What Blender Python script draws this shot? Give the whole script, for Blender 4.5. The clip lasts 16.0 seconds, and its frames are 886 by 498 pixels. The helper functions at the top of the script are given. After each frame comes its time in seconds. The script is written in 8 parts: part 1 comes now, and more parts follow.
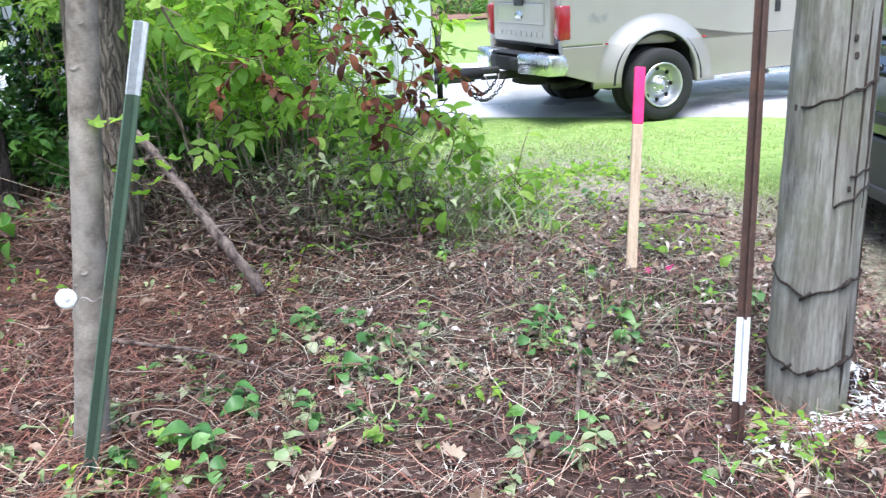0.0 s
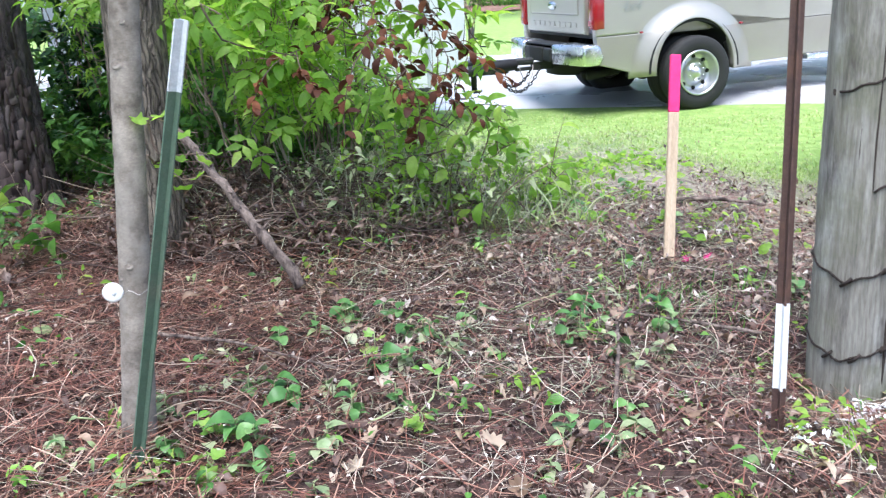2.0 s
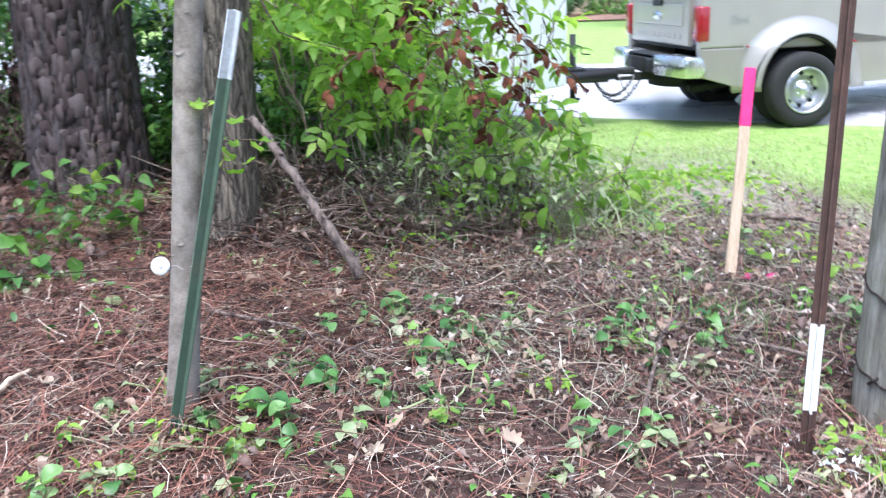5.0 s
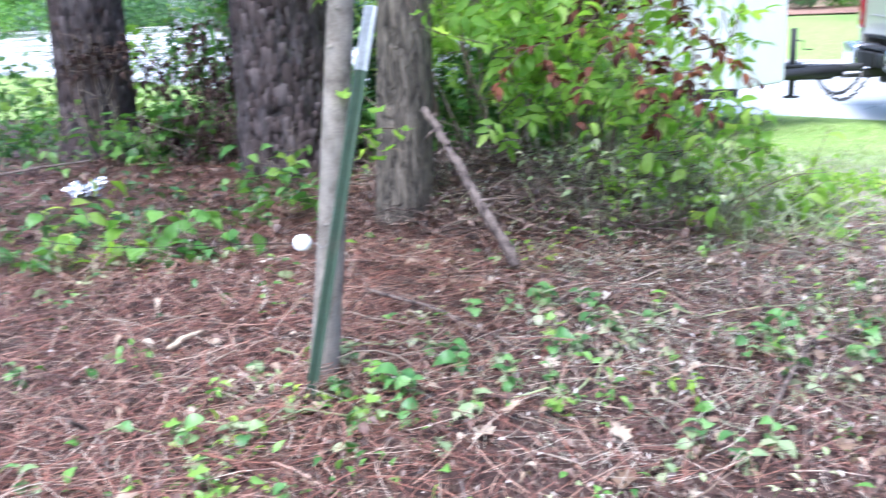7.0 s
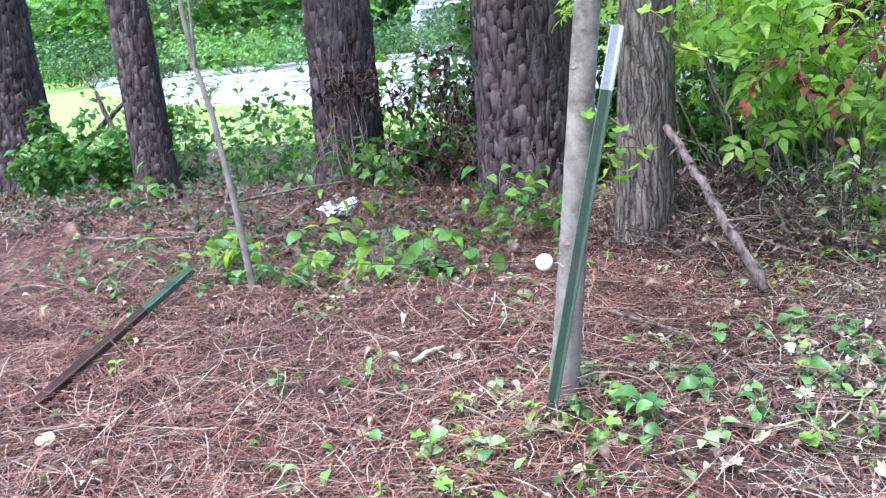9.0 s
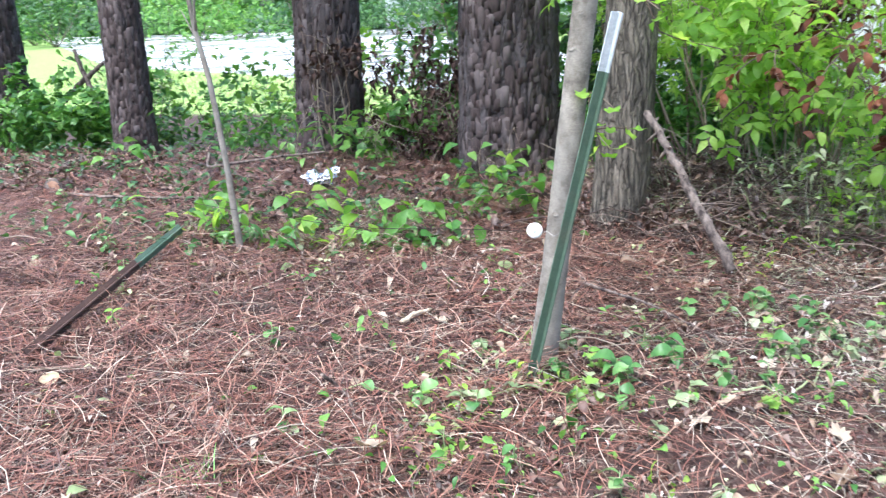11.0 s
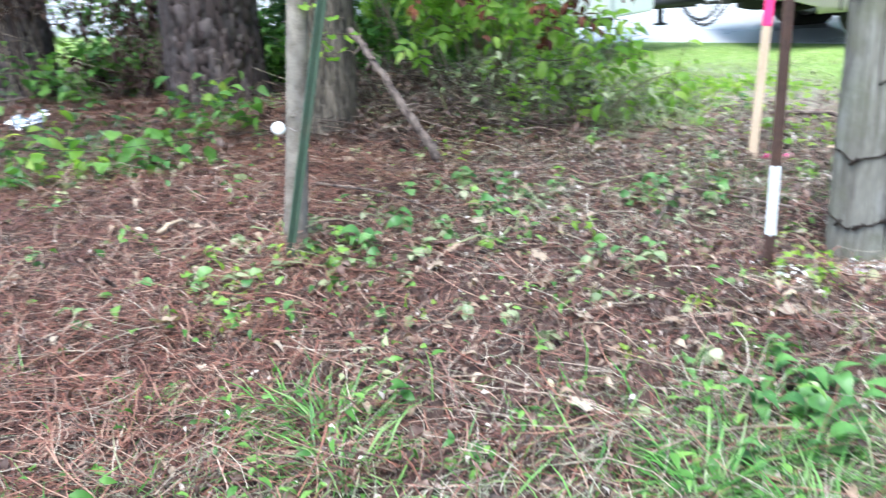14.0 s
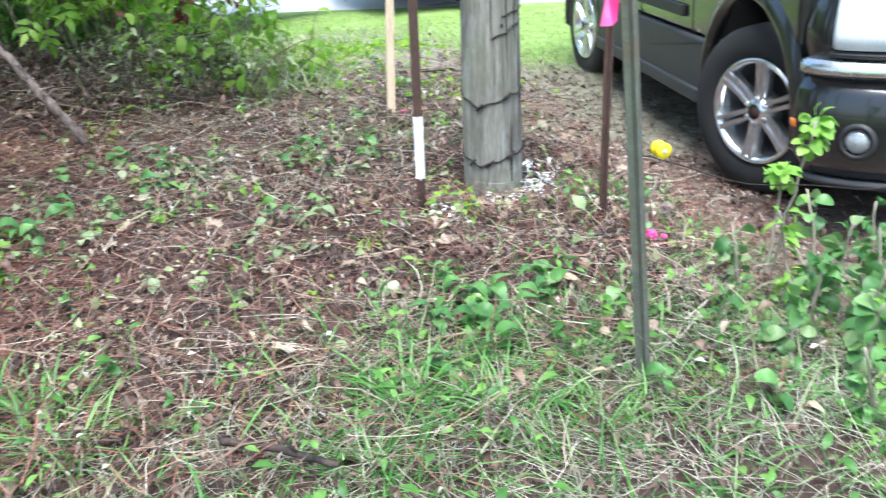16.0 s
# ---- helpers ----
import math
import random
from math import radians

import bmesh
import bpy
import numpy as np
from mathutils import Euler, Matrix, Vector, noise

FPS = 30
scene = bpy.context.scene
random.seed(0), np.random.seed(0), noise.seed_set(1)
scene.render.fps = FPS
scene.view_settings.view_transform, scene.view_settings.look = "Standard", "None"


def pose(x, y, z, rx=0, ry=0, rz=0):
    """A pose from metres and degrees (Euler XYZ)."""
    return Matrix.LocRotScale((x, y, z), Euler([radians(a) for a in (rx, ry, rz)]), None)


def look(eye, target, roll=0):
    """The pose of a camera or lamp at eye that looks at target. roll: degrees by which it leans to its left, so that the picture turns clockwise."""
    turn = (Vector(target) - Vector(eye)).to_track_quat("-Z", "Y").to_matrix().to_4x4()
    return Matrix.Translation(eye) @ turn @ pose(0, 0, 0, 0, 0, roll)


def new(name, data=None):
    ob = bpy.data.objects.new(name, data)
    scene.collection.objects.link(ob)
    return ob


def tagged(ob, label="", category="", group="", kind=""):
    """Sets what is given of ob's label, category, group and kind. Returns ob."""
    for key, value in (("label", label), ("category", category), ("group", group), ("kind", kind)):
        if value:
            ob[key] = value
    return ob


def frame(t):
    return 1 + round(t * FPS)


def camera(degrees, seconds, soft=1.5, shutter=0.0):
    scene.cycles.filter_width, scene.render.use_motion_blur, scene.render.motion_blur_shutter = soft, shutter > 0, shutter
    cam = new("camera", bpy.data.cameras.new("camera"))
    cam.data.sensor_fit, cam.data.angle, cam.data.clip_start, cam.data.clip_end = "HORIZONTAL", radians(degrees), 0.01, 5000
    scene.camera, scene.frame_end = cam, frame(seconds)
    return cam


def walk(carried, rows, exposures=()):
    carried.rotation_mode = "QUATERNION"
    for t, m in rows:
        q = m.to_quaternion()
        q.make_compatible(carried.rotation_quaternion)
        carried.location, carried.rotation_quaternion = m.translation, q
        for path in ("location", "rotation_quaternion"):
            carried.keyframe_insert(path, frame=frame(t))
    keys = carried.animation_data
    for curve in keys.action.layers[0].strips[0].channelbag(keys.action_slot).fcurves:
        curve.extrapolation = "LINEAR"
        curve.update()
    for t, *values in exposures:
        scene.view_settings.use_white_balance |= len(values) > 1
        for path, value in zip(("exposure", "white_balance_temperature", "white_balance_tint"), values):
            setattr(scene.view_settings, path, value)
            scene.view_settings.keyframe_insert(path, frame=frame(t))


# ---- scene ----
cam = camera(51.1, 16.0, soft=1.2, shutter=0.8)
PATH = [
    (0, (0.293, 0.162, 1.154), (0.379, 2.079, 0.589), -2.8),
    (0.5, (0.29, 0.158, 1.154), (0.336, 2.077, 0.591), -2.5),
    (1, (0.286, 0.147, 1.155), (0.298, 2.068, 0.597), -2.6),
    (1.5, (0.287, 0.145, 1.153), (0.276, 2.064, 0.591), -3.4),
    (2, (0.288, 0.141, 1.154), (0.296, 2.057, 0.579), -4.2),
    (2.5, (0.271, 0.147, 1.153), (0.328, 2.055, 0.556), -3.6),
    (3, (0.304, 0.151, 1.147), (0.338, 2.047, 0.513), -3.2),
    (3.5, (0.319, 0.15, 1.142), (0.281, 2.058, 0.545), -3.6),
    (4, (0.33, 0.142, 1.134), (0.202, 2.047, 0.539), -4.0),
    (4.2, (0.349, 0.138, 1.136), (0.226, 2.044, 0.544), -4.2),
    (6.3, (0.655, 0.042, 1.134), (0.159, 1.914, 0.635), -0.2),
    (6.5, (0.677, 0.06, 1.128), (0.147, 1.921, 0.62), -1.1),
    (7, (0.718, 0.088, 1.127), (0.048, 1.892, 0.583), -3.0),
    (7.5, (0.723, 0.079, 1.127), (-0.122, 1.814, 0.603), -4.6),
    (8, (0.719, 0.077, 1.13), (-0.215, 1.775, 0.637), -5.5),
    (8.5, (0.706, 0.069, 1.131), (-0.351, 1.702, 0.665), -6.2),
    (8.7, (0.697, 0.068, 1.133), (-0.405, 1.673, 0.673), -6.4),
    (10.8, (0.705, -0.087, 1.13), (-0.363, 1.525, 0.619), -3.0),
    (11, (0.703, -0.135, 1.133), (-0.337, 1.495, 0.621), -2.6),
    (11.5, (0.693, -0.235, 1.133), (-0.292, 1.429, 0.622), -2.2),
    (12, (0.692, -0.292, 1.129), (-0.189, 1.428, 0.613), -2.3),
    (12.5, (0.72, -0.331, 1.131), (-0.044, 1.446, 0.624), -1.5),
    (13, (0.766, -0.441, 1.114), (0.101, 1.374, 0.6), -1.7),
    (13.5, (0.792, -0.556, 1.089), (0.224, 1.267, 0.495), -4.3),
    (14, (0.745, -0.662, 1.09), (0.305, 1.173, 0.429), -4.2),
    (14.5, (0.641, -0.77, 1.118), (0.459, 1.106, 0.449), -3.6),
    (15, (0.619, -0.836, 1.125), (0.641, 1.044, 0.443), -3.1),
    (15.5, (0.641, -0.852, 1.116), (0.834, 0.997, 0.379), -3.2),
    (16, (0.66, -0.853, 1.116), (0.961, 0.97, 0.352), -3.7),
]
walk(cam, [(t, look(eye, target, roll)) for t, eye, target, roll in PATH], exposures=((0, 1.46, 5750, 10), (4.2, 1.46, 5700, 11), (6.5, 1.8, 5400, 14), (8.7, 1.82, 5400, 14), (10.8, 1.84, 5700, 8), (12.8, 1.84, 5650, 7), (14.2, 1.6, 5650, 4), (16, 1.57, 5750, 2)))

# ---------------------------------------------------------------- light
world = bpy.data.worlds.new("overcast_sky")
scene.world = world
world.use_nodes = True
wn = world.node_tree
sky = wn.nodes.new("ShaderNodeTexSky")
sky.sky_type = "NISHITA"
sky.sun_disc = False
sky.sun_elevation, sky.sun_rotation = radians(71), radians(191)
sky.air_density, sky.dust_density, sky.ozone_density = 1.0, 4.0, 1.0
wn.links.new(sky.outputs[0], wn.nodes["Background"].inputs[0])
wn.nodes["Background"].inputs[1].default_value = 0.13
sun_data = bpy.data.lights.new("sun", "SUN")
sun_data.energy, sun_data.angle, sun_data.color = 2.2, radians(45), (1.0, 0.98, 0.95)
sun = new("sun", sun_data)
sun.matrix_world = look((-4, -20, 60), (0, 0, 0))

# ---------------------------------------------------------------- materials
def nodes_of(name):
    m = bpy.data.materials.new(name)
    m.use_nodes = True
    nt = m.node_tree
    return m, nt, nt.nodes["Principled BSDF"]


def ramp(nt, fac, stops):
    r = nt.nodes.new("ShaderNodeValToRGB")
    e = r.color_ramp.elements
    while len(e) < len(stops):
        e.new(0.5)
    for k, (p, c) in enumerate(stops):
        e[k].position, e[k].color = p, (*c, 1)
    nt.links.new(fac, r.inputs[0])
    return r.outputs[0]


def noise_tex(nt, scale, detail=4, rough=0.6, stretch=None, space="Object"):
    tc = nt.nodes.new("ShaderNodeTexCoord")
    n = nt.nodes.new("ShaderNodeTexNoise")
    n.inputs["Scale"].default_value, n.inputs["Detail"].default_value = scale, detail
    n.inputs["Roughness"].default_value = rough
    if stretch:
        mp = nt.nodes.new("ShaderNodeMapping")
        mp.inputs["Scale"].default_value = stretch
        nt.links.new(tc.outputs[space], mp.inputs[0])
        nt.links.new(mp.outputs[0], n.inputs[0])
    else:
        nt.links.new(tc.outputs[space], n.inputs[0])
    return n.outputs[0]


def mixc(nt, fac, a, b, mode="MIX"):
    m = nt.nodes.new("ShaderNodeMix")
    m.data_type, m.blend_type = "RGBA", mode
    for s, v in ((m.inputs[0], fac), (m.inputs[6], a), (m.inputs[7], b)):
        if isinstance(v, (int, float)):
            s.default_value = v
        elif isinstance(v, tuple):
            s.default_value = (*v, 1)
        else:
            nt.links.new(v, s)
    return m.outputs[2]


def bump(nt, bsdf, height, strength=0.4, dist=0.01):
    b = nt.nodes.new("ShaderNodeBump")
    b.inputs["Strength"].default_value, b.inputs["Distance"].default_value = strength, dist
    nt.links.new(height, b.inputs["Height"])
    nt.links.new(b.outputs[0], bsdf.inputs["Normal"])


def surface(name, a, b, scale=20, rough=0.7, metal=0.0, fine=150, bumpy=0.3, dist=0.004, stretch=None, coat=0.0, c=None):
    """A surface of two colours mottled at two scales, with fine relief."""
    m, nt, p = nodes_of(name)
    big = noise_tex(nt, scale, 5, 0.65, stretch)
    small = noise_tex(nt, fine, 3, 0.6, stretch)
    col = ramp(nt, big, [(0.3, a), (0.7, b)])
    if c:
        col = mixc(nt, ramp(nt, noise_tex(nt, scale * 0.37, 6, 0.7, stretch), [(0.5, (0, 0, 0)), (0.68, (1, 1, 1))]), col, c)
    col = mixc(nt, 0.25, col, ramp(nt, small, [(0.25, tuple(v * 0.5 for v in a)), (0.75, tuple(min(1, v * 1.5) for v in b))]))
    nt.links.new(col, p.inputs["Base Color"])
    rr = nt.nodes.new("ShaderNodeMapRange")
    rr.inputs[3].default_value, rr.inputs[4].default_value = max(0.03, rough - 0.12), min(1, rough + 0.12)
    nt.links.new(big, rr.inputs[0])
    nt.links.new(rr.outputs[0], p.inputs["Roughness"])
    p.inputs["Metallic"].default_value = metal
    p.inputs["Coat Weight"].default_value = coat
    p.inputs["Coat Roughness"].default_value = 0.06
    if bumpy:
        bump(nt, p, small, bumpy, dist)
    return m


def island(name, stops, rough=0.6, trans=0.0, fine=60, spec=0.5):
    """Loose pieces in one mesh, each with its own tone; trans lets light through thin leaves."""
    m, nt, p = nodes_of(name)
    g = nt.nodes.new("ShaderNodeNewGeometry")
    col = ramp(nt, g.outputs["Random Per Island"], stops)
    col = mixc(nt, 0.35, col, ramp(nt, noise_tex(nt, fine, 3), [(0.3, (0.35, 0.35, 0.35)), (0.7, (1, 1, 1))]), "MULTIPLY")
    nt.links.new(col, p.inputs["Base Color"])
    p.inputs["Roughness"].default_value = rough
    p.inputs["Specular IOR Level"].default_value = spec
    if trans:
        t = nt.nodes.new("ShaderNodeBsdfTranslucent")
        nt.links.new(mixc(nt, 1.0, col, (1.0, 1.0, 0.55), "MULTIPLY"), t.inputs[0])
        mx = nt.nodes.new("ShaderNodeMixShader")
        mx.inputs[0].default_value = trans
        nt.links.new(p.outputs[0], mx.inputs[1])
        nt.links.new(t.outputs[0], mx.inputs[2])
        nt.links.new(mx.outputs[0], nt.nodes["Material Output"].inputs[0])
    return m


def bark(name, dark, light, vert=0.18, scale=14, strength=1.0, dist=0.03, grey=None, plates_per_m=0, long=0.42, gap=0.12, streak=None, wander=0.05):
    """Furrowed bark: noise drawn out along the trunk."""
    m, nt, p = nodes_of(name)
    plates = noise_tex(nt, scale, 5, 0.62, (1, 1, vert))
    fine = noise_tex(nt, scale * 7, 4, 0.65, (1, 1, vert * 2))
    col = ramp(nt, plates, [(0.36, dark), (0.5, tuple((a + b) / 2 for a, b in zip(dark, light))), (0.68, light)])
    col = mixc(nt, 0.45, col, ramp(nt, fine, [(0.3, (0.3, 0.3, 0.3)), (0.7, (1, 1, 1))]), "MULTIPLY")
    if grey:
        col = mixc(nt, ramp(nt, noise_tex(nt, scale * 0.3, 5, 0.7, streak), [(0.45, (0, 0, 0)), (0.65, (0.7, 0.7, 0.7))]), col, grey)
    if plates_per_m:
        tc, mp, vo = (nt.nodes.new(n) for n in ("ShaderNodeTexCoord", "ShaderNodeMapping", "ShaderNodeTexVoronoi"))
        mp.inputs["Scale"].default_value = (1, 1, long)
        vo.feature = "DISTANCE_TO_EDGE"
        vo.inputs["Scale"].default_value = plates_per_m
        warp = nt.nodes.new("ShaderNodeMix")
        warp.data_type, warp.blend_type = "RGBA", "LINEAR_LIGHT"
        warp.inputs[0].default_value = wander
        nt.links.new(tc.outputs["Object"], warp.inputs[6])
        nt.links.new(noise_tex(nt, 6, 4), warp.inputs[7])
        nt.links.new(warp.outputs[2], mp.inputs[0])
        nt.links.new(mp.outputs[0], vo.inputs["Vector"])
        edge = ramp(nt, vo.outputs["Distance"], [(0.0, (gap, gap, gap)), (0.1, (0.8, 0.8, 0.8)), (0.35, (1, 1, 1))])
        col = mixc(nt, 1.0, col, edge, "MULTIPLY")
        both = nt.nodes.new("ShaderNodeMath")
        both.operation = "ADD"
        nt.links.new(edge, both.inputs[0])
        nt.links.new(plates, both.inputs[1])
        plates = both.outputs[0]
    nt.links.new(col, p.inputs["Base Color"])
    p.inputs["Roughness"].default_value = 0.9
    add = nt.nodes.new("ShaderNodeMath")
    add.operation = "MULTIPLY_ADD"
    add.inputs[1].default_value = 0.3
    nt.links.new(fine, add.inputs[0])
    nt.links.new(plates, add.inputs[2])
    bump(nt, p, add.outputs[0], strength, dist)
    return m


M = {}
M["pine_bark"] = bark("pine_bark", (0.03, 0.022, 0.021), (0.165, 0.125, 0.118), 0.2, 13, 1.0, 0.05, (0.16, 0.135, 0.135), 13.0, 0.16, 0.5)
M["grey_bark"] = bark("grey_bark", (0.08, 0.066, 0.048), (0.4, 0.335, 0.255), 0.2, 30, 1.0, 0.025, None, 34.0, 0.15, 0.38, wander=0.03)
M["bark_plate"] = island("bark_plate", [(0.0, (0.055, 0.04, 0.038)), (0.6, (0.1, 0.075, 0.07)), (1.0, (0.17, 0.138, 0.133))], 0.92, 0, 22, 0.15)
M["sapling_bark"] = bark("sapling_bark", (0.14, 0.115, 0.092), (0.36, 0.315, 0.265), 0.9, 16, 0.45, 0.005, (0.27, 0.25, 0.22))
M["dead_wood"] = bark("dead_wood", (0.045, 0.03, 0.026), (0.34, 0.265, 0.22), 0.35, 34, 0.9, 0.012)
# Dead twig brown, darkened to carry the shade under the thicket.
M["shaded_twig"] = island("shaded_twig", [(0.0, (0.035, 0.022, 0.018)), (0.6, (0.09, 0.06, 0.047)), (1.0, (0.24, 0.18, 0.14))], 0.9)
M["twig"] = island("twig", [(0.0, (0.09, 0.06, 0.045)), (0.5, (0.2, 0.14, 0.1)), (1.0, (0.42, 0.35, 0.27))], 0.85)
M["needles"] = island("needles", [(0.0, (0.03, 0.013, 0.01)), (0.35, (0.12, 0.045, 0.032)), (0.75, (0.27, 0.112, 0.075)), (0.93, (0.4, 0.25, 0.18)), (1.0, (0.56, 0.46, 0.37))], 0.45)
M["dead_leaf"] = island("dead_leaf", [(0.0, (0.07, 0.04, 0.034)), (0.45, (0.17, 0.1, 0.078)), (0.8, (0.34, 0.24, 0.17)), (1.0, (0.62, 0.5, 0.38))], 0.6, 0.15)
M["old_leaf"] = island("old_leaf", [(0.0, (0.04, 0.024, 0.019)), (0.5, (0.11, 0.064, 0.048)), (0.9, (0.2, 0.125, 0.095)), (1.0, (0.34, 0.25, 0.19))], 0.45, 0.1)
M["chip"] = island("chip", [(0.0, (0.06, 0.038, 0.032)), (0.5, (0.24, 0.17, 0.14)), (0.8, (0.46, 0.39, 0.33)), (1.0, (0.68, 0.63, 0.57))], 0.42)
M["pale_leaf"] = island("pale_leaf", [(0.0, (0.2, 0.125, 0.08)), (0.6, (0.34, 0.25, 0.175)), (1.0, (0.54, 0.46, 0.36))], 0.5, 0.2, 30)
M["wheel_chrome"] = surface("wheel_chrome", (0.72, 0.73, 0.75), (0.84, 0.85, 0.86), 6, 0.16, 0.88, 300, 0.03, 0.001, coat=0.6)
M["withered_leaf"] = island("withered_leaf", [(0.0, (0.025, 0.015, 0.013)), (0.6, (0.08, 0.046, 0.037)), (1.0, (0.19, 0.115, 0.09))], 0.7, 0.15, 60, 0.2)
M["cut_wood"] = surface("cut_wood", (0.34, 0.23, 0.14), (0.5, 0.37, 0.24), 40, 0.8)
M["green_leaf"] = island("green_leaf", [(0.0, (0.06, 0.17, 0.035)), (0.5, (0.13, 0.31, 0.055)), (1.0, (0.25, 0.46, 0.1))], 0.42, 0.42)
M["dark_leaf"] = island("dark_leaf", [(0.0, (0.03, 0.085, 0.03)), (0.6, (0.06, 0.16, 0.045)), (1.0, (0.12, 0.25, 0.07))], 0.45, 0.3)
M["bright_leaf"] = island("bright_leaf", [(0.0, (0.22, 0.44, 0.055)), (0.5, (0.37, 0.63, 0.1)), (1.0, (0.55, 0.75, 0.18))], 0.42, 0.66, 60, 0.4)
M["wilted_leaf"] = island("wilted_leaf", [(0.0, (0.16, 0.26, 0.09)), (0.5, (0.34, 0.42, 0.2)), (1.0, (0.5, 0.52, 0.32))], 0.6, 0.25)
M["red_leaf"] = island("red_leaf", [(0.0, (0.04, 0.014, 0.01)), (0.6, (0.12, 0.042, 0.021)), (1.0, (0.27, 0.1, 0.046))], 0.6, 0.25, 60, 0.2)
M["grass"] = island("grass", [(0.0, (0.05, 0.15, 0.03)), (0.45, (0.12, 0.33, 0.06)), (0.8, (0.24, 0.46, 0.12)), (1.0, (0.42, 0.42, 0.28))], 0.45, 0.4)
M["lawn_grass"] = island("lawn_grass", [(0.0, (0.3, 0.43, 0.12)), (0.55, (0.43, 0.57, 0.19)), (0.88, (0.57, 0.62, 0.33)), (1.0, (0.72, 0.66, 0.52))], 0.5, 0.4)
M["straw"] = island("straw", [(0.0, (0.1, 0.078, 0.062)), (0.5, (0.28, 0.235, 0.185)), (1.0, (0.68, 0.62, 0.5))], 0.65)
M["dry_weed"] = island("dry_weed", [(0.0, (0.13, 0.14, 0.09)), (0.5, (0.3, 0.33, 0.22)), (1.0, (0.56, 0.56, 0.44))], 0.65, 0.25)
M["pole_crack"] = surface("pole_crack", (0.02, 0.016, 0.013), (0.06, 0.045, 0.035), 30, 0.9)
M["stake_wood"] = bark("stake_wood", (0.56, 0.42, 0.28), (0.74, 0.6, 0.44), 0.08, 40, 0.25, 0.002)
M["pink_paint"] = surface("pink_paint", (0.85, 0.02, 0.16), (0.95, 0.04, 0.22), 25, 0.55, bumpy=0.15)
M["pink_plastic"] = surface("pink_plastic", (0.9, 0.03, 0.25), (1.0, 0.08, 0.36), 30, 0.35, bumpy=0.1)
M["green_steel"] = surface("green_steel", (0.06, 0.105, 0.07), (0.1, 0.15, 0.105), 18, 0.5, 0.0, c=(0.13, 0.125, 0.095))
M["grey_steel"] = surface("grey_steel", (0.08, 0.09, 0.075), (0.15, 0.155, 0.125), 30, 0.65, 0.2, c=(0.13, 0.08, 0.05))
M["rust_steel"] = surface("rust_steel", (0.05, 0.027, 0.022), (0.105, 0.06, 0.048), 25, 0.7, 0.2, c=(0.14, 0.07, 0.045))
M["white_paint"] = surface("white_paint", (0.72, 0.74, 0.76), (0.86, 0.87, 0.88), 25, 0.55, c=(0.5, 0.5, 0.5))
M["galvanised"] = surface("galvanised", (0.42, 0.44, 0.47), (0.62, 0.64, 0.66), 20, 0.4, 0.15)
M["porcelain"] = surface("porcelain", (0.8, 0.79, 0.76), (0.88, 0.87, 0.85), 30, 0.25, bumpy=0.05)
M["yellow_plastic"] = surface("yellow_plastic", (0.82, 0.6, 0.01), (0.92, 0.7, 0.02), 30, 0.4, bumpy=0.1)
M["dull_alloy"] = surface("dull_alloy", (0.3, 0.3, 0.3), (0.45, 0.45, 0.44), 10, 0.42, 0.6, 300, 0.05, 0.001)
M["wire"] = surface("wire", (0.02, 0.015, 0.013), (0.05, 0.037, 0.03), 60, 0.7, 0.5)
M["thin_wire"] = surface("thin_wire", (0.2, 0.18, 0.17), (0.34, 0.31, 0.29), 60, 0.5, 0.7)
M["foil"] = surface("foil", (0.6, 0.62, 0.66), (0.85, 0.86, 0.9), 30, 0.25, 0.8, bumpy=0.5)
M["silver_paint"] = surface("silver_paint", (0.38, 0.362, 0.328), (0.425, 0.405, 0.368), 3, 0.35, 0.35, 900, 0.02, 0.001, coat=0.8)
M["gold_paint"] = surface("gold_paint", (0.32, 0.298, 0.26), (0.36, 0.335, 0.292), 3, 0.35, 0.4, 900, 0.02, 0.001, coat=0.8)
M["black_paint"] = surface("black_paint", (0.012, 0.013, 0.014), (0.02, 0.021, 0.022), 3, 0.25, 0.2, 900, 0.02, 0.001, coat=1.0)
M["cladding"] = surface("cladding", (0.028, 0.028, 0.03), (0.045, 0.045, 0.048), 6, 0.55, 0.0, 500, 0.1, 0.001)
M["chrome"] = surface("chrome", (0.75, 0.76, 0.78), (0.85, 0.86, 0.87), 5, 0.27, 1.0, 300, 0.03, 0.001)
M["alloy"] = surface("alloy", (0.5, 0.5, 0.51), (0.62, 0.62, 0.63), 8, 0.32, 0.9, 300, 0.05, 0.001)
M["rubber"] = surface("rubber", (0.012, 0.012, 0.013), (0.024, 0.023, 0.023), 14, 0.85, 0, 200, 0.25)
M["black_plastic"] = surface("black_plastic", (0.012, 0.012, 0.013), (0.028, 0.028, 0.03), 12, 0.55)
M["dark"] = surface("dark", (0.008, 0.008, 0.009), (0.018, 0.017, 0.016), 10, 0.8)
M["red_lens"] = surface("red_lens", (0.25, 0.006, 0.012), (0.34, 0.01, 0.016), 10, 0.15, coat=1.0, bumpy=0.05)
M["amber_lens"] = surface("amber_lens", (0.6, 0.13, 0.01), (0.75, 0.2, 0.02), 10, 0.2, coat=1.0, bumpy=0.05)
M["lamp_glass"] = surface("lamp_glass", (0.2, 0.21, 0.22), (0.45, 0.47, 0.48), 30, 0.1, 0.3, coat=1.0, bumpy=0.1)
M["clear_lens"] = surface("clear_lens", (0.55, 0.62, 0.68), (0.9, 0.93, 0.95), 7, 0.12, 0.0, coat=1.0, bumpy=0.05)
M["glass"] = surface("glass", (0.02, 0.024, 0.026), (0.03, 0.034, 0.036), 3, 0.05, bumpy=0, coat=1.0)
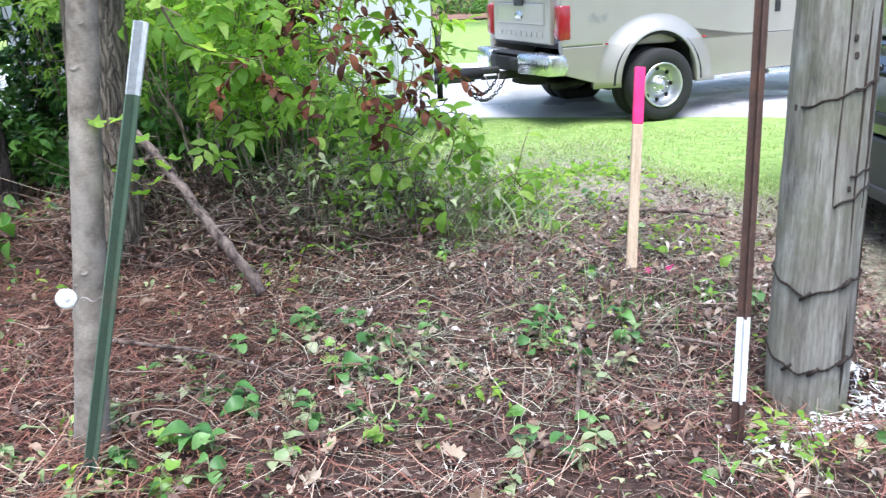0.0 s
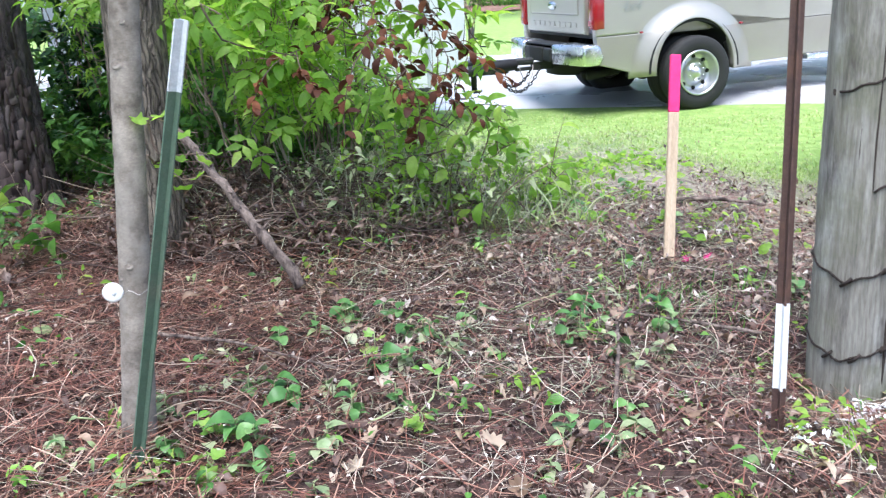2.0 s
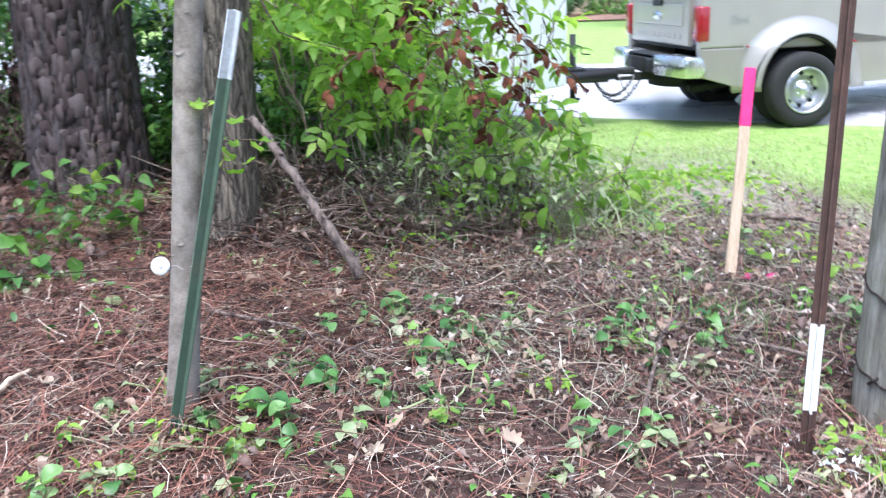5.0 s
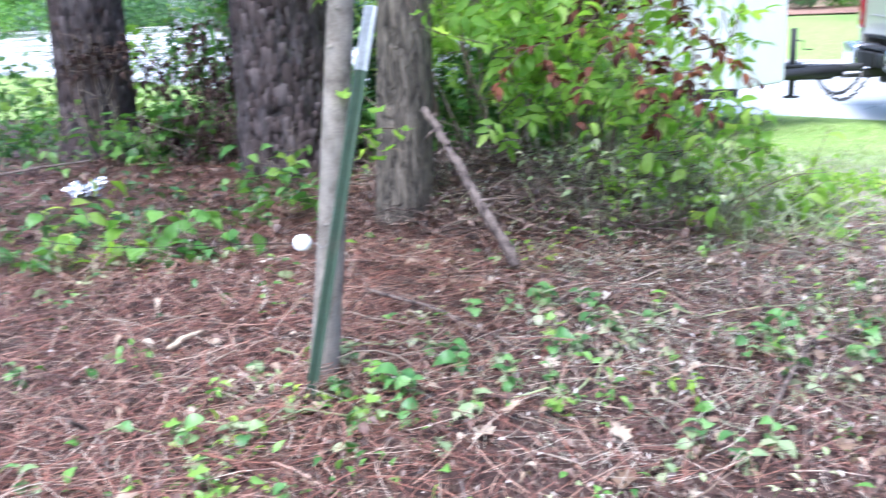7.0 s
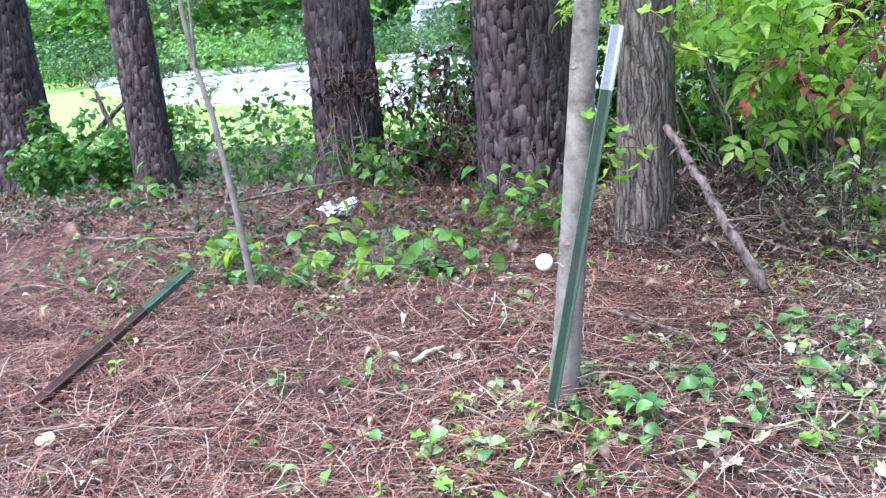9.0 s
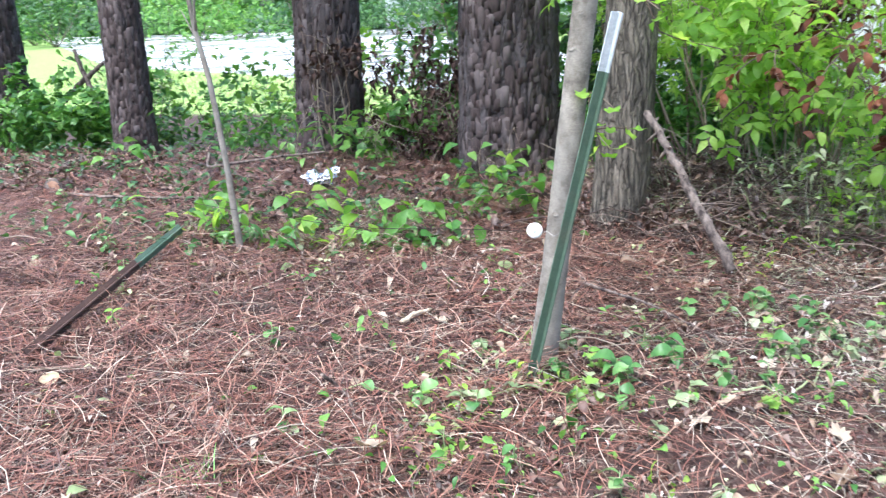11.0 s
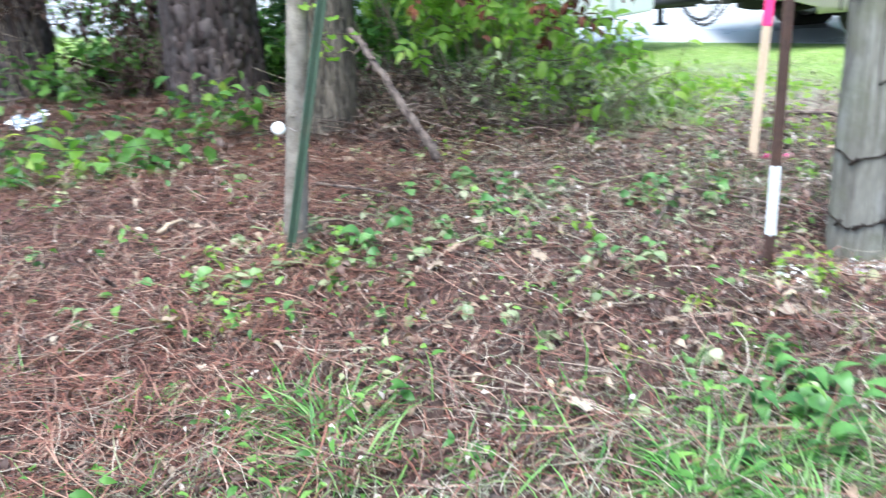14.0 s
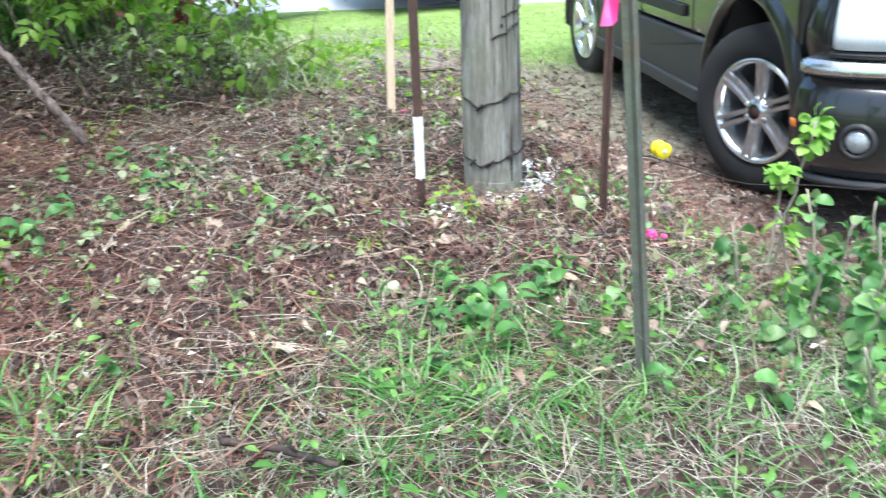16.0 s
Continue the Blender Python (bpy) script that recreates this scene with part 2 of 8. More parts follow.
M["trailer_white"] = surface("trailer_white", (0.74, 0.75, 0.76), (0.82, 0.82, 0.82), 2, 0.4, 0.0, 300, 0.05, 0.001)
M["brick"] = surface("brick", (0.36, 0.27, 0.2), (0.5, 0.4, 0.31), 3, 0.85)
M["mulch"] = surface("mulch", (0.18, 0.1, 0.07), (0.3, 0.18, 0.13), 6, 0.9)
M["roof"] = surface("roof", (0.1, 0.1, 0.1), (0.18, 0.17, 0.17), 4, 0.9)
M["house_paint"] = surface("house_paint", (0.5, 0.52, 0.55), (0.58, 0.6, 0.62), 2, 0.7)
M["dark_wood"] = bark("dark_wood", (0.018, 0.013, 0.012), (0.085, 0.06, 0.05), 0.5, 26, 0.8, 0.01)
M["log_end"] = surface("log_end", (0.5, 0.26, 0.16), (0.66, 0.4, 0.26), 25, 0.8)


def ground_material():
    m, nt, p = nodes_of("ground")
    at = nt.nodes.new("ShaderNodeAttribute")
    at.attribute_name = "cover"
    sep = nt.nodes.new("ShaderNodeSeparateXYZ")
    nt.links.new(at.outputs["Vector"], sep.inputs[0])
    broad, mid, fine = (noise_tex(nt, s, 6, 0.68) for s in (1.1, 9.0, 70.0))
    straw = ramp(nt, mid, [(0.28, (0.022, 0.012, 0.01)), (0.5, (0.06, 0.031, 0.024)), (0.72, (0.12, 0.07, 0.055))])
    straw = mixc(nt, 0.5, straw, ramp(nt, fine, [(0.3, (0.25, 0.22, 0.2)), (0.7, (1, 1, 1))]), "MULTIPLY")
    straw = mixc(nt, ramp(nt, broad, [(0.5, (0, 0, 0)), (0.66, (0.6, 0.6, 0.6))]), straw, (0.042, 0.029, 0.025))
    lawn = ramp(nt, mid, [(0.3, (0.15, 0.26, 0.05)), (0.55, (0.27, 0.4, 0.1)), (0.75, (0.42, 0.45, 0.23))])
    lawn = mixc(nt, 0.4, lawn, ramp(nt, fine, [(0.3, (0.3, 0.3, 0.3)), (0.7, (1, 1, 1))]), "MULTIPLY")
    dirt = ramp(nt, mid, [(0.3, (0.085, 0.06, 0.05)), (0.5, (0.17, 0.125, 0.105)), (0.7, (0.31, 0.25, 0.215))])
    dirt = mixc(nt, 0.35, dirt, ramp(nt, fine, [(0.3, (0.3, 0.3, 0.3)), (0.7, (1, 1, 1))]), "MULTIPLY")

    def ragged(value):
        a = nt.nodes.new("ShaderNodeMath")
        a.operation = "MULTIPLY_ADD"
        a.inputs[1].default_value = 0.55
        nt.links.new(mid, a.inputs[0])
        nt.links.new(value, a.inputs[2])
        return ramp(nt, a.outputs[0], [(0.66, (0, 0, 0)), (0.86, (1, 1, 1))])

    col = mixc(nt, ragged(sep.outputs[0]), straw, lawn)
    col = mixc(nt, ragged(sep.outputs[1]), col, dirt)
    pale = ramp(nt, mid, [(0.3, (0.19, 0.15, 0.12)), (0.5, (0.36, 0.31, 0.25)), (0.7, (0.5, 0.46, 0.38))])
    pale = mixc(nt, 0.4, pale, ramp(nt, fine, [(0.3, (0.3, 0.3, 0.3)), (0.7, (1, 1, 1))]), "MULTIPLY")
    col = mixc(nt, ragged(sep.outputs[2]), col, pale)
    nt.links.new(col, p.inputs["Base Color"])
    p.inputs["Roughness"].default_value = 0.95
    bump(nt, p, mid, 0.8, 0.03)
    return m


def road_material():
    m, nt, p = nodes_of("wet_road")
    big, fine = noise_tex(nt, 0.5, 5, 0.6), noise_tex(nt, 60, 4, 0.7)
    # Pale base: part of the sky's reflection on wet asphalt is in the colour.
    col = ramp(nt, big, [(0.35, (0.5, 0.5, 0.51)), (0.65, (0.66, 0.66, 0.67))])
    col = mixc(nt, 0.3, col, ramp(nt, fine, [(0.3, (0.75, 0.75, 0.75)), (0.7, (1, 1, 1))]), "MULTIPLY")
    nt.links.new(col, p.inputs["Base Color"])
    nt.links.new(ramp(nt, big, [(0.4, (0.12, 0.12, 0.12)), (0.6, (0.4, 0.4, 0.4))]), p.inputs["Roughness"])
    bump(nt, p, fine, 0.08, 0.001)
    return m


def two_tone(name, low, high, level):
    """Car paint in two colours that meet at a level above the ground."""
    m, nt, p = nodes_of(name)
    tc, sep, gt = (nt.nodes.new(n) for n in ("ShaderNodeTexCoord", "ShaderNodeSeparateXYZ", "ShaderNodeMath"))
    gt.operation, gt.inputs[1].default_value = "GREATER_THAN", level
    nt.links.new(tc.outputs["Object"], sep.inputs[0])
    nt.links.new(sep.outputs[2], gt.inputs[0])
    col = mixc(nt, gt.outputs[0], low, high)
    col = mixc(nt, 0.25, col, ramp(nt, noise_tex(nt, 3, 5), [(0.3, (0.7, 0.7, 0.68)), (0.7, (1, 1, 1))]), "MULTIPLY")
    nt.links.new(col, p.inputs["Base Color"])
    p.inputs["Metallic"].default_value, p.inputs["Roughness"].default_value = 0.35, 0.35
    p.inputs["Coat Weight"].default_value, p.inputs["Coat Roughness"].default_value = 0.8, 0.06
    return m


def pole_material():
    m, nt, p = nodes_of("pole_wood")
    grain = noise_tex(nt, 60, 5, 0.65, (1, 1, 0.05))
    broad = noise_tex(nt, 7, 5, 0.6, (1, 1, 0.45))
    fine = noise_tex(nt, 150, 3, 0.6, (1, 1, 0.15))
    col = ramp(nt, grain, [(0.3, (0.125, 0.115, 0.096)), (0.5, (0.245, 0.232, 0.196)), (0.72, (0.34, 0.332, 0.295))])
    col = mixc(nt, ramp(nt, broad, [(0.52, (0, 0, 0)), (0.72, (0.6, 0.6, 0.6))]), col, (0.52, 0.53, 0.5))
    col = mixc(nt, ramp(nt, noise_tex(nt, 9, 6, 0.7, (1, 1, 0.22)), [(0.54, (0, 0, 0)), (0.66, (0.85, 0.85, 0.85))]), col, (0.075, 0.062, 0.058))
    col = mixc(nt, ramp(nt, noise_tex(nt, 4, 5, 0.7), [(0.47, (0, 0, 0)), (0.64, (0.65, 0.65, 0.65))]), col, (0.17, 0.175, 0.11))
    col = mixc(nt, 0.45, col, ramp(nt, fine, [(0.3, (0.35, 0.35, 0.35)), (0.65, (1, 1, 1))]), "MULTIPLY")
    nt.links.new(col, p.inputs["Base Color"])
    p.inputs["Roughness"].default_value = 0.88
    bump(nt, p, grain, 0.9, 0.006)
    return m


M["pole_wood"] = pole_material()
M["two_tone_paint"] = two_tone("two_tone_paint", (0.345, 0.32, 0.28), (0.405, 0.386, 0.35), 0.86)
M["ground"], M["road"] = ground_material(), road_material()

# ---------------------------------------------------------------- mesh helpers
RNG = np.random.default_rng(7)


def part(name, data, material, parent=None, label="", at=None):
    """One mesh object, from a bmesh or a mesh, under its thing or its part."""
    if isinstance(data, bmesh.types.BMesh):
        me = bpy.data.meshes.new(name)
        data.to_mesh(me)
        data.free()
    else:
        me = data
    if material is not None and not me.materials:
        me.materials.append(material)
    ob = new(name, me)
    if parent is not None:
        ob.parent = parent
    if at is not None:
        ob.matrix_basis = at
    return tagged(ob, label)


def thing(name, label, category, at=None, group="", kind=""):
    ob = new(name)
    ob.empty_display_size = 0.1
    if at is not None:
        ob.matrix_basis = at
    return tagged(ob, label, category, group, kind)


def raw_mesh(name, verts, faces, smooth=False):
    """A mesh from vertex rows and rows of equal-sided faces."""
    me = bpy.data.meshes.new(name)
    verts, faces = np.asarray(verts, float), np.asarray(faces, int)
    k = faces.shape[1]
    me.vertices.add(len(verts))
    me.vertices.foreach_set("co", verts.ravel())
    me.loops.add(faces.size)
    me.loops.foreach_set("vertex_index", faces.ravel())
    me.polygons.add(len(faces))
    me.polygons.foreach_set("loop_start", np.arange(0, faces.size, k))
    if smooth:
        me.polygons.foreach_set("use_smooth", np.ones(len(faces), bool))
    me.update(calc_edges=True)
    return me


def turns(yaw, tilt, roll):
    """Rows of rotation matrices: roll about x, tilt about y, then yaw about z."""
    cy, sy, ct, st, cr, sr = np.cos(yaw), np.sin(yaw), np.cos(tilt), np.sin(tilt), np.cos(roll), np.sin(roll)
    z, o = np.zeros_like(yaw), np.ones_like(yaw)
    Z = np.stack([np.stack([cy, -sy, z], -1), np.stack([sy, cy, z], -1), np.stack([z, z, o], -1)], -2)
    Y = np.stack([np.stack([ct, z, st], -1), np.stack([z, o, z], -1), np.stack([-st, z, ct], -1)], -2)
    X = np.stack([np.stack([o, z, z], -1), np.stack([z, cr, -sr], -1), np.stack([z, sr, cr], -1)], -2)
    return Z @ Y @ X


def scattered(name, template, places, rot, scale):
    """Many copies of a small template joined into one mesh."""
    tv, tf = template
    n, k = len(places), len(tv)
    scale = np.asarray(scale, float)
    scale = scale[:, None, None] if scale.ndim == 1 else scale[:, None, :]
    v = np.einsum("nij,nkj->nki", rot, tv[None] * scale) + places[:, None, :]
    f = tf[None] + (np.arange(n) * k)[:, None, None]
    return raw_mesh(name, v.reshape(-1, 3), f.reshape(-1, tf.shape[1]))


def leaf_template(width=0.5, fold=0.12, curl=0.15, steps=4, blunt=False):
    """A leaf one unit long along x, folded on its midrib."""
    v, f = [], []
    for i in range(steps + 1):
        u = i / steps
        w = width * 0.5 * math.sin(math.pi * min(1, u ** 0.8 * 0.97 + 0.02)) ** 0.8 * (1.15 - 0.5 * u)
        if blunt:
            w = width * 0.5 * math.sin(math.pi * min(0.985, u * 0.96 + 0.02)) ** 0.55 * (0.9 + 0.1 * u)
        z = curl * math.sin(u * math.pi) - curl * 0.6 * u
        v += [(u, -w, z + fold * w * 2), (u, 0, z), (u, w, z + fold * w * 2)]
    for i in range(steps):
        a = 3 * i
        f += [(a, a + 3, a + 4, a + 1), (a + 1, a + 4, a + 5, a + 2)]
    return np.array(v, float), np.array(f)


def lobed_template(lobes=7, depth=0.45, width=0.75):
    """A dry lobed leaf one unit long, curled at its rim."""
    n = lobes * 4
    v, f = [(0.5, 0, 0.0)], []
    for i in range(n):
        a = 2 * math.pi * i / n
        r = 1 - depth * (0.5 + 0.5 * math.cos(lobes * a))
        x, y = 0.5 - 0.5 * r * math.cos(a), 0.5 * width * r * math.sin(a)
        v.append((x, y, 0.13 * r * r + 0.06 * math.sin(3 * a)))
    f = [(0, 1 + i, 1 + (i + 1) % n) for i in range(n)]
    return np.array(v, float), np.array(f)


def blade_template(width=0.06, bend=0.5):
    v = [(0, -width / 2, 0), (0, width / 2, 0), (bend * 0.3, -width * 0.4, 0.55), (bend * 0.3, width * 0.4, 0.55), (bend, 0, 0.9)]
    return np.array(v, float), np.array([(0, 1, 3), (0, 3, 2), (2, 3, 4)])


def strip_template(width=0.02, bend=0.15):
    v = []
    for i in range(4):
        u = i / 3
        y = bend * math.sin(math.pi * u)
        v += [(u - 0.5, y - width / 2, 0), (u - 0.5, y + width / 2, 0.0)]
    return np.array(v, float), np.array([(0, 2, 3, 1), (2, 4, 5, 3), (4, 6, 7, 5)])


def tube(points, radii, sides=8, rough=0.0, seed=0, cap=True):
    """Rings swept along points, as vertex rows and quads."""
    rng = np.random.default_rng(seed)
    pts = np.asarray(points, float)
    radii = np.broadcast_to(np.asarray(radii, float), len(pts))
    tang = np.gradient(pts, axis=0)
    tang /= np.linalg.norm(tang, axis=1)[:, None] + 1e-9
    ref = np.array([1.0, 0, 0]) if abs(tang[0][0]) < 0.8 else np.array([0, 1.0, 0])
    ang = np.arange(sides) * 2 * np.pi / sides
    v = []
    for p, t, r in zip(pts, tang, radii):
        a = np.cross(t, ref)
        a /= np.linalg.norm(a)
        b = np.cross(t, a)
        rr = r * (1 + rough * rng.uniform(-1, 1, sides))
        v.append(p + np.outer(np.cos(ang) * rr, a) + np.outer(np.sin(ang) * rr, b))
    v = np.concatenate(v)
    f = []
    for i in range(len(pts) - 1):
        for j in range(sides):
            k = (j + 1) % sides
            f.append((i * sides + j, i * sides + k, (i + 1) * sides + k, (i + 1) * sides + j))
    if cap:
        c0, c1 = len(v), len(v) + 1
        v = np.vstack([v, pts[0], pts[-1]])
        e = (len(pts) - 1) * sides
        for j in range(0, sides):
            k = (j + 1) % sides
            f.append((c0, k, j, j))
            f.append((c1, e + j, e + k, e + k))
    return v, f


def tube_mesh(name, points, radii, sides=8, rough=0.0, seed=0):
    return tubes_mesh(name, [tube(points, radii, sides, rough, seed)])


def tubes_mesh(name, tubes):
    v, f, o = [], [], 0
    for tv, tf in tubes:
        v.append(tv)
        f += [tuple(dict.fromkeys(i + o for i in q)) for q in tf]
        o += len(tv)
    me = bpy.data.meshes.new(name)
    me.from_pydata(np.concatenate(v).tolist(), [], f)
    me.polygons.foreach_set("use_smooth", np.ones(len(me.polygons), bool))
    return me


def box(sx, sy, sz, bevel=0.01, at=(0, 0, 0), seg=2):
    bm = bmesh.new()
    bmesh.ops.create_cube(bm, size=1, matrix=Matrix.Translation(at) @ Matrix.Diagonal((sx, sy, sz, 1)))
    if bevel:
        bmesh.ops.bevel(bm, geom=bm.edges[:], offset=bevel, segments=seg, affect="EDGES", profile=0.5)
    return bm


def slab(outline, y0, y1, bevel=0.0, seg=2):
    """An x-z outline carried from y0 to y1."""
    bm = bmesh.new()
    a = [bm.verts.new((x, y0, z)) for x, z in outline]
    b = [bm.verts.new((x, y1, z)) for x, z in outline]
    n = len(a)
    fa, fb = bm.faces.new(a), bm.faces.new(b[::-1])
    for i in range(n):
        bm.faces.new((a[(i + 1) % n], a[i], b[i], b[(i + 1) % n]))
    bmesh.ops.recalc_face_normals(bm, faces=bm.faces[:])
    if bevel:
        bmesh.ops.bevel(bm, geom=[e for f in (fa, fb) for e in f.edges], offset=bevel, segments=seg, affect="EDGES", profile=0.5)
    return bm


def lathe(profile, sides=40, axis="y"):
    """A profile of (along the axis, radius) turned round the y axis."""
    bm = bmesh.new()
    rings = []
    for y, r in profile:
        rings.append([bm.verts.new((r * math.cos(2 * math.pi * k / sides), y, r * math.sin(2 * math.pi * k / sides))) for k in range(sides)])
    for a, b in zip(rings, rings[1:]):
        for k in range(sides):
            f = bm.faces.new((a[k], a[(k + 1) % sides], b[(k + 1) % sides], b[k]))
            f.smooth = True
    bmesh.ops.recalc_face_normals(bm, faces=bm.faces[:])
    return bm


def smoothstep(a, b, x):
    t = np.clip((x - a) / (b - a), 0, 1)
    return t * t * (3 - 2 * t)


def wave(x, y, k, seed):
    r = np.random.default_rng(seed)
    out = 0
    for _ in range(6):
        a, ph = r.uniform(0, 2 * np.pi, 2)
        out = out + np.sin(k * (x * np.cos(a) + y * np.sin(a)) * r.uniform(0.6, 1.6) + ph)
    return out / 6


def height(x, y):
    """The lie of the land: level by the fence line, down to the drive and the road."""
    x, y = np.asarray(x, float), np.asarray(y, float)
    s = 0.9 * y + 0.2 * np.maximum(-x, 0)
    down = 0.5 * smoothstep(5.0, 9.0, s)
    drive = 0.36 * smoothstep(0.0, 1.0, (x - 1.6 + 0.25 * smoothstep(2.6, 3.6, y)) / (1.1 + 0.25 * smoothstep(2.6, 3.6, y)))
    z = -np.maximum(down, drive * smoothstep(-2, 0.5, y)) + 0.05 * smoothstep(1.0, 3.0, -x) * (1 - smoothstep(5, 7, s))
    z = z - 0.125 * np.exp(-((x - 1.43) ** 2 + (y - 2.5) ** 2) / 0.09)
    z = z + 0.13 * smoothstep(3.7, 4.5, y) * smoothstep(6.2, 5.2, y) * smoothstep(0.55, -0.2, x) * smoothstep(-1.9, -1.2, x)
    near = 1 - smoothstep(6, 9, s)
    z = z + near * (0.014 * wave(x, y, 3.0, 1) + 0.014 * wave(x, y, 11.0, 2) + 0.008 * wave(x, y, 26.0, 3))
    return z


def ground_at(x, y):
    return float(height(x, y))

# ---------------------------------------------------------------- ground, lawn and road
def axis_steps(lo, hi, step, far):
    inner = np.arange(lo, hi + step / 2, step)
    out = np.geomspace(step, far, 26).cumsum()
    return np.concatenate([lo - out[::-1], inner, hi + out])


def build_ground():
    xs, ys = axis_steps(-8, 5, 0.07, 130), axis_steps(-1.8, 11.5, 0.07, 130)
    X, Y = np.meshgrid(xs, ys, indexing="ij")
    Z = height(X, Y)
    nx, ny = X.shape
    v = np.stack([X, Y, Z], -1).reshape(-1, 3)
    i = np.arange(nx * ny).reshape(nx, ny)
    f = np.stack([i[:-1, :-1], i[1:, :-1], i[1:, 1:], i[:-1, 1:]], -1).reshape(-1, 4)
    me = raw_mesh("ground", v, f, True)
    lawn, dirt = lawn_cover(X, Y), dirt_cover(X, Y)
    me.attributes.new("cover", "FLOAT_VECTOR", "POINT").data.foreach_set("vector", np.stack([lawn, dirt, thatch_cover(X, Y)], -1).ravel())
    me.materials.append(M["ground"])
    return tagged(new("ground", me), "woodland edge of pine straw, bare dirt and patchy lawn", "ground", kind="structure")


def lawn_cover(x, y):
    woods = smoothstep(0.5, -1.5, x - 0.12 * (y - 6))
    a = smoothstep(4.3, 6.2, y - 0.45 * np.maximum(x - 1.5, 0) + 0.35 * wave(x, y, 2.4, 75)) * (1 - woods * smoothstep(15, 9, y)) * (1 - 0.5 * smoothstep(1.75, 2.3, x) * smoothstep(6.4, 5.2, y))
    b = smoothstep(11.2, 13.2, 0.9 * y + 0.2 * np.maximum(-x, 0))
    back = 0.62 * smoothstep(0.5, -0.6, y + 0.3 * wave(x, y, 1.3, 71)) * smoothstep(2.4, 1.5, x + 0.3 * wave(x, y, 1.7, 72))
    return np.maximum(np.maximum(a, b), back)


def dirt_cover(x, y):
    drive = smoothstep(1.5, 2.5, x + 0.25 * wave(x, y, 2.2, 73)) * smoothstep(6.8, 5.2, y)
    return drive


def thatch_cover(x, y):
    """Pale dry thatch between the litter and the lawn."""
    return (0.6 + 0.25 * wave(x, y, 3.1, 76)) * smoothstep(3.3, 4.6, y + 0.2 * x) * smoothstep(7.4, 5.4, y) * smoothstep(-0.1, 0.6, x) * smoothstep(3.6, 2.6, x)


build_ground()


def road_strip(name, line, label):
    """A road from pairs of near and far edge points, laid a little proud of the ground."""
    rows, fine = [], []
    for (a, b), (c, d) in zip(line, line[1:]):
        fine += [tuple(tuple(p[k] + (q[k] - p[k]) * i / 8 for k in (0, 1)) for p, q in ((a, c), (b, d))) for i in range(8)]
    line = fine + [line[-1]]
    for (ax, ay), (bx, by) in line:
        for k in range(9):
            t = k / 8
            x, y = ax + (bx - ax) * t, ay + (by - ay) * t
            rows.append((x, y, ground_at(x, y) - 0.03 + 0.09 * min(1, 8 * min(t, 1 - t))))
    f = []
    for i in range(len(line) - 1):
        for k in range(8):
            a = i * 9 + k
            f.append((a, a + 1, a + 10, a + 9))
    me = raw_mesh(name, rows, f, True)
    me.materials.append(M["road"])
    return tagged(new(name, me), label, "road", kind="structure")


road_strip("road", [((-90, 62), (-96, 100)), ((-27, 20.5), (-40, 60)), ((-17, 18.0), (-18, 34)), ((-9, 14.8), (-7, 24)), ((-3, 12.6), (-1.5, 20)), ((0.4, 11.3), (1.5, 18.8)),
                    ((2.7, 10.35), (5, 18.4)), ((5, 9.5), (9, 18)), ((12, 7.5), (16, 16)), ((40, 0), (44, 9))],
           "wet road coloured pale for the sky's reflection, edged with grass")

# ---------------------------------------------------------------- posts along the fence line
def lean_to(base, top):
    """A pose at base whose z axis runs to top."""
    b, t = Vector(base), Vector(top)
    return Matrix.Translation(b) @ (t - b).to_track_quat("Z", "Y").to_matrix().to_4x4()


def tee_bar(z0, z1, wide=0.035, deep=0.024, thick=0.004):
    """A rolled T section from z0 to z1: flange to -y, web to +y."""
    w, t, d = wide / 2, thick, deep
    outline = [(-w, -t), (w, -t), (w, 0), (t / 1.6, 0.002), (t / 1.6, d), (-t / 1.6, d), (-t / 1.6, 0.002), (-w, 0)]
    bm = bmesh.new()
    steps = 10
    rings = []
    for i in range(steps + 1):
        z = z0 + (z1 - z0) * i / steps
        rings.append([bm.verts.new((x, y, z)) for x, y in outline])
    for a, b in zip(rings, rings[1:]):
        for k in range(8):
            bm.faces.new((a[k], a[(k + 1) % 8], b[(k + 1) % 8], b[k]))
    bm.faces.new(rings[0][::-1])
    bm.faces.new(rings[-1])
    bmesh.ops.recalc_face_normals(bm, faces=bm.faces[:])
    return bm


def t_post(label, base, top, bands, turn=0, studs=True, wide=0.035):
    """A steel T-post; bands: (from, to, material, name) along its length, the first is the shaft."""
    length = (Vector(top) - Vector(base)).length
    post = thing("t_post", label, "fence post", lean_to(base, top) @ pose(0, 0, 0, 0, 0, turn), "steel fence posts")
    for a, b, mat, name in bands:
        part(name, tee_bar(a * length - (0.12 if a == 0 else 0), b * length, wide), M[mat], post)
    if studs:
        me = bpy.data.meshes.new("stud")
        b = box(0.011, 0.007, 0.008, 0.002)
        b.to_mesh(me)
        b.free()
        n = int(length / 0.052)
        for i in range(1, n):
            z = i * length / n
            mat = next((m for a, c, m, _ in bands if a * length <= z <= c * length), bands[0][2])
            stud = part("stud", me if mat == bands[0][2] else me.copy(), M[mat], post, at=pose(0, -0.006, z))
            if mat != bands[0][2]:
                stud.data.materials.clear()
                stud.data.materials.append(M[mat])
    return post


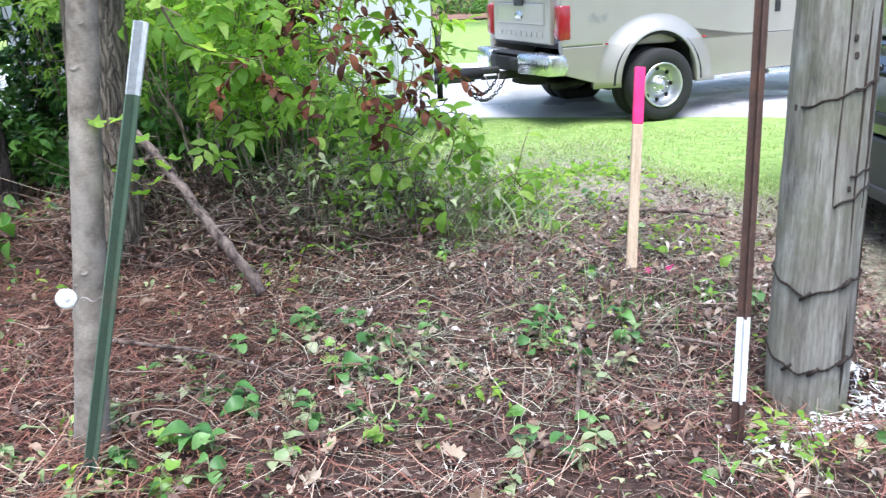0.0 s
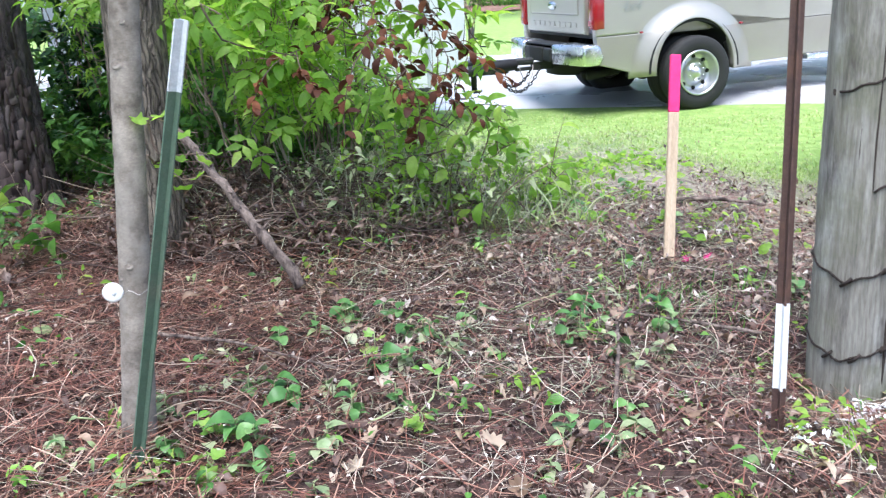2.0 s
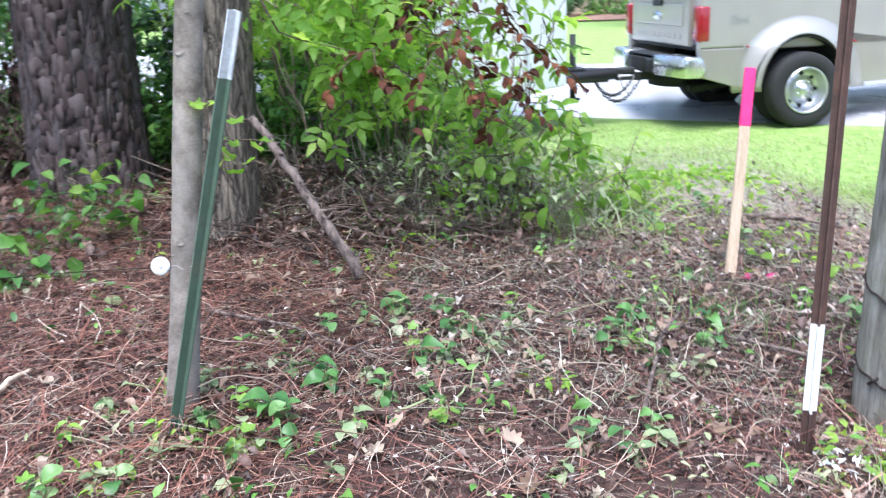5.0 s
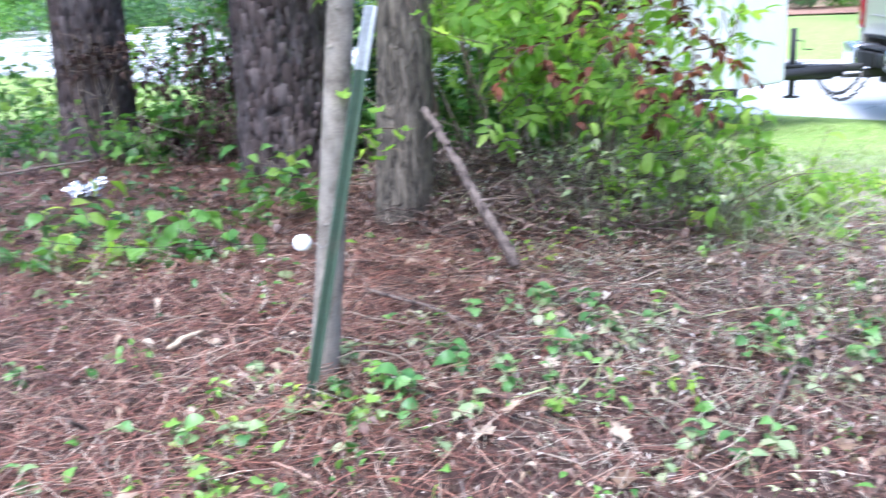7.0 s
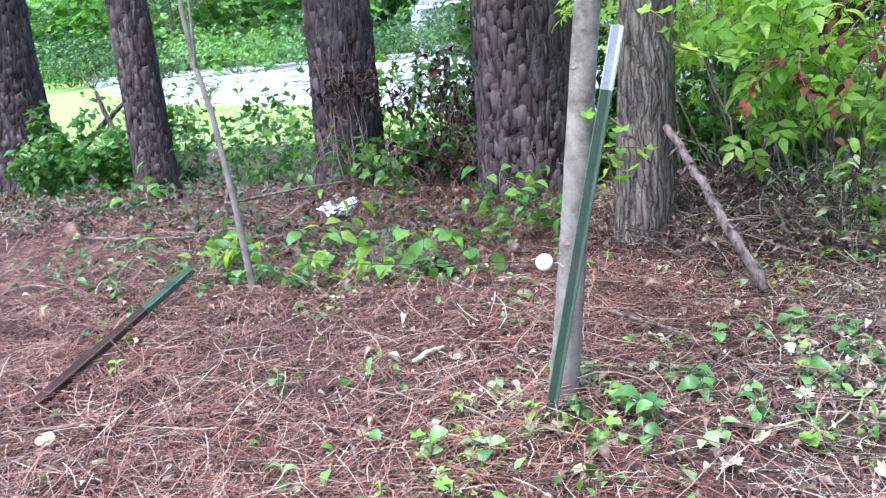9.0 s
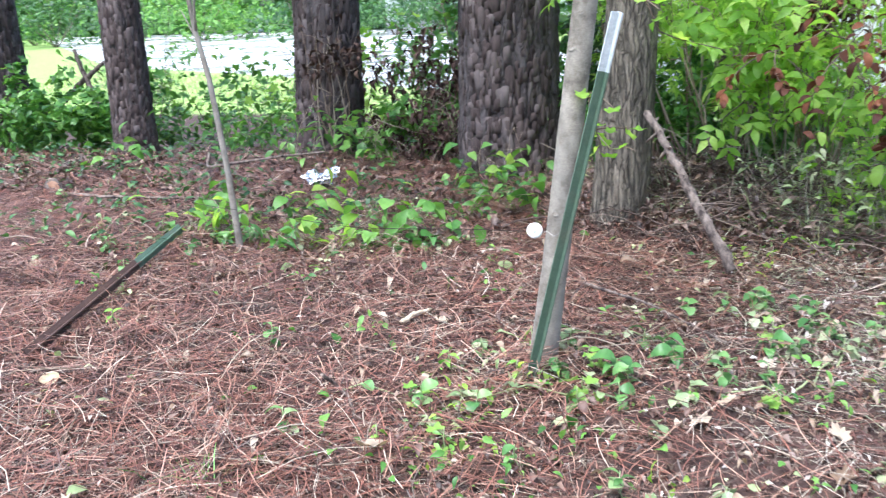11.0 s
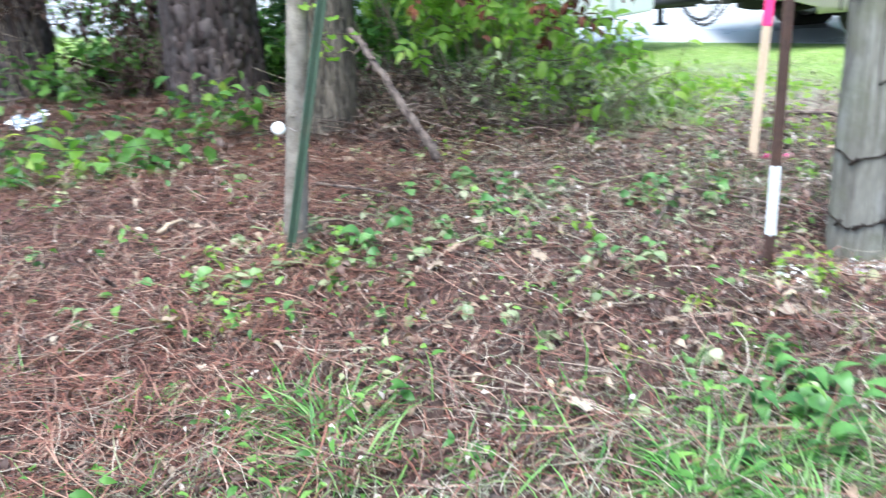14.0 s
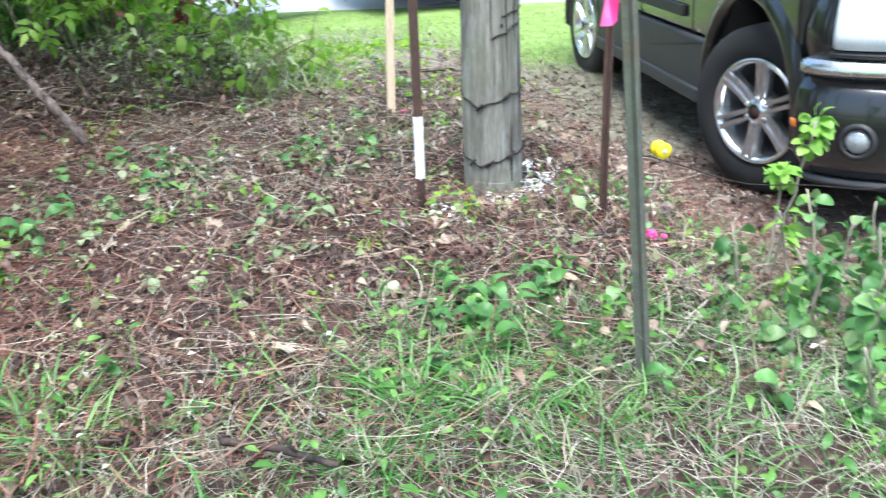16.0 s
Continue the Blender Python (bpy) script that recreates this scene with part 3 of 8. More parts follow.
t_post("dark green steel T-post with a white tip, leaning", (-0.524, 2.262, -0.03), (-0.236, 2.255, 1.09),
       [(0, 0.862, "green_steel", "shaft"), (0.862, 1.0, "galvanised", "painted_tip")], turn=52, wide=0.03)
t_post("rusty brown steel T-post with a white painted band", (1.101, 2.22, -0.02), (1.151, 2.31, 1.42),
       [(0, 0.085, "rust_steel", "foot"), (0.085, 0.237, "white_paint", "painted_band"), (0.237, 1.0, "rust_steel", "shaft")], turn=20, wide=0.032)
t_post("thin rusty steel T-post standing beside the drive", (1.665, 1.92, -0.02), (1.715, 1.96, 1.15), [(0, 1.0, "rust_steel", "shaft")], turn=60, wide=0.026)
t_post("weathered grey steel T-post with studs, in weeds", (1.396, 0.892, -0.01), (1.345, 0.955, 1.25), [(0, 1.0, "grey_steel", "shaft")], turn=-40, wide=0.034)
t_post("weathered grey steel T-post half hidden by weeds", (2.1, 1.0, -0.03), (2.11, 1.0, 1.0), [(0, 1.0, "grey_steel", "shaft")], turn=10, wide=0.034)
fallen = t_post("fallen dark green T-post lying in pine straw", (-2.08, 1.66, 0.075), (-2.72, 2.88, 0.14), [(0, 0.6, "rust_steel", "shaft"), (0.6, 1.0, "green_steel", "painted_tip")], turn=60, wide=0.045)


def survey_stake():
    base, top = (1.176, 3.57, -0.03), (1.252, 3.755, 0.78)
    length = (Vector(top) - Vector(base)).length
    st = thing("survey_stake", "pale wooden survey stake with a fluorescent pink top", "stake", lean_to(base, top) @ pose(0, 0, 0, 0, 0, 22))
    cut = length - 0.22
    part("shaft", box(0.04, 0.019, cut + 0.15, 0.0025, (0, 0, cut / 2 - 0.075)), M["stake_wood"], st)
    part("painted_top", box(0.0412, 0.0202, 0.22, 0.003, (0, 0, length - 0.11)), M["pink_paint"], st)
    for z in (0.3, 0.52):
        part("knot", lathe([(-0.0105, 0.0001), (-0.0102, 0.005), (-0.009, 0.006)], 10), M["dead_wood"], st, at=pose(0.006, 0, z))
    return st


survey_stake()


def utility_pole():
    pole = thing("utility_pole", "weathered grey wooden utility pole wrapped with old wires", "utility pole", pose(1.456, 2.615, -0.1, 0, 1.0, 0))
    rng = np.random.default_rng(3)
    zs = np.concatenate([np.linspace(-0.3, 1.7, 50), np.linspace(1.9, 7.5, 12)])
    sides = 64
    ang = np.arange(sides) * 2 * np.pi / sides
    groove = np.zeros(sides)
    for _ in range(13):
        groove[rng.integers(0, sides)] -= rng.uniform(0.001, 0.006)
    v = []
    for z in zs:
        r = 0.117 - 0.008 * max(z, 0)
        jig = groove * (0.4 + 0.6 * np.sin(ang * 3 + z * 2.2) ** 2) + 0.0016 * np.sin(ang * 4 + z * 5 + np.sin(z * 11)) + 0.0008 * rng.uniform(-1, 1, sides)
        v.append(np.stack([(r + jig) * np.cos(ang), (r + jig) * np.sin(ang), z + 0 * ang], -1))
    v = np.concatenate(v)
    f = [(i * sides + j, i * sides + (j + 1) % sides, (i + 1) * sides + (j + 1) % sides, (i + 1) * sides + j) for i in range(len(zs) - 1) for j in range(sides)]
    part("shaft", raw_mesh("shaft", v, f, True), M["pole_wood"], pole)
    cap = bmesh.new()
    bmesh.ops.create_cone(cap, cap_ends=True, segments=32, radius1=0.06, radius2=0.045, depth=0.03, matrix=Matrix.Translation((0, 0, 7.51)))
    part("cap", cap, M["pole_wood"], pole)

    def crack(a, z0, z1, wide):
        pts = [(0.1155 * math.cos(a + 0.03 * math.sin(7 * z)), 0.1155 * math.sin(a + 0.03 * math.sin(7 * z)), z) for z in np.linspace(z0, z1, 12)]
        pts = [(x * (1 - 0.065 * z), y * (1 - 0.065 * z), z) for x, y, z in pts]
        part("crack", tube_mesh("crack", pts, [wide * math.sin(math.pi * (0.05 + 0.9 * i / 11)) for i in range(12)], 5), M["pole_crack"], pole)

    for a, z0, z1, w in ((-1.15, 0.02, 0.33, 0.007), (-1.2, 0.45, 1.3, 0.004), (-0.85, 0.6, 1.25, 0.009), (-1.75, 0.3, 1.5, 0.003), (-2.1, 0.55, 0.85, 0.0025), (-0.6, 0.15, 0.95, 0.004)):
        crack(a, z0, z1, w)

    def dip(za, zb, a):
        return za + (zb - za) * max(0.0, 1 - abs(a + 2.2) / 1.0) + 0.012 * math.sin(a + 0.6)

    def wrap(za, zb, knots):
        pts = []
        for i in range(121):
            a = -math.pi * 1.08 + i / 120 * 2 * math.pi
            sag = dip(za, zb, a)
            r = 0.1205 - 0.008 * sag
            pts.append((r * math.cos(a), r * math.sin(a), sag + 0.004 * math.sin(9 * a)))
        for ph in (0, math.pi):
            strand = [(x * (1 + 0.02 * math.cos(i * 1.6 + ph)), y * (1 + 0.02 * math.cos(i * 1.6 + ph)), z + 0.0022 * math.sin(i * 1.6 + ph)) for i, (x, y, z) in enumerate(pts)]
            part("wire_wrap", tube_mesh("wire_wrap", strand, 0.0021, 6), M["wire"], pole)
        for a in knots:
            sag = dip(za, zb, a)
            r = 0.121 - 0.008 * sag
            k = tube_mesh("barb", [(r * math.cos(a - 0.12), r * math.sin(a - 0.12), sag - 0.012), (r * 1.06 * math.cos(a), r * 1.06 * math.sin(a), sag), (r * 1.05 * math.cos(a + 0.12), r * 1.05 * math.sin(a + 0.12), sag + 0.016)], 0.005, 5)
            part("barb", k, M["wire"], pole)

    wrap(0.171, 0.138, (-1.2, -1.9, -2.5))
    wrap(0.407, 0.369, (-1.3, -2.2))
    for z, a0, a1, dz in ((0.613, -1.75, -0.55, 0.05), (0.695, -1.4, -0.3, 0.02), (0.87, -2.7, -0.9, 0.04), (0.923, -1.5, -0.5, 0.02)):
        pts = [((0.119 - 0.008 * z) * math.cos(a), (0.119 - 0.008 * z) * math.sin(a), z + dz * (a - a0) + 0.004 * math.sin(11 * a)) for a in np.linspace(a0, a1, 12)]
        part("wire_stub", tube_mesh("wire_stub", pts, 0.0032, 6), M["wire"], pole)
    for a, z in ((-1.55, 1.054), (-1.5, 1.01), (-0.7, 0.65), (-2.9, 0.87), (-1.4, 0.66)):
        part("nail_hole", box(0.012, 0.012, 0.018, 0.004, ((0.113 - 0.008 * z) * math.cos(a), (0.113 - 0.008 * z) * math.sin(a), z)), M["pole_crack"], pole)
    return pole


utility_pole()


def insulator(name, label, mat, at, axis=0):
    """A spool insulator with two flanges and a groove."""
    ob = thing(name, label, "insulator", at)
    part("spool", lathe([(-0.023, 0.0001), (-0.023, 0.019), (-0.019, 0.023), (-0.01, 0.0235), (-0.006, 0.018), (0.004, 0.0175), (0.008, 0.023), (0.018, 0.024), (0.023, 0.02), (0.023, 0.0001)], 28), M[mat], ob)
    part("core", lathe([(-0.0245, 0.0001), (-0.0245, 0.006), (-0.022, 0.008)], 14), M["galvanised"], ob)
    return ob


insulator("insulator", "white porcelain spool insulator hung on fence wire", "porcelain", pose(-0.501, 2.262, 0.47, -14, 0, 24))
insulator("insulator", "yellow plastic spool insulator on fence wire", "yellow_plastic", pose(1.462, 0.99, 0.512, 0, 14, 6) @ Matrix.Scale(0.78, 4))


def wire_run(label, pts, r=0.0016, mat="thin_wire", name="fence_wire"):
    ob = part(name, tube_mesh(name, pts, r, 5), M[mat])
    return tagged(ob, label, "wire")


def sagging(a, b, sag, n=14):
    a, b = np.array(a), np.array(b)
    return [tuple(a + (b - a) * t - np.array([0, 0, sag * 4 * t * (1 - t)]) + np.array([0, 0, 0.006 * math.sin(13 * t)])) for t in np.linspace(0, 1, n)]


wire_run("thin slack fence wire tied to a T-post", sagging((-0.40, 2.255, 0.47), (-0.501, 2.262, 0.47), 0.004))
wire_run("thin slack fence wire strung through weeds", sagging((-0.535, 2.27, 0.463), (-2.7, 2.75, 0.34), 0.05), 0.0012, "wire")
wire_run("thin rusty fence wire by the drive", sagging((1.375, 0.93, 0.53), (2.1, 0.99, 0.36), 0.04), 0.0013, "wire")
wire_run("thin rusty fence wire by the drive", sagging((1.69, 1.94, 0.42), (1.375, 0.93, 0.53), 0.05), 0.0011, "wire")

# ---------------------------------------------------------------- trees
def trunk_mesh(name, pts, radii, sides=40, ridges=13, depth=0.04, seed=0, flare=0.35):
    """A trunk with furrowed outline and root flare."""
    rng = np.random.default_rng(seed)
    pts, radii = np.asarray(pts, float), np.asarray(radii, float)
    n = len(pts)
    dense = np.concatenate([np.linspace(0, 0.3, 46), np.linspace(0.32, 1, 14)])
    t = np.linspace(0, 1, n)
    P = np.stack([np.interp(dense, t, pts[:, k]) for k in range(3)], -1)
    R = np.interp(dense, t, radii)
    ang = np.arange(sides) * 2 * np.pi / sides
    ph = rng.uniform(0, 6.28, 6)
    v = []
    for p, r in zip(P, R):
        z = p[2] - pts[0][2]
        fur = np.sin(ang * ridges + 1.3 * np.sin(z * 3.1 + ph[0]) + 0.8 * np.sin(ang * 3 + z * 2)) + 0.6 * np.sin(ang * (ridges * 1.6 // 1) + 2.2 * np.sin(z * 4.3 + ph[1]) + ph[2])
        lob = 1 + flare * math.exp(-max(z, 0) * 5.0) * (0.55 + 0.45 * np.sin(ang * 5 + ph[3])) + 0.03 * np.sin(ang * 2 + z + ph[4])
        rr = r * lob * (1 + depth * fur * 0.6 + depth * 0.5 * rng.uniform(-1, 1, sides))
        v.append(np.stack([p[0] + rr * np.cos(ang), p[1] + rr * np.sin(ang), p[2] + 0 * ang], -1))
    v = np.concatenate(v)
    m = len(dense)
    f = [(i * sides + j, i * sides + (j + 1) % sides, (i + 1) * sides + (j + 1) % sides, (i + 1) * sides + j) for i in range(m - 1) for j in range(sides)]
    return raw_mesh(name, v, f, True)


def cloud(n, centre, radius, seed, hollow=0.4):
    """Points spread in a lumpy ellipsoid, more of them toward the outside."""
    rng = np.random.default_rng(seed)
    d = rng.normal(size=(n, 3))
    d /= np.linalg.norm(d, axis=1)[:, None]
    lump = 1 + 0.35 * np.sin(d[:, 0] * 5 + seed) * np.cos(d[:, 1] * 4 + 2 * seed) + 0.2 * np.sin(d[:, 2] * 9)
    r = (hollow + (1 - hollow) * rng.uniform(0, 1, n) ** 0.6) * lump
    return np.asarray(centre) + d * r[:, None] * np.asarray(radius)


def leaves_mesh(name, places, size, template, seed, droop=0.5):
    rng = np.random.default_rng(seed)
    n = len(places)
    rot = turns(rng.uniform(0, 6.28, n), rng.normal(droop * 0.6, 0.5, n), rng.normal(0, 0.5, n))
    return scattered(name, template, places, rot, rng.uniform(0.65, 1.3, n) * size)


LEAF, ROUND, NARROW = leaf_template(0.46), leaf_template(0.7, 0.12), leaf_template(0.28)
LOBED, MAPLE = lobed_template(9, 0.3, 0.62), lobed_template(5, 0.42, 1.0)
NEEDLE = strip_template(0.016, 0.06)


def limb_pts(start, end, bow, n=7, seed=0):
    rng = np.random.default_rng(seed)
    a, b = np.array(start, float), np.array(end, float)
    w = rng.normal(0, bow, 3)
    return [a + (b - a) * t + w * math.sin(math.pi * t) + rng.normal(0, bow * 0.15, 3) * (0 < t < 1) for t in np.linspace(0, 1, n)]


def plate_template():
    """A thin bark scale one unit tall, its rim chipped, facing +x."""
    ring = [(-0.45, -0.5), (0.4, -0.48), (0.5, -0.1), (0.42, 0.45), (0.1, 0.5), (-0.4, 0.42), (-0.5, 0.1), (-0.47, -0.2)]
    v = [(-0.06, 1.05 * y, z) for y, z in ring] + [(0.02, 0.9 * y, 0.95 * z) for y, z in ring] + [(0.03, 0, 0)]
    f = [(i, (i + 1) % 8, 8 + (i + 1) % 8) for i in range(8)] + [(i, 8 + (i + 1) % 8, 8 + i) for i in range(8)] + [(16, 8 + i, 8 + (i + 1) % 8) for i in range(8)]
    return np.array(v, float), np.array(f)


def bark_plates(h, r, lean, seed, n=2600, top=2.6):
    rng = np.random.default_rng(seed + 900)
    a, z = rng.uniform(0, 2 * np.pi, n), rng.uniform(0.02, 1, n) * top
    rr = r * (1 - 0.75 * z / h) * (1 + 0.12 * np.exp(-5 * z)) * rng.uniform(0.965, 1.035, n)
    P = np.stack([lean[0] * z / h + rr * np.cos(a), lean[1] * z / h + rr * np.sin(a), z], -1)
    size = rng.uniform(0.05, 0.16, n)
    return scattered("flaking_bark", plate_template(), P, turns(a + rng.normal(0, 0.2, n), rng.normal(0.01, 0.04, n), rng.normal(0, 0.08, n)), np.stack([rng.uniform(0.04, 0.15, n), rng.uniform(0.015, 0.06, n), size], -1))


def pine(x, y, r, seed, lean=(0, 0), label="tall pine with thick plated reddish-grey bark"):
    z = ground_at(x, y) - 0.08
    tree = thing("pine_tree", label, "tree", pose(x, y, z), "pines at the wood's edge")
    h = 14 + seed % 3
    pts = [(lean[0] * t, lean[1] * t, h * t) for t in np.linspace(0, 1, 8)]
    part("trunk", trunk_mesh("trunk", pts, [r * (1 - 0.75 * t) for t in np.linspace(0, 1, 8)], 56, 15, 0.07, seed, 0.22), M["pine_bark"], tree)
    tagged(part("flaking_bark", bark_plates(h, r, lean, seed), M["bark_plate"], tree, "flaking reddish-grey bark scales"), kind="stuff")
    rng = np.random.default_rng(seed)
    tubes, tips = [], []
    for i in range(22):
        a, zz = rng.uniform(0, 6.28), rng.uniform(0.3, 0.97) * h
        ln = rng.uniform(1.4, 3.3) * (1.25 - zz / h)
        end = (lean[0] * zz / h + ln * math.cos(a), lean[1] * zz / h + ln * math.sin(a), zz + rng.uniform(-0.2, 0.6))
        p = limb_pts((lean[0] * zz / h, lean[1] * zz / h, zz), end, 0.12, 6, seed * 50 + i)
        tubes.append(tube(p, np.linspace(0.05, 0.012, 6), 5))
        tips += [p[j] for j in (2, 3, 4, 5)]
    part("branchwork", tubes_mesh("branchwork", tubes), M["pine_bark"], tree)
    tips = np.repeat(np.array(tips), 150, 0)
    tips = tips + rng.normal(0, 0.2, tips.shape)
    n = len(tips)
    part("crown", scattered("crown", strip_template(0.1, 0.1), tips, turns(rng.uniform(0, 6.28, n), rng.uniform(-1.2, 1.2, n), rng.uniform(-1, 1, n)), rng.uniform(0.2, 0.36, n)), M["dark_leaf"], tree)
    return tree


PINES = [(-5.6, 5.05, 0.165, 11, (-0.35, 0.3)), (-3.98, 5.62, 0.262, 12, (0.2, 0.4)), (-2.14, 5.2, 0.315, 13, (-0.2, 0.5)), (-7.55, 5.1, 0.3, 14, (-0.4, 0.2))]
for x, y, r, s, lean in PINES:
    pine(x, y, r, s, lean)


def broad_tree(x, y, r, h, seed, label, leaf_n=2600):
    z = ground_at(x, y) - 0.05
    tree = thing("hickory_tree", label, "tree", pose(x, y, z))
    lean = (0.55, 0.1)
    pts = [(lean[0] * t, lean[1] * t, h * t) for t in np.linspace(0, 1, 8)]
    part("trunk", trunk_mesh("trunk", pts, [r * (1 - 0.7 * t) for t in np.linspace(0, 1, 8)], 48, 17, 0.05, seed, 0.14), M["grey_bark"], tree)
    rng = np.random.default_rng(seed)
    tubes, tips = [], []
    for i in range(14):
        a, zz = rng.uniform(1.7, 4.4), rng.uniform(0.4, 0.95) * h
        end = (lean[0] * zz / h + 2.4 * math.cos(a), lean[1] * zz / h + 2.4 * math.sin(a), zz + rng.uniform(0.3, 1.4))
        p = limb_pts((lean[0] * zz / h, lean[1] * zz / h, zz), end, 0.2, 6, seed + i)
        tubes.append(tube(p, np.linspace(0.06, 0.012, 6), 6))
        tips += p[2:]
    part("branchwork", tubes_mesh("branchwork", tubes), M["grey_bark"], tree)
    P = np.repeat(np.array(tips), max(1, leaf_n // len(tips)), 0)
    P = P + rng.normal(0, 0.4, P.shape)
    part("crown", leaves_mesh("crown", P, 0.17, LEAF, seed), M["green_leaf"], tree)
    return tree


broad_tree(-0.965, 4.1, 0.136, 9, 21, "grey-brown hardwood tree with deeply furrowed bark", 900)


def sapling(name, label, pts, r0, r1, seed, twigs, leaf="green_leaf", leaf_n=40, knots=()):
    base = pts[0]
    tree = thing(name, label, "tree", pose(*base))
    loc = [tuple(np.array(p) - np.array(base)) for p in pts]
    n = len(loc)
    dense = np.linspace(0, 1, 140)
    tt = np.linspace(0, 1, n)
    step = np.concatenate([[0], np.cumsum(np.linalg.norm(np.diff(np.array(loc), axis=0), axis=1))])
    tt = step / step[-1]
    P = np.stack([np.interp(dense, tt, [p[k] for p in loc]) for k in range(3)], -1)
    part("trunk", tube_mesh("trunk", P, r0 + (r1 - r0) * dense + 0.15 * r0 * np.exp(-dense * 40), 18, 0.02, seed), M["sapling_bark"], tree)
    for z, side, size in knots:
        i = int(np.argmin(np.abs(P[:, 2] - z)))
        c = P[i]
        r = r0 + (r1 - r0) * dense[i]
        d = Vector((math.cos(side), math.sin(side), 0.25)).normalized()
        knot = lathe([(-0.014, size * 1.35), (-0.004, size * 1.05), (0.004, size * 0.7), (0.002, size * 0.4), (0.004, 0.0005)], 14)
        bmesh.ops.scale(knot, verts=knot.verts[:], vec=(1, 1, 0.72))
        part("knot", knot, M["sapling_bark"], tree, at=Matrix.Translation(Vector(c) + d * (r * 0.97)) @ d.to_track_quat("Y", "Z").to_matrix().to_4x4())
    rng = np.random.default_rng(seed)
    tubes, tips = [], []
    for i in range(twigs):
        k = int(rng.integers(np.searchsorted(P[:, 2], min(2.1, P[-1, 2] * 0.7)), 140))
        a = rng.uniform(0, 6.28)
        ln = rng.uniform(0.4, 1.1)
        end = P[k] + np.array([ln * math.cos(a), ln * math.sin(a), rng.uniform(0.1, 0.6)])
        p = limb_pts(P[k], end, 0.06, 6, seed * 9 + i)
        tubes.append(tube(p, np.linspace(0.012, 0.003, 6), 5))
        tips += p[2:]
    if tubes:
        part("branchwork", tubes_mesh("branchwork", tubes), M["sapling_bark"], tree)
        Q = np.repeat(np.array(tips), leaf_n, 0)
        part("crown", leaves_mesh("crown", Q + rng.normal(0, 0.14, Q.shape), 0.1, MAPLE, seed), M[leaf], tree)
    return tree


sapling("young_maple", "smooth grey-barked young maple with branch scars", [(-0.57, 2.43, -0.06), (-0.545, 2.437, 0.14), (-0.525, 2.445, 0.3), (-0.508, 2.455, 0.45), (-0.482, 2.47, 0.7), (-0.456, 2.485, 0.95), (-0.428, 2.5, 1.2), (-0.37, 2.52, 1.6), (-0.3, 2.6, 2.4), (-0.2, 2.7, 3.4), (-0.12, 2.8, 4.6)],
        0.044, 0.016, 5, 9, leaf_n=12, knots=((1.025, -1.9, 0.018), (0.535, -1.6, 0.014), (0.5, -2.3, 0.009), (1.13, -1.4, 0.01)))
sapling("young_sapling", "thin pale sapling with a forked stem", [(-2.405, 2.95, 0.02), (-2.435, 2.945, 0.45), (-2.485, 2.94, 0.85), (-2.54, 2.94, 1.06), (-2.585, 2.95, 1.3), (-2.75, 3.1, 2.2)],
        0.017, 0.006, 6, 5, leaf_n=9)
fork = bpy.data.objects["young_sapling"]
part("side_stem", tube_mesh("side_stem", [(-0.132, -0.01, 1.03), (-0.12, -0.02, 1.1), (-0.11, -0.02, 1.2), (-0.1, -0.02, 1.4), (-0.08, -0.02, 1.6)], [0.008, 0.007, 0.006, 0.005, 0.003], 8), M["sapling_bark"], fork)
part("side_stem", tube_mesh("side_stem", [(-0.128, -0.01, 1.0), (-0.16, -0.01, 1.05), (-0.2, 0.0, 1.1), (-0.23, 0.0, 1.14)], [0.005, 0.004, 0.003, 0.002], 8), M["sapling_bark"], fork)

# ---------------------------------------------------------------- leaning dead branch and sticks
def dead_branch(label, pts, r0, r1, seed, stubs=0, name="dead_branch", mat="dead_wood"):
    rng = np.random.default_rng(seed)
    base = np.array(pts[0])
    P = np.array(pts) - base
    dense = np.linspace(0, 1, 20)
    tt = np.linspace(0, 1, len(P))
    Q = np.stack([np.interp(dense, tt, P[:, k]) for k in range(3)], -1) + rng.normal(0, r0 * 0.12, (20, 3))
    tubes = [tube(Q, r0 + (r1 - r0) * dense, 9, 0.16, seed)]
    for i in range(stubs):
        k = rng.integers(2, 18)
        d = rng.normal(size=3)
        d /= np.linalg.norm(d)
        tubes.append(tube([Q[k], Q[k] + d * rng.uniform(0.03, 0.09)], [r1 * 0.6, r1 * 0.25], 5))
    ob = part(name, tubes_mesh(name, tubes), M[mat], at=Matrix.Translation(base))
    return tagged(ob, label, "branch")


dead_branch("broken dead branch with peeling bark leaning on shrubs", [(-0.25, 3.53, 0.03), (-0.30, 3.55, 0.12), (-0.375, 3.58, 0.22), (-0.47, 3.64, 0.335), (-0.55, 3.69, 0.445), (-0.64, 3.75, 0.555), (-0.715, 3.8, 0.635)], 0.023, 0.015, 31, 16)
dead_branch("bare grey stick lying under the shrubs", [(0.05, 4.0, 0.05), (-0.05, 4.15, 0.14), (-0.2, 4.3, 0.2)], 0.014, 0.008, 32, 2, "stick")
dead_branch("short dark charred stick lying on grass", [(0.45, 0.825, 0.05), (0.56, 0.755, 0.06), (0.68, 0.675, 0.05)], 0.009, 0.007, 33, 3, "stick", "dark_wood")
dead_branch("forked twig lying on leaf litter", [(0.72, 2.35, 0.02), (0.78, 2.6, 0.06), (0.83, 2.85, 0.05), (0.92, 3.05, 0.07)], 0.007, 0.004, 34, 4, "stick")
dead_branch("thin bare stick lying on leaf litter", [(-0.75, 3.15, 0.03), (-0.4, 2.95, 0.05), (-0.05, 2.75, 0.02)], 0.007, 0.003, 35, 3, "stick")
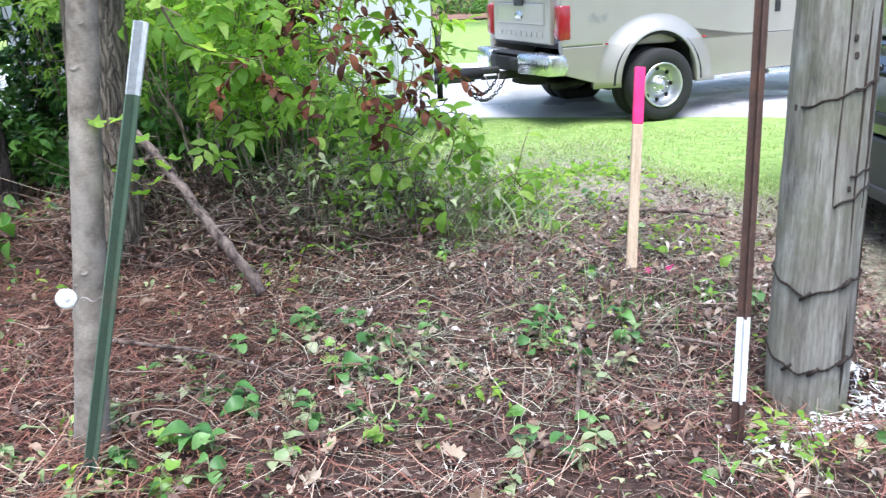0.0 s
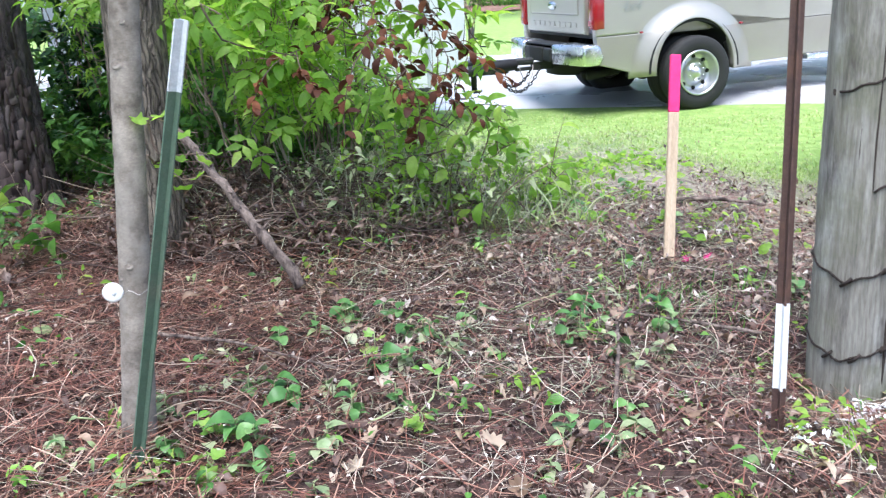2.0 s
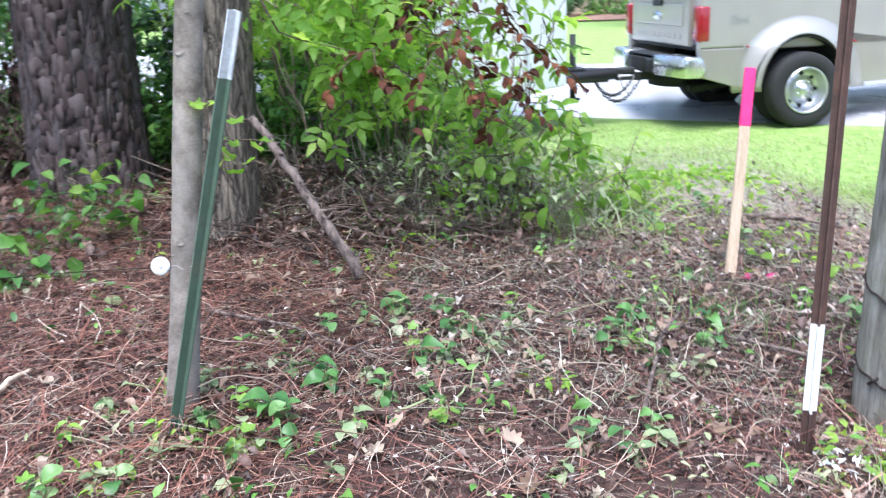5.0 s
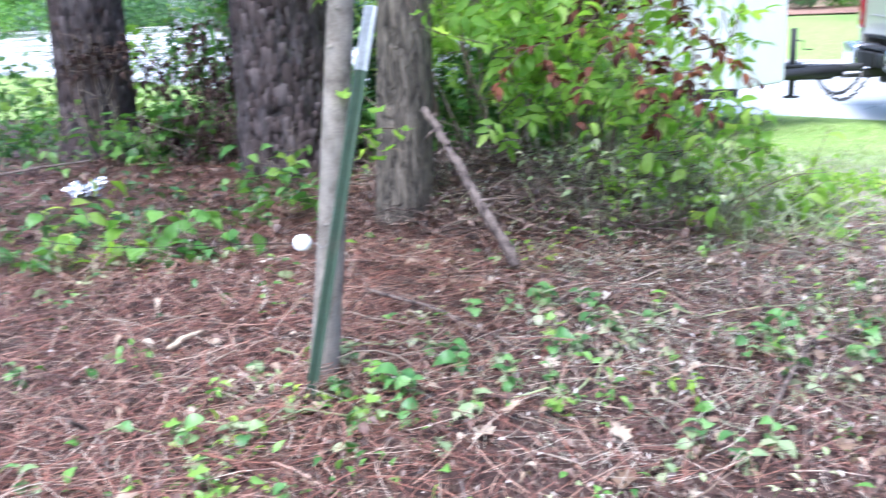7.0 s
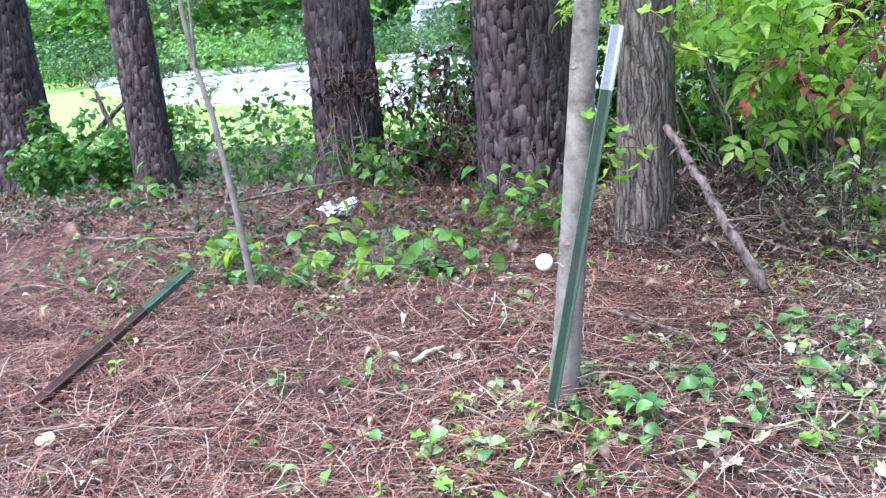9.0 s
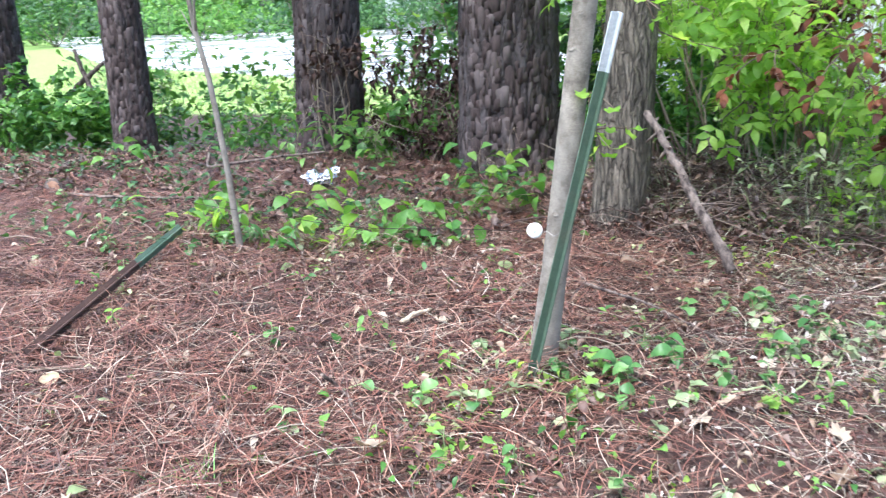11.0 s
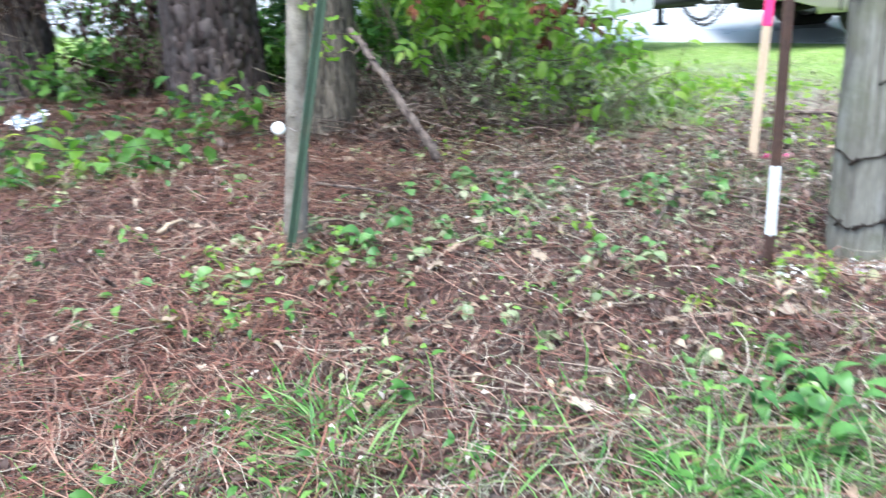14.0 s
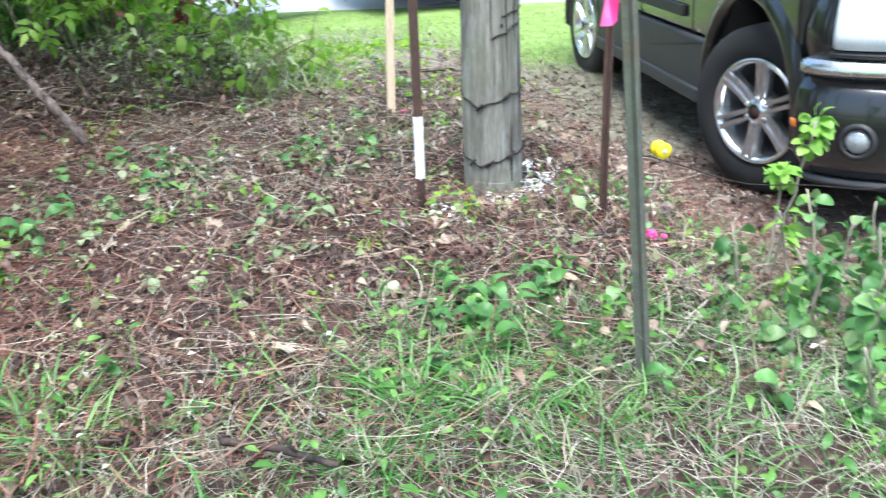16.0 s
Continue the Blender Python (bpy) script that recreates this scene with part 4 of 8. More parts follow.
dead_branch("fallen bare branch by the pines", [(-4.6, 4.9, 0.1), (-4.0, 4.3, 0.12), (-3.5, 4.4, 0.2), (-3.2, 4.6, 0.22)], 0.014, 0.006, 36, 5, "stick")
dead_branch("long fallen branch in pine straw", [(-4.6, 3.5, 0.06), (-3.8, 3.35, 0.12), (-3.3, 3.6, 0.1)], 0.012, 0.006, 37, 5, "stick")
dead_branch("dead broken limb among undergrowth", [(-7.9, 5.7, 0.1), (-7.35, 5.75, 0.42), (-6.85, 5.8, 0.72)], 0.045, 0.02, 38, 6)
dead_branch("dead broken limb among undergrowth", [(-6.75, 5.7, 0.05), (-7.0, 5.75, 0.45), (-7.25, 5.8, 0.85)], 0.04, 0.02, 39, 4)
dead_branch("short curved grey stick lying on pine straw", [(-0.97, 1.8, 0.1), (-0.975, 1.87, 0.035), (-0.9, 1.83, 0.03), (-0.84, 1.77, 0.025), (-0.78, 1.69, 0.02)], 0.006, 0.004, 42, 2, "stick")
dead_branch("pale splinter of bark lying on pine straw", [(-1.122, 2.43, 0.035), (-1.117, 2.52, 0.045), (-1.112, 2.61, 0.03)], 0.011, 0.006, 43, 0, "bark_splinter", "stake_wood")
dead_branch("bare stick lying by the stake", [(1.25, 2.75, 0.03), (1.0, 2.9, 0.04), (0.85, 2.95, 0.06)], 0.006, 0.004, 40, 3, "stick")
dead_branch("dark bare stick lying on the dirt", [(1.35, 4.45, 0.03), (1.6, 4.3, 0.05), (1.8, 4.25, 0.02)], 0.012, 0.006, 41, 3, "stick")

# ---------------------------------------------------------------- vehicles: x forward, y to the left, z up
def arc(cx, cz, r, a0, a1, n=14):
    return [(cx + r * math.cos(radians(a0 + (a1 - a0) * i / n)), cz + r * math.sin(radians(a0 + (a1 - a0) * i / n))) for i in range(n + 1)]


def smooth_all(bm):
    for f in bm.faces:
        f.smooth = True
    return bm


def tyre(r_out, r_in, width, parent, at):
    w = width / 2
    prof = [(-w * 0.78, r_in), (-w * 0.98, r_in + 0.03), (-w, (r_in + r_out) / 2), (-w * 0.93, r_out - 0.025), (-w * 0.74, r_out - 0.004), (0, r_out), (w * 0.74, r_out - 0.004),
            (w * 0.93, r_out - 0.025), (w, (r_in + r_out) / 2), (w * 0.98, r_in + 0.03), (w * 0.78, r_in)]
    ty = part("tyre", lathe(prof, 56), M["rubber"], parent, "black rubber tyre", at)
    me = bpy.data.meshes.new("tread_block")
    b = box(0.036, width * 0.22, 0.006, 0.002)
    b.to_mesh(me)
    b.free()
    base_v = np.array([p.co for p in me.vertices])
    base_f = [tuple(p.vertices) for p in me.polygons]
    for side, shift in ((-0.22, 0), (0.22, 0.5)):
        v, f, o = [], [], 0
        for k in range(54):
            a = 2 * math.pi * (k + shift) / 54
            p = base_v + np.array([0, side * width, r_out - 0.0055])
            q = np.stack([p[:, 0] * math.cos(a) + p[:, 2] * math.sin(a), p[:, 1], -p[:, 0] * math.sin(a) + p[:, 2] * math.cos(a)], -1)
            v += q.tolist()
            f += [tuple(i + o for i in face) for face in base_f]
            o += len(p)
        tm = bpy.data.meshes.new("tread")
        tm.from_pydata(v, [], f)
        part("tread", tm, M["rubber"], ty)
    bpy.data.meshes.remove(me)
    return ty


def wheel_on(car, at, kind, r_out, r_in, width):
    """kind: dually (deep dish with round holes) or six (six split spokes); its outer face looks to -y."""
    w = part("wheel", lathe([(-0.02, 0.001), (-0.02, 0.06), (0.05, 0.06), (0.05, 0.001)], 20), M["dark"], car, "", at)
    tyre(r_out, r_in, width, w, None)
    o = -width / 2
    lip = [(o + 0.01, r_in + 0.012), (o - 0.004, r_in + 0.006), (o - 0.002, r_in - 0.008), (o + 0.02, r_in - 0.016)]
    if kind == "dually":
        prof = lip + [(o + 0.12, r_in - 0.035), (o + 0.135, 0.15), (o + 0.10, 0.125), (o + 0.06, 0.1), (o + 0.05, 0.06), (o + 0.02, 0.052), (o + 0.015, 0.0005)]
        rim = part("rim", lathe(prof, 48), M["alloy"], w, "grey deep-dish alloy rim")
        for k in range(8):
            a = 2 * math.pi * k / 8
            part("hand_hole", lathe([(0, 0.0005), (0, 0.021), (0.012, 0.023)], 12), M["dark"], w, at=pose(0.172 * math.cos(a), o + 0.118, 0.172 * math.sin(a)))
        for k in range(8):
            a = 2 * math.pi * (k + 0.5) / 8
            part("lug_nut", lathe([(-0.014, 0.0005), (-0.014, 0.011), (0.02, 0.013)], 6), M["alloy"], w, at=pose(0.088 * math.cos(a), o + 0.052, 0.088 * math.sin(a)))
    else:
        part("rim", lathe(lip + [(o + 0.03, r_in - 0.022), (o + 0.14, r_in - 0.035)], 48), M["wheel_chrome"], w, "polished chrome rim")
        part("drum", lathe([(o + 0.13, 0.0005), (o + 0.13, 0.19), (o + 0.16, 0.195)], 32), M["dark"], w)
        part("hub", smooth_all(lathe([(o + 0.0, 0.034), (o + 0.004, 0.045), (o + 0.018, 0.062), (o + 0.045, 0.075), (o + 0.1, 0.08)], 28)), M["wheel_chrome"], w)
        part("hub_cap", lathe([(o + 0.006, 0.0005), (o + 0.006, 0.03), (o + 0.02, 0.034)], 20), M["rust_steel"], w, "dull red centre cap")
        for k in range(6):
            for side in (-1, 1):
                sp = bmesh.new()
                rows = [(0.05, 0.026, o + 0.026), (0.12, 0.029, o + 0.024), (0.18, 0.031, o + 0.014), (r_in - 0.008, 0.036, o + 0.01)]
                prev = None
                for rr, half, yy in rows:
                    q = [sp.verts.new(c) for c in ((side * 0.003 + (side - 1) * half / 2 * 1.0, yy + 0.006, rr), (side * 0.003 + (side - 1) * half / 2 + half, yy + 0.006, rr),
                                                   (side * 0.003 + (side - 1) * half / 2 + half * 0.8, yy - 0.012, rr), (side * 0.003 + (side - 1) * half / 2 + half * 0.2, yy - 0.012, rr))]
                    back = [sp.verts.new((v.co.x, yy + 0.04, rr)) for v in (q[1], q[0])]
                    ring = q + back
                    ring = [ring[0], ring[3], ring[2], ring[1], ring[4], ring[5]]
                    if prev:
                        for i in range(6):
                            sp.faces.new((prev[i], prev[(i + 1) % 6], ring[(i + 1) % 6], ring[i]))
                    prev = ring
                bmesh.ops.recalc_face_normals(sp, faces=sp.faces[:])
                part("spoke", sp, M["wheel_chrome"], w, at=pose(0, 0, 0, 0, k * 60 + 8, 0))
        for k in range(6):
            a = 2 * math.pi * (k + 0.5) / 6
            part("lug_nut", lathe([(-0.012, 0.0005), (-0.012, 0.009), (0.01, 0.011)], 6), M["alloy"], w, at=pose(0.056 * math.cos(a), o + 0.018, 0.056 * math.sin(a)))
    return w


def text_mesh(words, size, depth, shear=0.0):
    cu = bpy.data.curves.new("lettering", "FONT")
    cu.body, cu.size, cu.extrude, cu.shear, cu.align_x = words, size, depth, shear, "CENTER"
    ob = bpy.data.objects.new("lettering", cu)
    scene.collection.objects.link(ob)
    me = bpy.data.meshes.new_from_object(ob.evaluated_get(bpy.context.evaluated_depsgraph_get()))
    bpy.data.objects.remove(ob)
    return me


def pickup(at):
    car = thing("pickup_truck", "champagne and silver dual-rear-wheel pickup parked on the road", "pickup truck", at)
    R = 0.395
    # bed sides with the wheel opening cut through
    for side in (-1, 1):
        y0, y1 = (-1.0, -0.9) if side < 0 else (0.9, 1.0)
        low = [(-1.2, 0.56), (-0.66, 0.43)] + arc(0, 0.46, 0.6, 183, -5) + [(0.66, 0.42), (1.32, 0.43), (1.32, 0.86), (-1.24, 0.86)]
        part("lower_bed_side", slab(low, y0, y1, 0.012), M["gold_paint"], car, "champagne lower body side")
        up = [(-1.24, 0.862)] + [(-0.45, 0.862)] + arc(0, 0.46, 0.6, 138, 42) + [(0.45, 0.862), (1.32, 0.862), (1.32, 1.4), (1.28, 1.44), (-1.2, 1.44), (-1.25, 1.40)]
        part("upper_bed_side", slab(up, y0, y1, 0.02), M["silver_paint"], car, "silver upper bed side")
        part("bed_rail", box(2.5, 0.12, 0.035, 0.01, (0.05, side * 0.95, 1.455)), M["black_plastic"], car)
    # wide rear fender over twin tyres, swelling out of the bed side
    for side in (-1, 1):
        bm = bmesh.new()
        n, m = 28, 9
        rows = []
        for i in range(n + 1):
            a = radians(184 - 189 * i / n)
            ca, sa = math.cos(a), math.sin(a)
            row = [bm.verts.new((0.49 * ca, side * 0.96, 0.44 + 0.54 * sa)), bm.verts.new((0.48 * ca, side * 1.12, 0.44 + 0.535 * sa))]
            for k in range(m + 1):
                u = k / m
                sw = (1 - float(smoothstep(-0.15, 1.0, u))) ** 1.2
                r0, r1, q0, q1 = 0.485, 0.8, 0.54, 0.74
                row.append(bm.verts.new(((r0 + (r1 - r0) * u) * ca, side * (0.998 + 0.13 * sw), 0.44 + (q0 + (q1 - q0) * u) * sa)))
            rows.append(row)
        for a, b in zip(rows, rows[1:]):
            for k in range(m + 2):
                bm.faces.new((a[k], a[k + 1], b[k + 1], b[k])).smooth = True
        bmesh.ops.recalc_face_normals(bm, faces=bm.faces[:])
        bmesh.ops.solidify(bm, geom=bm.faces[:], thickness=0.008)
        part("rear_fender", bm, M["two_tone_paint"], car, "wide swelling silver rear fender")
        part("wheel_well", slab(arc(0, 0.45, 0.545, 180, 0) + [(0.545, 0.35), (-0.545, 0.35)], side * 0.55, side * 0.60), M["dark"], car)
        part("wheel_well_liner", slab(arc(0, 0.44, 0.56, 182, -2) + arc(0, 0.44, 0.5, -2, 182), side * 0.6, side * 1.1), M["dark"], car, "dark liner inside the fender")
        for x, m in ((-0.62, "red_lens"), (0.62, "red_lens")):
            part("marker_light", smooth_all(box(0.045, 0.03, 0.022, 0.009, (x, side * 1.035, 0.87), 3)), M[m], car, "small red marker light")
    # cargo floor, tailgate and its detail
    part("bed_floor", box(2.5, 1.84, 0.06, 0.01, (0.06, 0, 0.86)), M["black_plastic"], car)
    part("bed_front_wall", box(0.06, 1.84, 0.56, 0.01, (1.3, 0, 1.15)), M["silver_paint"], car)
    gate = part("tailgate", box(0.07, 1.56, 0.56, 0.02, (-1.235, 0, 1.155), 3), M["silver_paint"], car, "silver tailgate")
    part("tailgate_panel", box(0.02, 1.3, 0.24, 0.02, (-1.27, 0, 1.2)), M["silver_paint"], gate)
    part("tailgate_spoiler", box(0.1, 1.56, 0.05, 0.018, (-1.235, 0, 1.445)), M["black_plastic"], gate)
    part("tailgate_handle", box(0.03, 0.24, 0.07, 0.012, (-1.285, 0, 1.32)), M["black_plastic"], gate, "black handle")
    part("badge", lathe([(-0.012, 0.0005), (-0.012, 0.07), (0.004, 0.08)], 28), M["chrome"], gate, "plain oval badge", pose(-1.175, 0, 1.18, 0, 0, -90) @ Matrix.Diagonal((1.3, 1, 0.62, 1)))
    for k in range(9):
        part("letter_bar", box(0.008, 0.075, 0.055, 0.004, (-1.274, 0.56 - k * 0.14, 0.975)), M["silver_paint"], gate)
    for side in (-1, 1):
        lamp = part("tail_light", smooth_all(box(0.14, 0.15, 0.37, 0.03, (-1.2, side * 0.935, 1.115), 3)), M["red_lens"], car, "tall red tail light")
        part("reflector", box(0.02, 0.1, 0.06, 0.008, (-1.268, side * 0.93, 1.0)), M["red_lens"], lamp)
    # bumper
    bump_ = part("rear_bumper", box(0.2, 0.74, 0.15, 0.02, (-1.40, 0, 0.66)), M["black_plastic"], car, "black step bumper with chrome ends")
    part("step_pad", box(0.2, 1.2, 0.025, 0.01, (-1.36, 0, 0.765)), M["black_plastic"], bump_)
    for side in (-1, 1):
        bm = slab([(-1.5, 0.57), (-1.5, 0.77), (-1.48, 0.785), (-1.24, 0.785), (-1.2, 0.76), (-1.16, 0.64), (-1.22, 0.56)], side * 0.4, side * 1.03, 0.03, 3)
        for v in bm.verts:
            if abs(v.co.y) > 0.8 and v.co.x < -1.4:
                v.co.x += (abs(v.co.y) - 0.8) * 0.45
        part("bumper_end", smooth_all(bm), M["chrome"], bump_, "chrome bumper end")
    part("plate_recess", box(0.03, 0.36, 0.16, 0.008, (-1.5, 0, 0.66)), M["dark"], bump_)
    part("receiver", box(0.3, 0.09, 0.09, 0.008, (-1.42, 0, 0.52)), M["black_plastic"], car)
    part("ball_mount", box(0.26, 0.055, 0.04, 0.008, (-1.64, 0, 0.5)), M["black_plastic"], car)
    for y in (-0.52, -0.38):
        part("exhaust", tube_mesh("exhaust", [(-1.12, y, 0.4), (-0.95, y, 0.41), (-0.5, y, 0.46)], 0.045, 16), M["dark"], car)
    part("rear_axle", tube_mesh("rear_axle", [(0, -0.9, R), (0, -0.2, R), (0, 0.0, R), (0, 0.2, R), (0, 0.9, R)], [0.05, 0.06, 0.17, 0.06, 0.05], 16), M["dark"], car)
    part("frame_rail", box(5.6, 0.08, 0.16, 0.01, (1.7, -0.45, 0.58)), M["dark"], car)
    part("frame_rail", box(5.6, 0.08, 0.16, 0.01, (1.7, 0.45, 0.58)), M["dark"], car)
    part("spare_wheel", lathe([(-0.1, 0.12), (-0.11, 0.3), (-0.09, 0.37), (0.09, 0.37), (0.11, 0.3), (0.1, 0.12)], 28), M["rubber"], car, at=pose(-0.85, 0.05, 0.5, 90, 0, 0))
    # cab
    for side in (-1, 1):
        y0, y1 = (-1.0, -0.94) if side < 0 else (0.94, 1.0)
        part("cab_lower_side", slab([(1.36, 0.45), (4.0, 0.45), (4.0, 0.86), (1.36, 0.86)], y0, y1, 0.012), M["gold_paint"], car)
        part("cab_side", slab([(1.36, 0.862), (4.0, 0.862), (4.0, 1.36), (1.36, 1.40)], y0, y1, 0.012), M["silver_paint"], car, "silver cab door side")
        part("window_band", slab([(1.45, 1.41), (3.75, 1.38), (3.2, 1.86), (1.6, 1.88)], side * 0.93, side * 0.955, 0.01), M["glass"], car, "dark window glass")
        for x in (2.35, 3.35):
            part("door_seam", box(0.008, 0.006, 0.86, 0, (x, side * 1.0005, 0.94)), M["dark"], car)
        for x in (1.62, 2.56):
            hd = part("door_handle", smooth_all(box(0.07, 0.03, 0.13, 0.012, (x, side * 1.005, 1.15), 3)), M["black_plastic"], car, "dark door handle")
        part("running_board", box(2.4, 0.16, 0.06, 0.015, (2.7, side * 0.98, 0.42)), M["chrome"], car, "bright tubular step")
        part("mirror", smooth_all(box(0.1, 0.2, 0.32, 0.03, (3.55, side * 1.16, 1.4), 3)), M["black_plastic"], car)
    part("cab_roof", smooth_all(slab([(1.4, 1.86), (1.5, 1.93), (3.0, 1.95), (3.3, 1.87)], -0.9, 0.9, 0.05, 3)), M["silver_paint"], car)
    part("cab_back", box(0.05, 1.9, 1.35, 0.01, (1.38, 0, 1.19)), M["silver_paint"], car)
    part("cab_core", slab([(1.42, 0.6), (3.98, 0.6), (3.98, 1.36), (3.25, 1.86), (1.5, 1.86)], -0.92, 0.92), M["dark"], car)
    part("hood", smooth_all(slab([(4.0, 0.5), (4.9, 1.0), (5.45, 0.55), (5.5, 1.2), (5.2, 1.3), (4.0, 1.36)], -0.98, 0.98, 0.05, 3)), M["silver_paint"], car)
    part("front_bumper", box(0.2, 2.0, 0.25, 0.04, (5.58, 0, 0.6)), M["chrome"], car)
    part("grille", box(0.05, 1.3, 0.42, 0.02, (5.52, 0, 0.98)), M["chrome"], car)
    wheel_on(car, pose(0, -1.09, R), "dually", R, 0.235, 0.215)
    wheel_on(car, pose(0, -0.82, R), "dually", R, 0.235, 0.2)
    wheel_on(car, pose(0, 1.09, R, 0, 0, 180), "dually", R, 0.235, 0.215)
    wheel_on(car, pose(0, 0.82, R, 0, 0, 180), "dually", R, 0.235, 0.2)
    wheel_on(car, pose(4.37, -0.86, R), "dually", R, 0.235, 0.2)
    wheel_on(car, pose(4.37, 0.86, R, 0, 0, 180), "dually", R, 0.235, 0.2)
    for ob in [o for o in car.children_recursive if o.matrix_basis == Matrix.Identity(4)]:
        for v in ob.data.vertices:
            if v.co.x < -0.6:
                v.co.x += 0.11 * min(1, (-0.6 - v.co.x) / 0.5)
    dm = part("decal", text_mesh("4x4", 0.16, 0.001, 0.35), M["dull_alloy"], car, "grey four by four decal", pose(-0.72, -1.003, 1.1, 90, 0, 0))
    return car


TRUCK_YAW = 16.5
TRUCK = pose(3.25, 10.25, -0.5, 0, 0, TRUCK_YAW) @ Matrix.Translation((0, 1.2, 0))
pickup(TRUCK)


def suv(at):
    car = thing("suv", "black sport utility vehicle with chrome wheels parked on dirt", "car", at)
    R, RI, WB = 0.375, 0.225, 2.87
    ya, yb = -0.93, -0.86
    for side in (-1, 1):
        a, b = side * 0.93, side * 0.86
        body = [(-0.9, 0.62)] + [(-0.46, 0.62)] + arc(0, 0.4, 0.5, 154, 26) + [(0.46, 0.62), (2.41, 0.62)] + arc(WB, 0.4, 0.5, 154, 26) + [(3.30, 0.62), (3.34, 1.04), (2.6, 1.1), (2.2, 1.1), (-0.9, 1.12), (-0.98, 0.9)]
        part("body_side", slab(body, a, b, 0.03, 3), M["black_paint"], car, "glossy black body side")
        clad = [(0.42, 0.615)] + arc(0, 0.4, 0.485, 26, -10, 5) + [(0.5, 0.3), (2.37, 0.3)] + arc(WB, 0.4, 0.485, 190, 154, 5) + [(2.43, 0.615)]
        part("door_cladding", slab(clad, side * 0.945, b, 0.015, 2), M["cladding"], car, "grey plastic lower door cladding")
        part("rocker_strip", box(1.86, 0.03, 0.07, 0.01, (1.43, side * 0.95, 0.335)), M["cladding"], car)
        part("rear_cladding", slab([(-0.98, 0.42)] + arc(0, 0.4, 0.485, 190, 154, 5) + [(-0.46, 0.6), (-0.98, 0.6)], side * 0.945, b, 0.015), M["cladding"], car)
        for cx in (0, WB):
            bm = bmesh.new()
            rows = []
            for i in range(19):
                t = radians(188 - 196 * i / 18)
                ca, sa = math.cos(t), math.sin(t)
                rows.append([bm.verts.new((cx + r * ca, side * y, 0.4 + r * sa)) for r, y in ((0.455, 0.9), (0.46, 0.95), (0.48, 0.96), (0.52, 0.945), (0.55, 0.925))])
            for p, q in zip(rows, rows[1:]):
                for k in range(4):
                    bm.faces.new((p[k], p[k + 1], q[k + 1], q[k])).smooth = True
            bmesh.ops.recalc_face_normals(bm, faces=bm.faces[:])
            part("wheel_arch", bm, M["black_paint"], car, "rounded black wheel arch")
            part("wheel_well", slab(arc(cx, 0.38, 0.47, 180, 0) + [(cx + 0.47, 0.3), (cx - 0.47, 0.3)], side * 0.55, side * 0.6), M["dark"], car)
        part("side_glass", slab([(-0.7, 1.14), (2.1, 1.11), (1.5, 1.6), (-0.4, 1.64)], side * 0.88, side * 0.85, 0.01), M["glass"], car, "dark window glass")
        for x in (0.62, 1.38, 2.2):
            part("door_seam", box(0.008, 0.004, 0.78, 0, (x, side * 0.9305, 0.7)), M["dark"], car)
        part("side_moulding", box(1.5, 0.022, 0.06, 0.008, (1.35, side * 0.94, 0.72)), M["black_plastic"], car)
        for x in (0.8, 1.72):
            part("door_handle", smooth_all(box(0.18, 0.03, 0.035, 0.012, (x, side * 0.94, 0.98), 3)), M["black_paint"], car)
        part("mirror", smooth_all(box(0.12, 0.2, 0.16, 0.04, (2.05, side * 1.03, 1.2), 3)), M["black_paint"], car)
    # rounded nose: bands swept round the front corners
    def half(x):
        return 0.93 - 2.9 * max(0, x - 3.38) ** 2

    def plan(x0, yend, side):
        pts = [(x, -half(x)) for x in np.linspace(x0, 3.72, 14)]
        pts += [(3.72 + 0.06 * (1 - (y / half(3.72)) ** 2), y) for y in np.linspace(-half(3.72) + 0.05, -abs(yend), 6)]
        if yend == 0:
            pts += [(x, -y) for x, y in pts[-2::-1]]
        return [(x, side * -y) for x, y in pts]

    def band(x0, yend, prof, side=-1):
        pts = np.array(plan(x0, yend, side))
        tang = np.gradient(pts, axis=0)
        nor = np.stack([tang[:, 1], -tang[:, 0]], -1)
        nor /= np.linalg.norm(nor, axis=1)[:, None]
        if nor[0][1] * pts[0][1] < 0:
            nor = -nor
        bm = bmesh.new()
        rows = [[bm.verts.new((p[0] + n[0] * o, p[1] + n[1] * o, z)) for o, z in prof] for p, n in zip(pts, nor)]
        m = len(prof)
        for r0, r1 in zip(rows, rows[1:]):
            for k in range(m):
                bm.faces.new((r0[k], r0[(k + 1) % m], r1[(k + 1) % m], r1[k]))
        bm.faces.new(rows[0])
        bm.faces.new(rows[-1][::-1])
        bmesh.ops.recalc_face_normals(bm, faces=bm.faces[:])
        bmesh.ops.bevel(bm, geom=[e for e in bm.edges if len(e.link_faces) == 2 and e.calc_face_angle() > 0.9], offset=0.006, segments=2, affect="EDGES")
        return smooth_all(bm)

    part("front_bumper", band(3.345, 0, [(-0.08, 0.24), (-0.02, 0.25), (0.02, 0.33), (0.03, 0.45), (0.015, 0.56), (-0.01, 0.625), (-0.08, 0.63)]), M["black_paint"], car, "glossy black front bumper")
    part("bumper_lip", band(3.4, 0, [(-0.1, 0.2), (-0.02, 0.205), (-0.005, 0.235), (-0.1, 0.24)]), M["cladding"], car)
    part("nose_panel", band(3.25, 0, [(-0.1, 0.6), (-0.012, 0.6), (-0.02, 0.8), (-0.06, 1.0), (-0.14, 1.03)]), M["black_paint"], car, "glossy black nose panel")
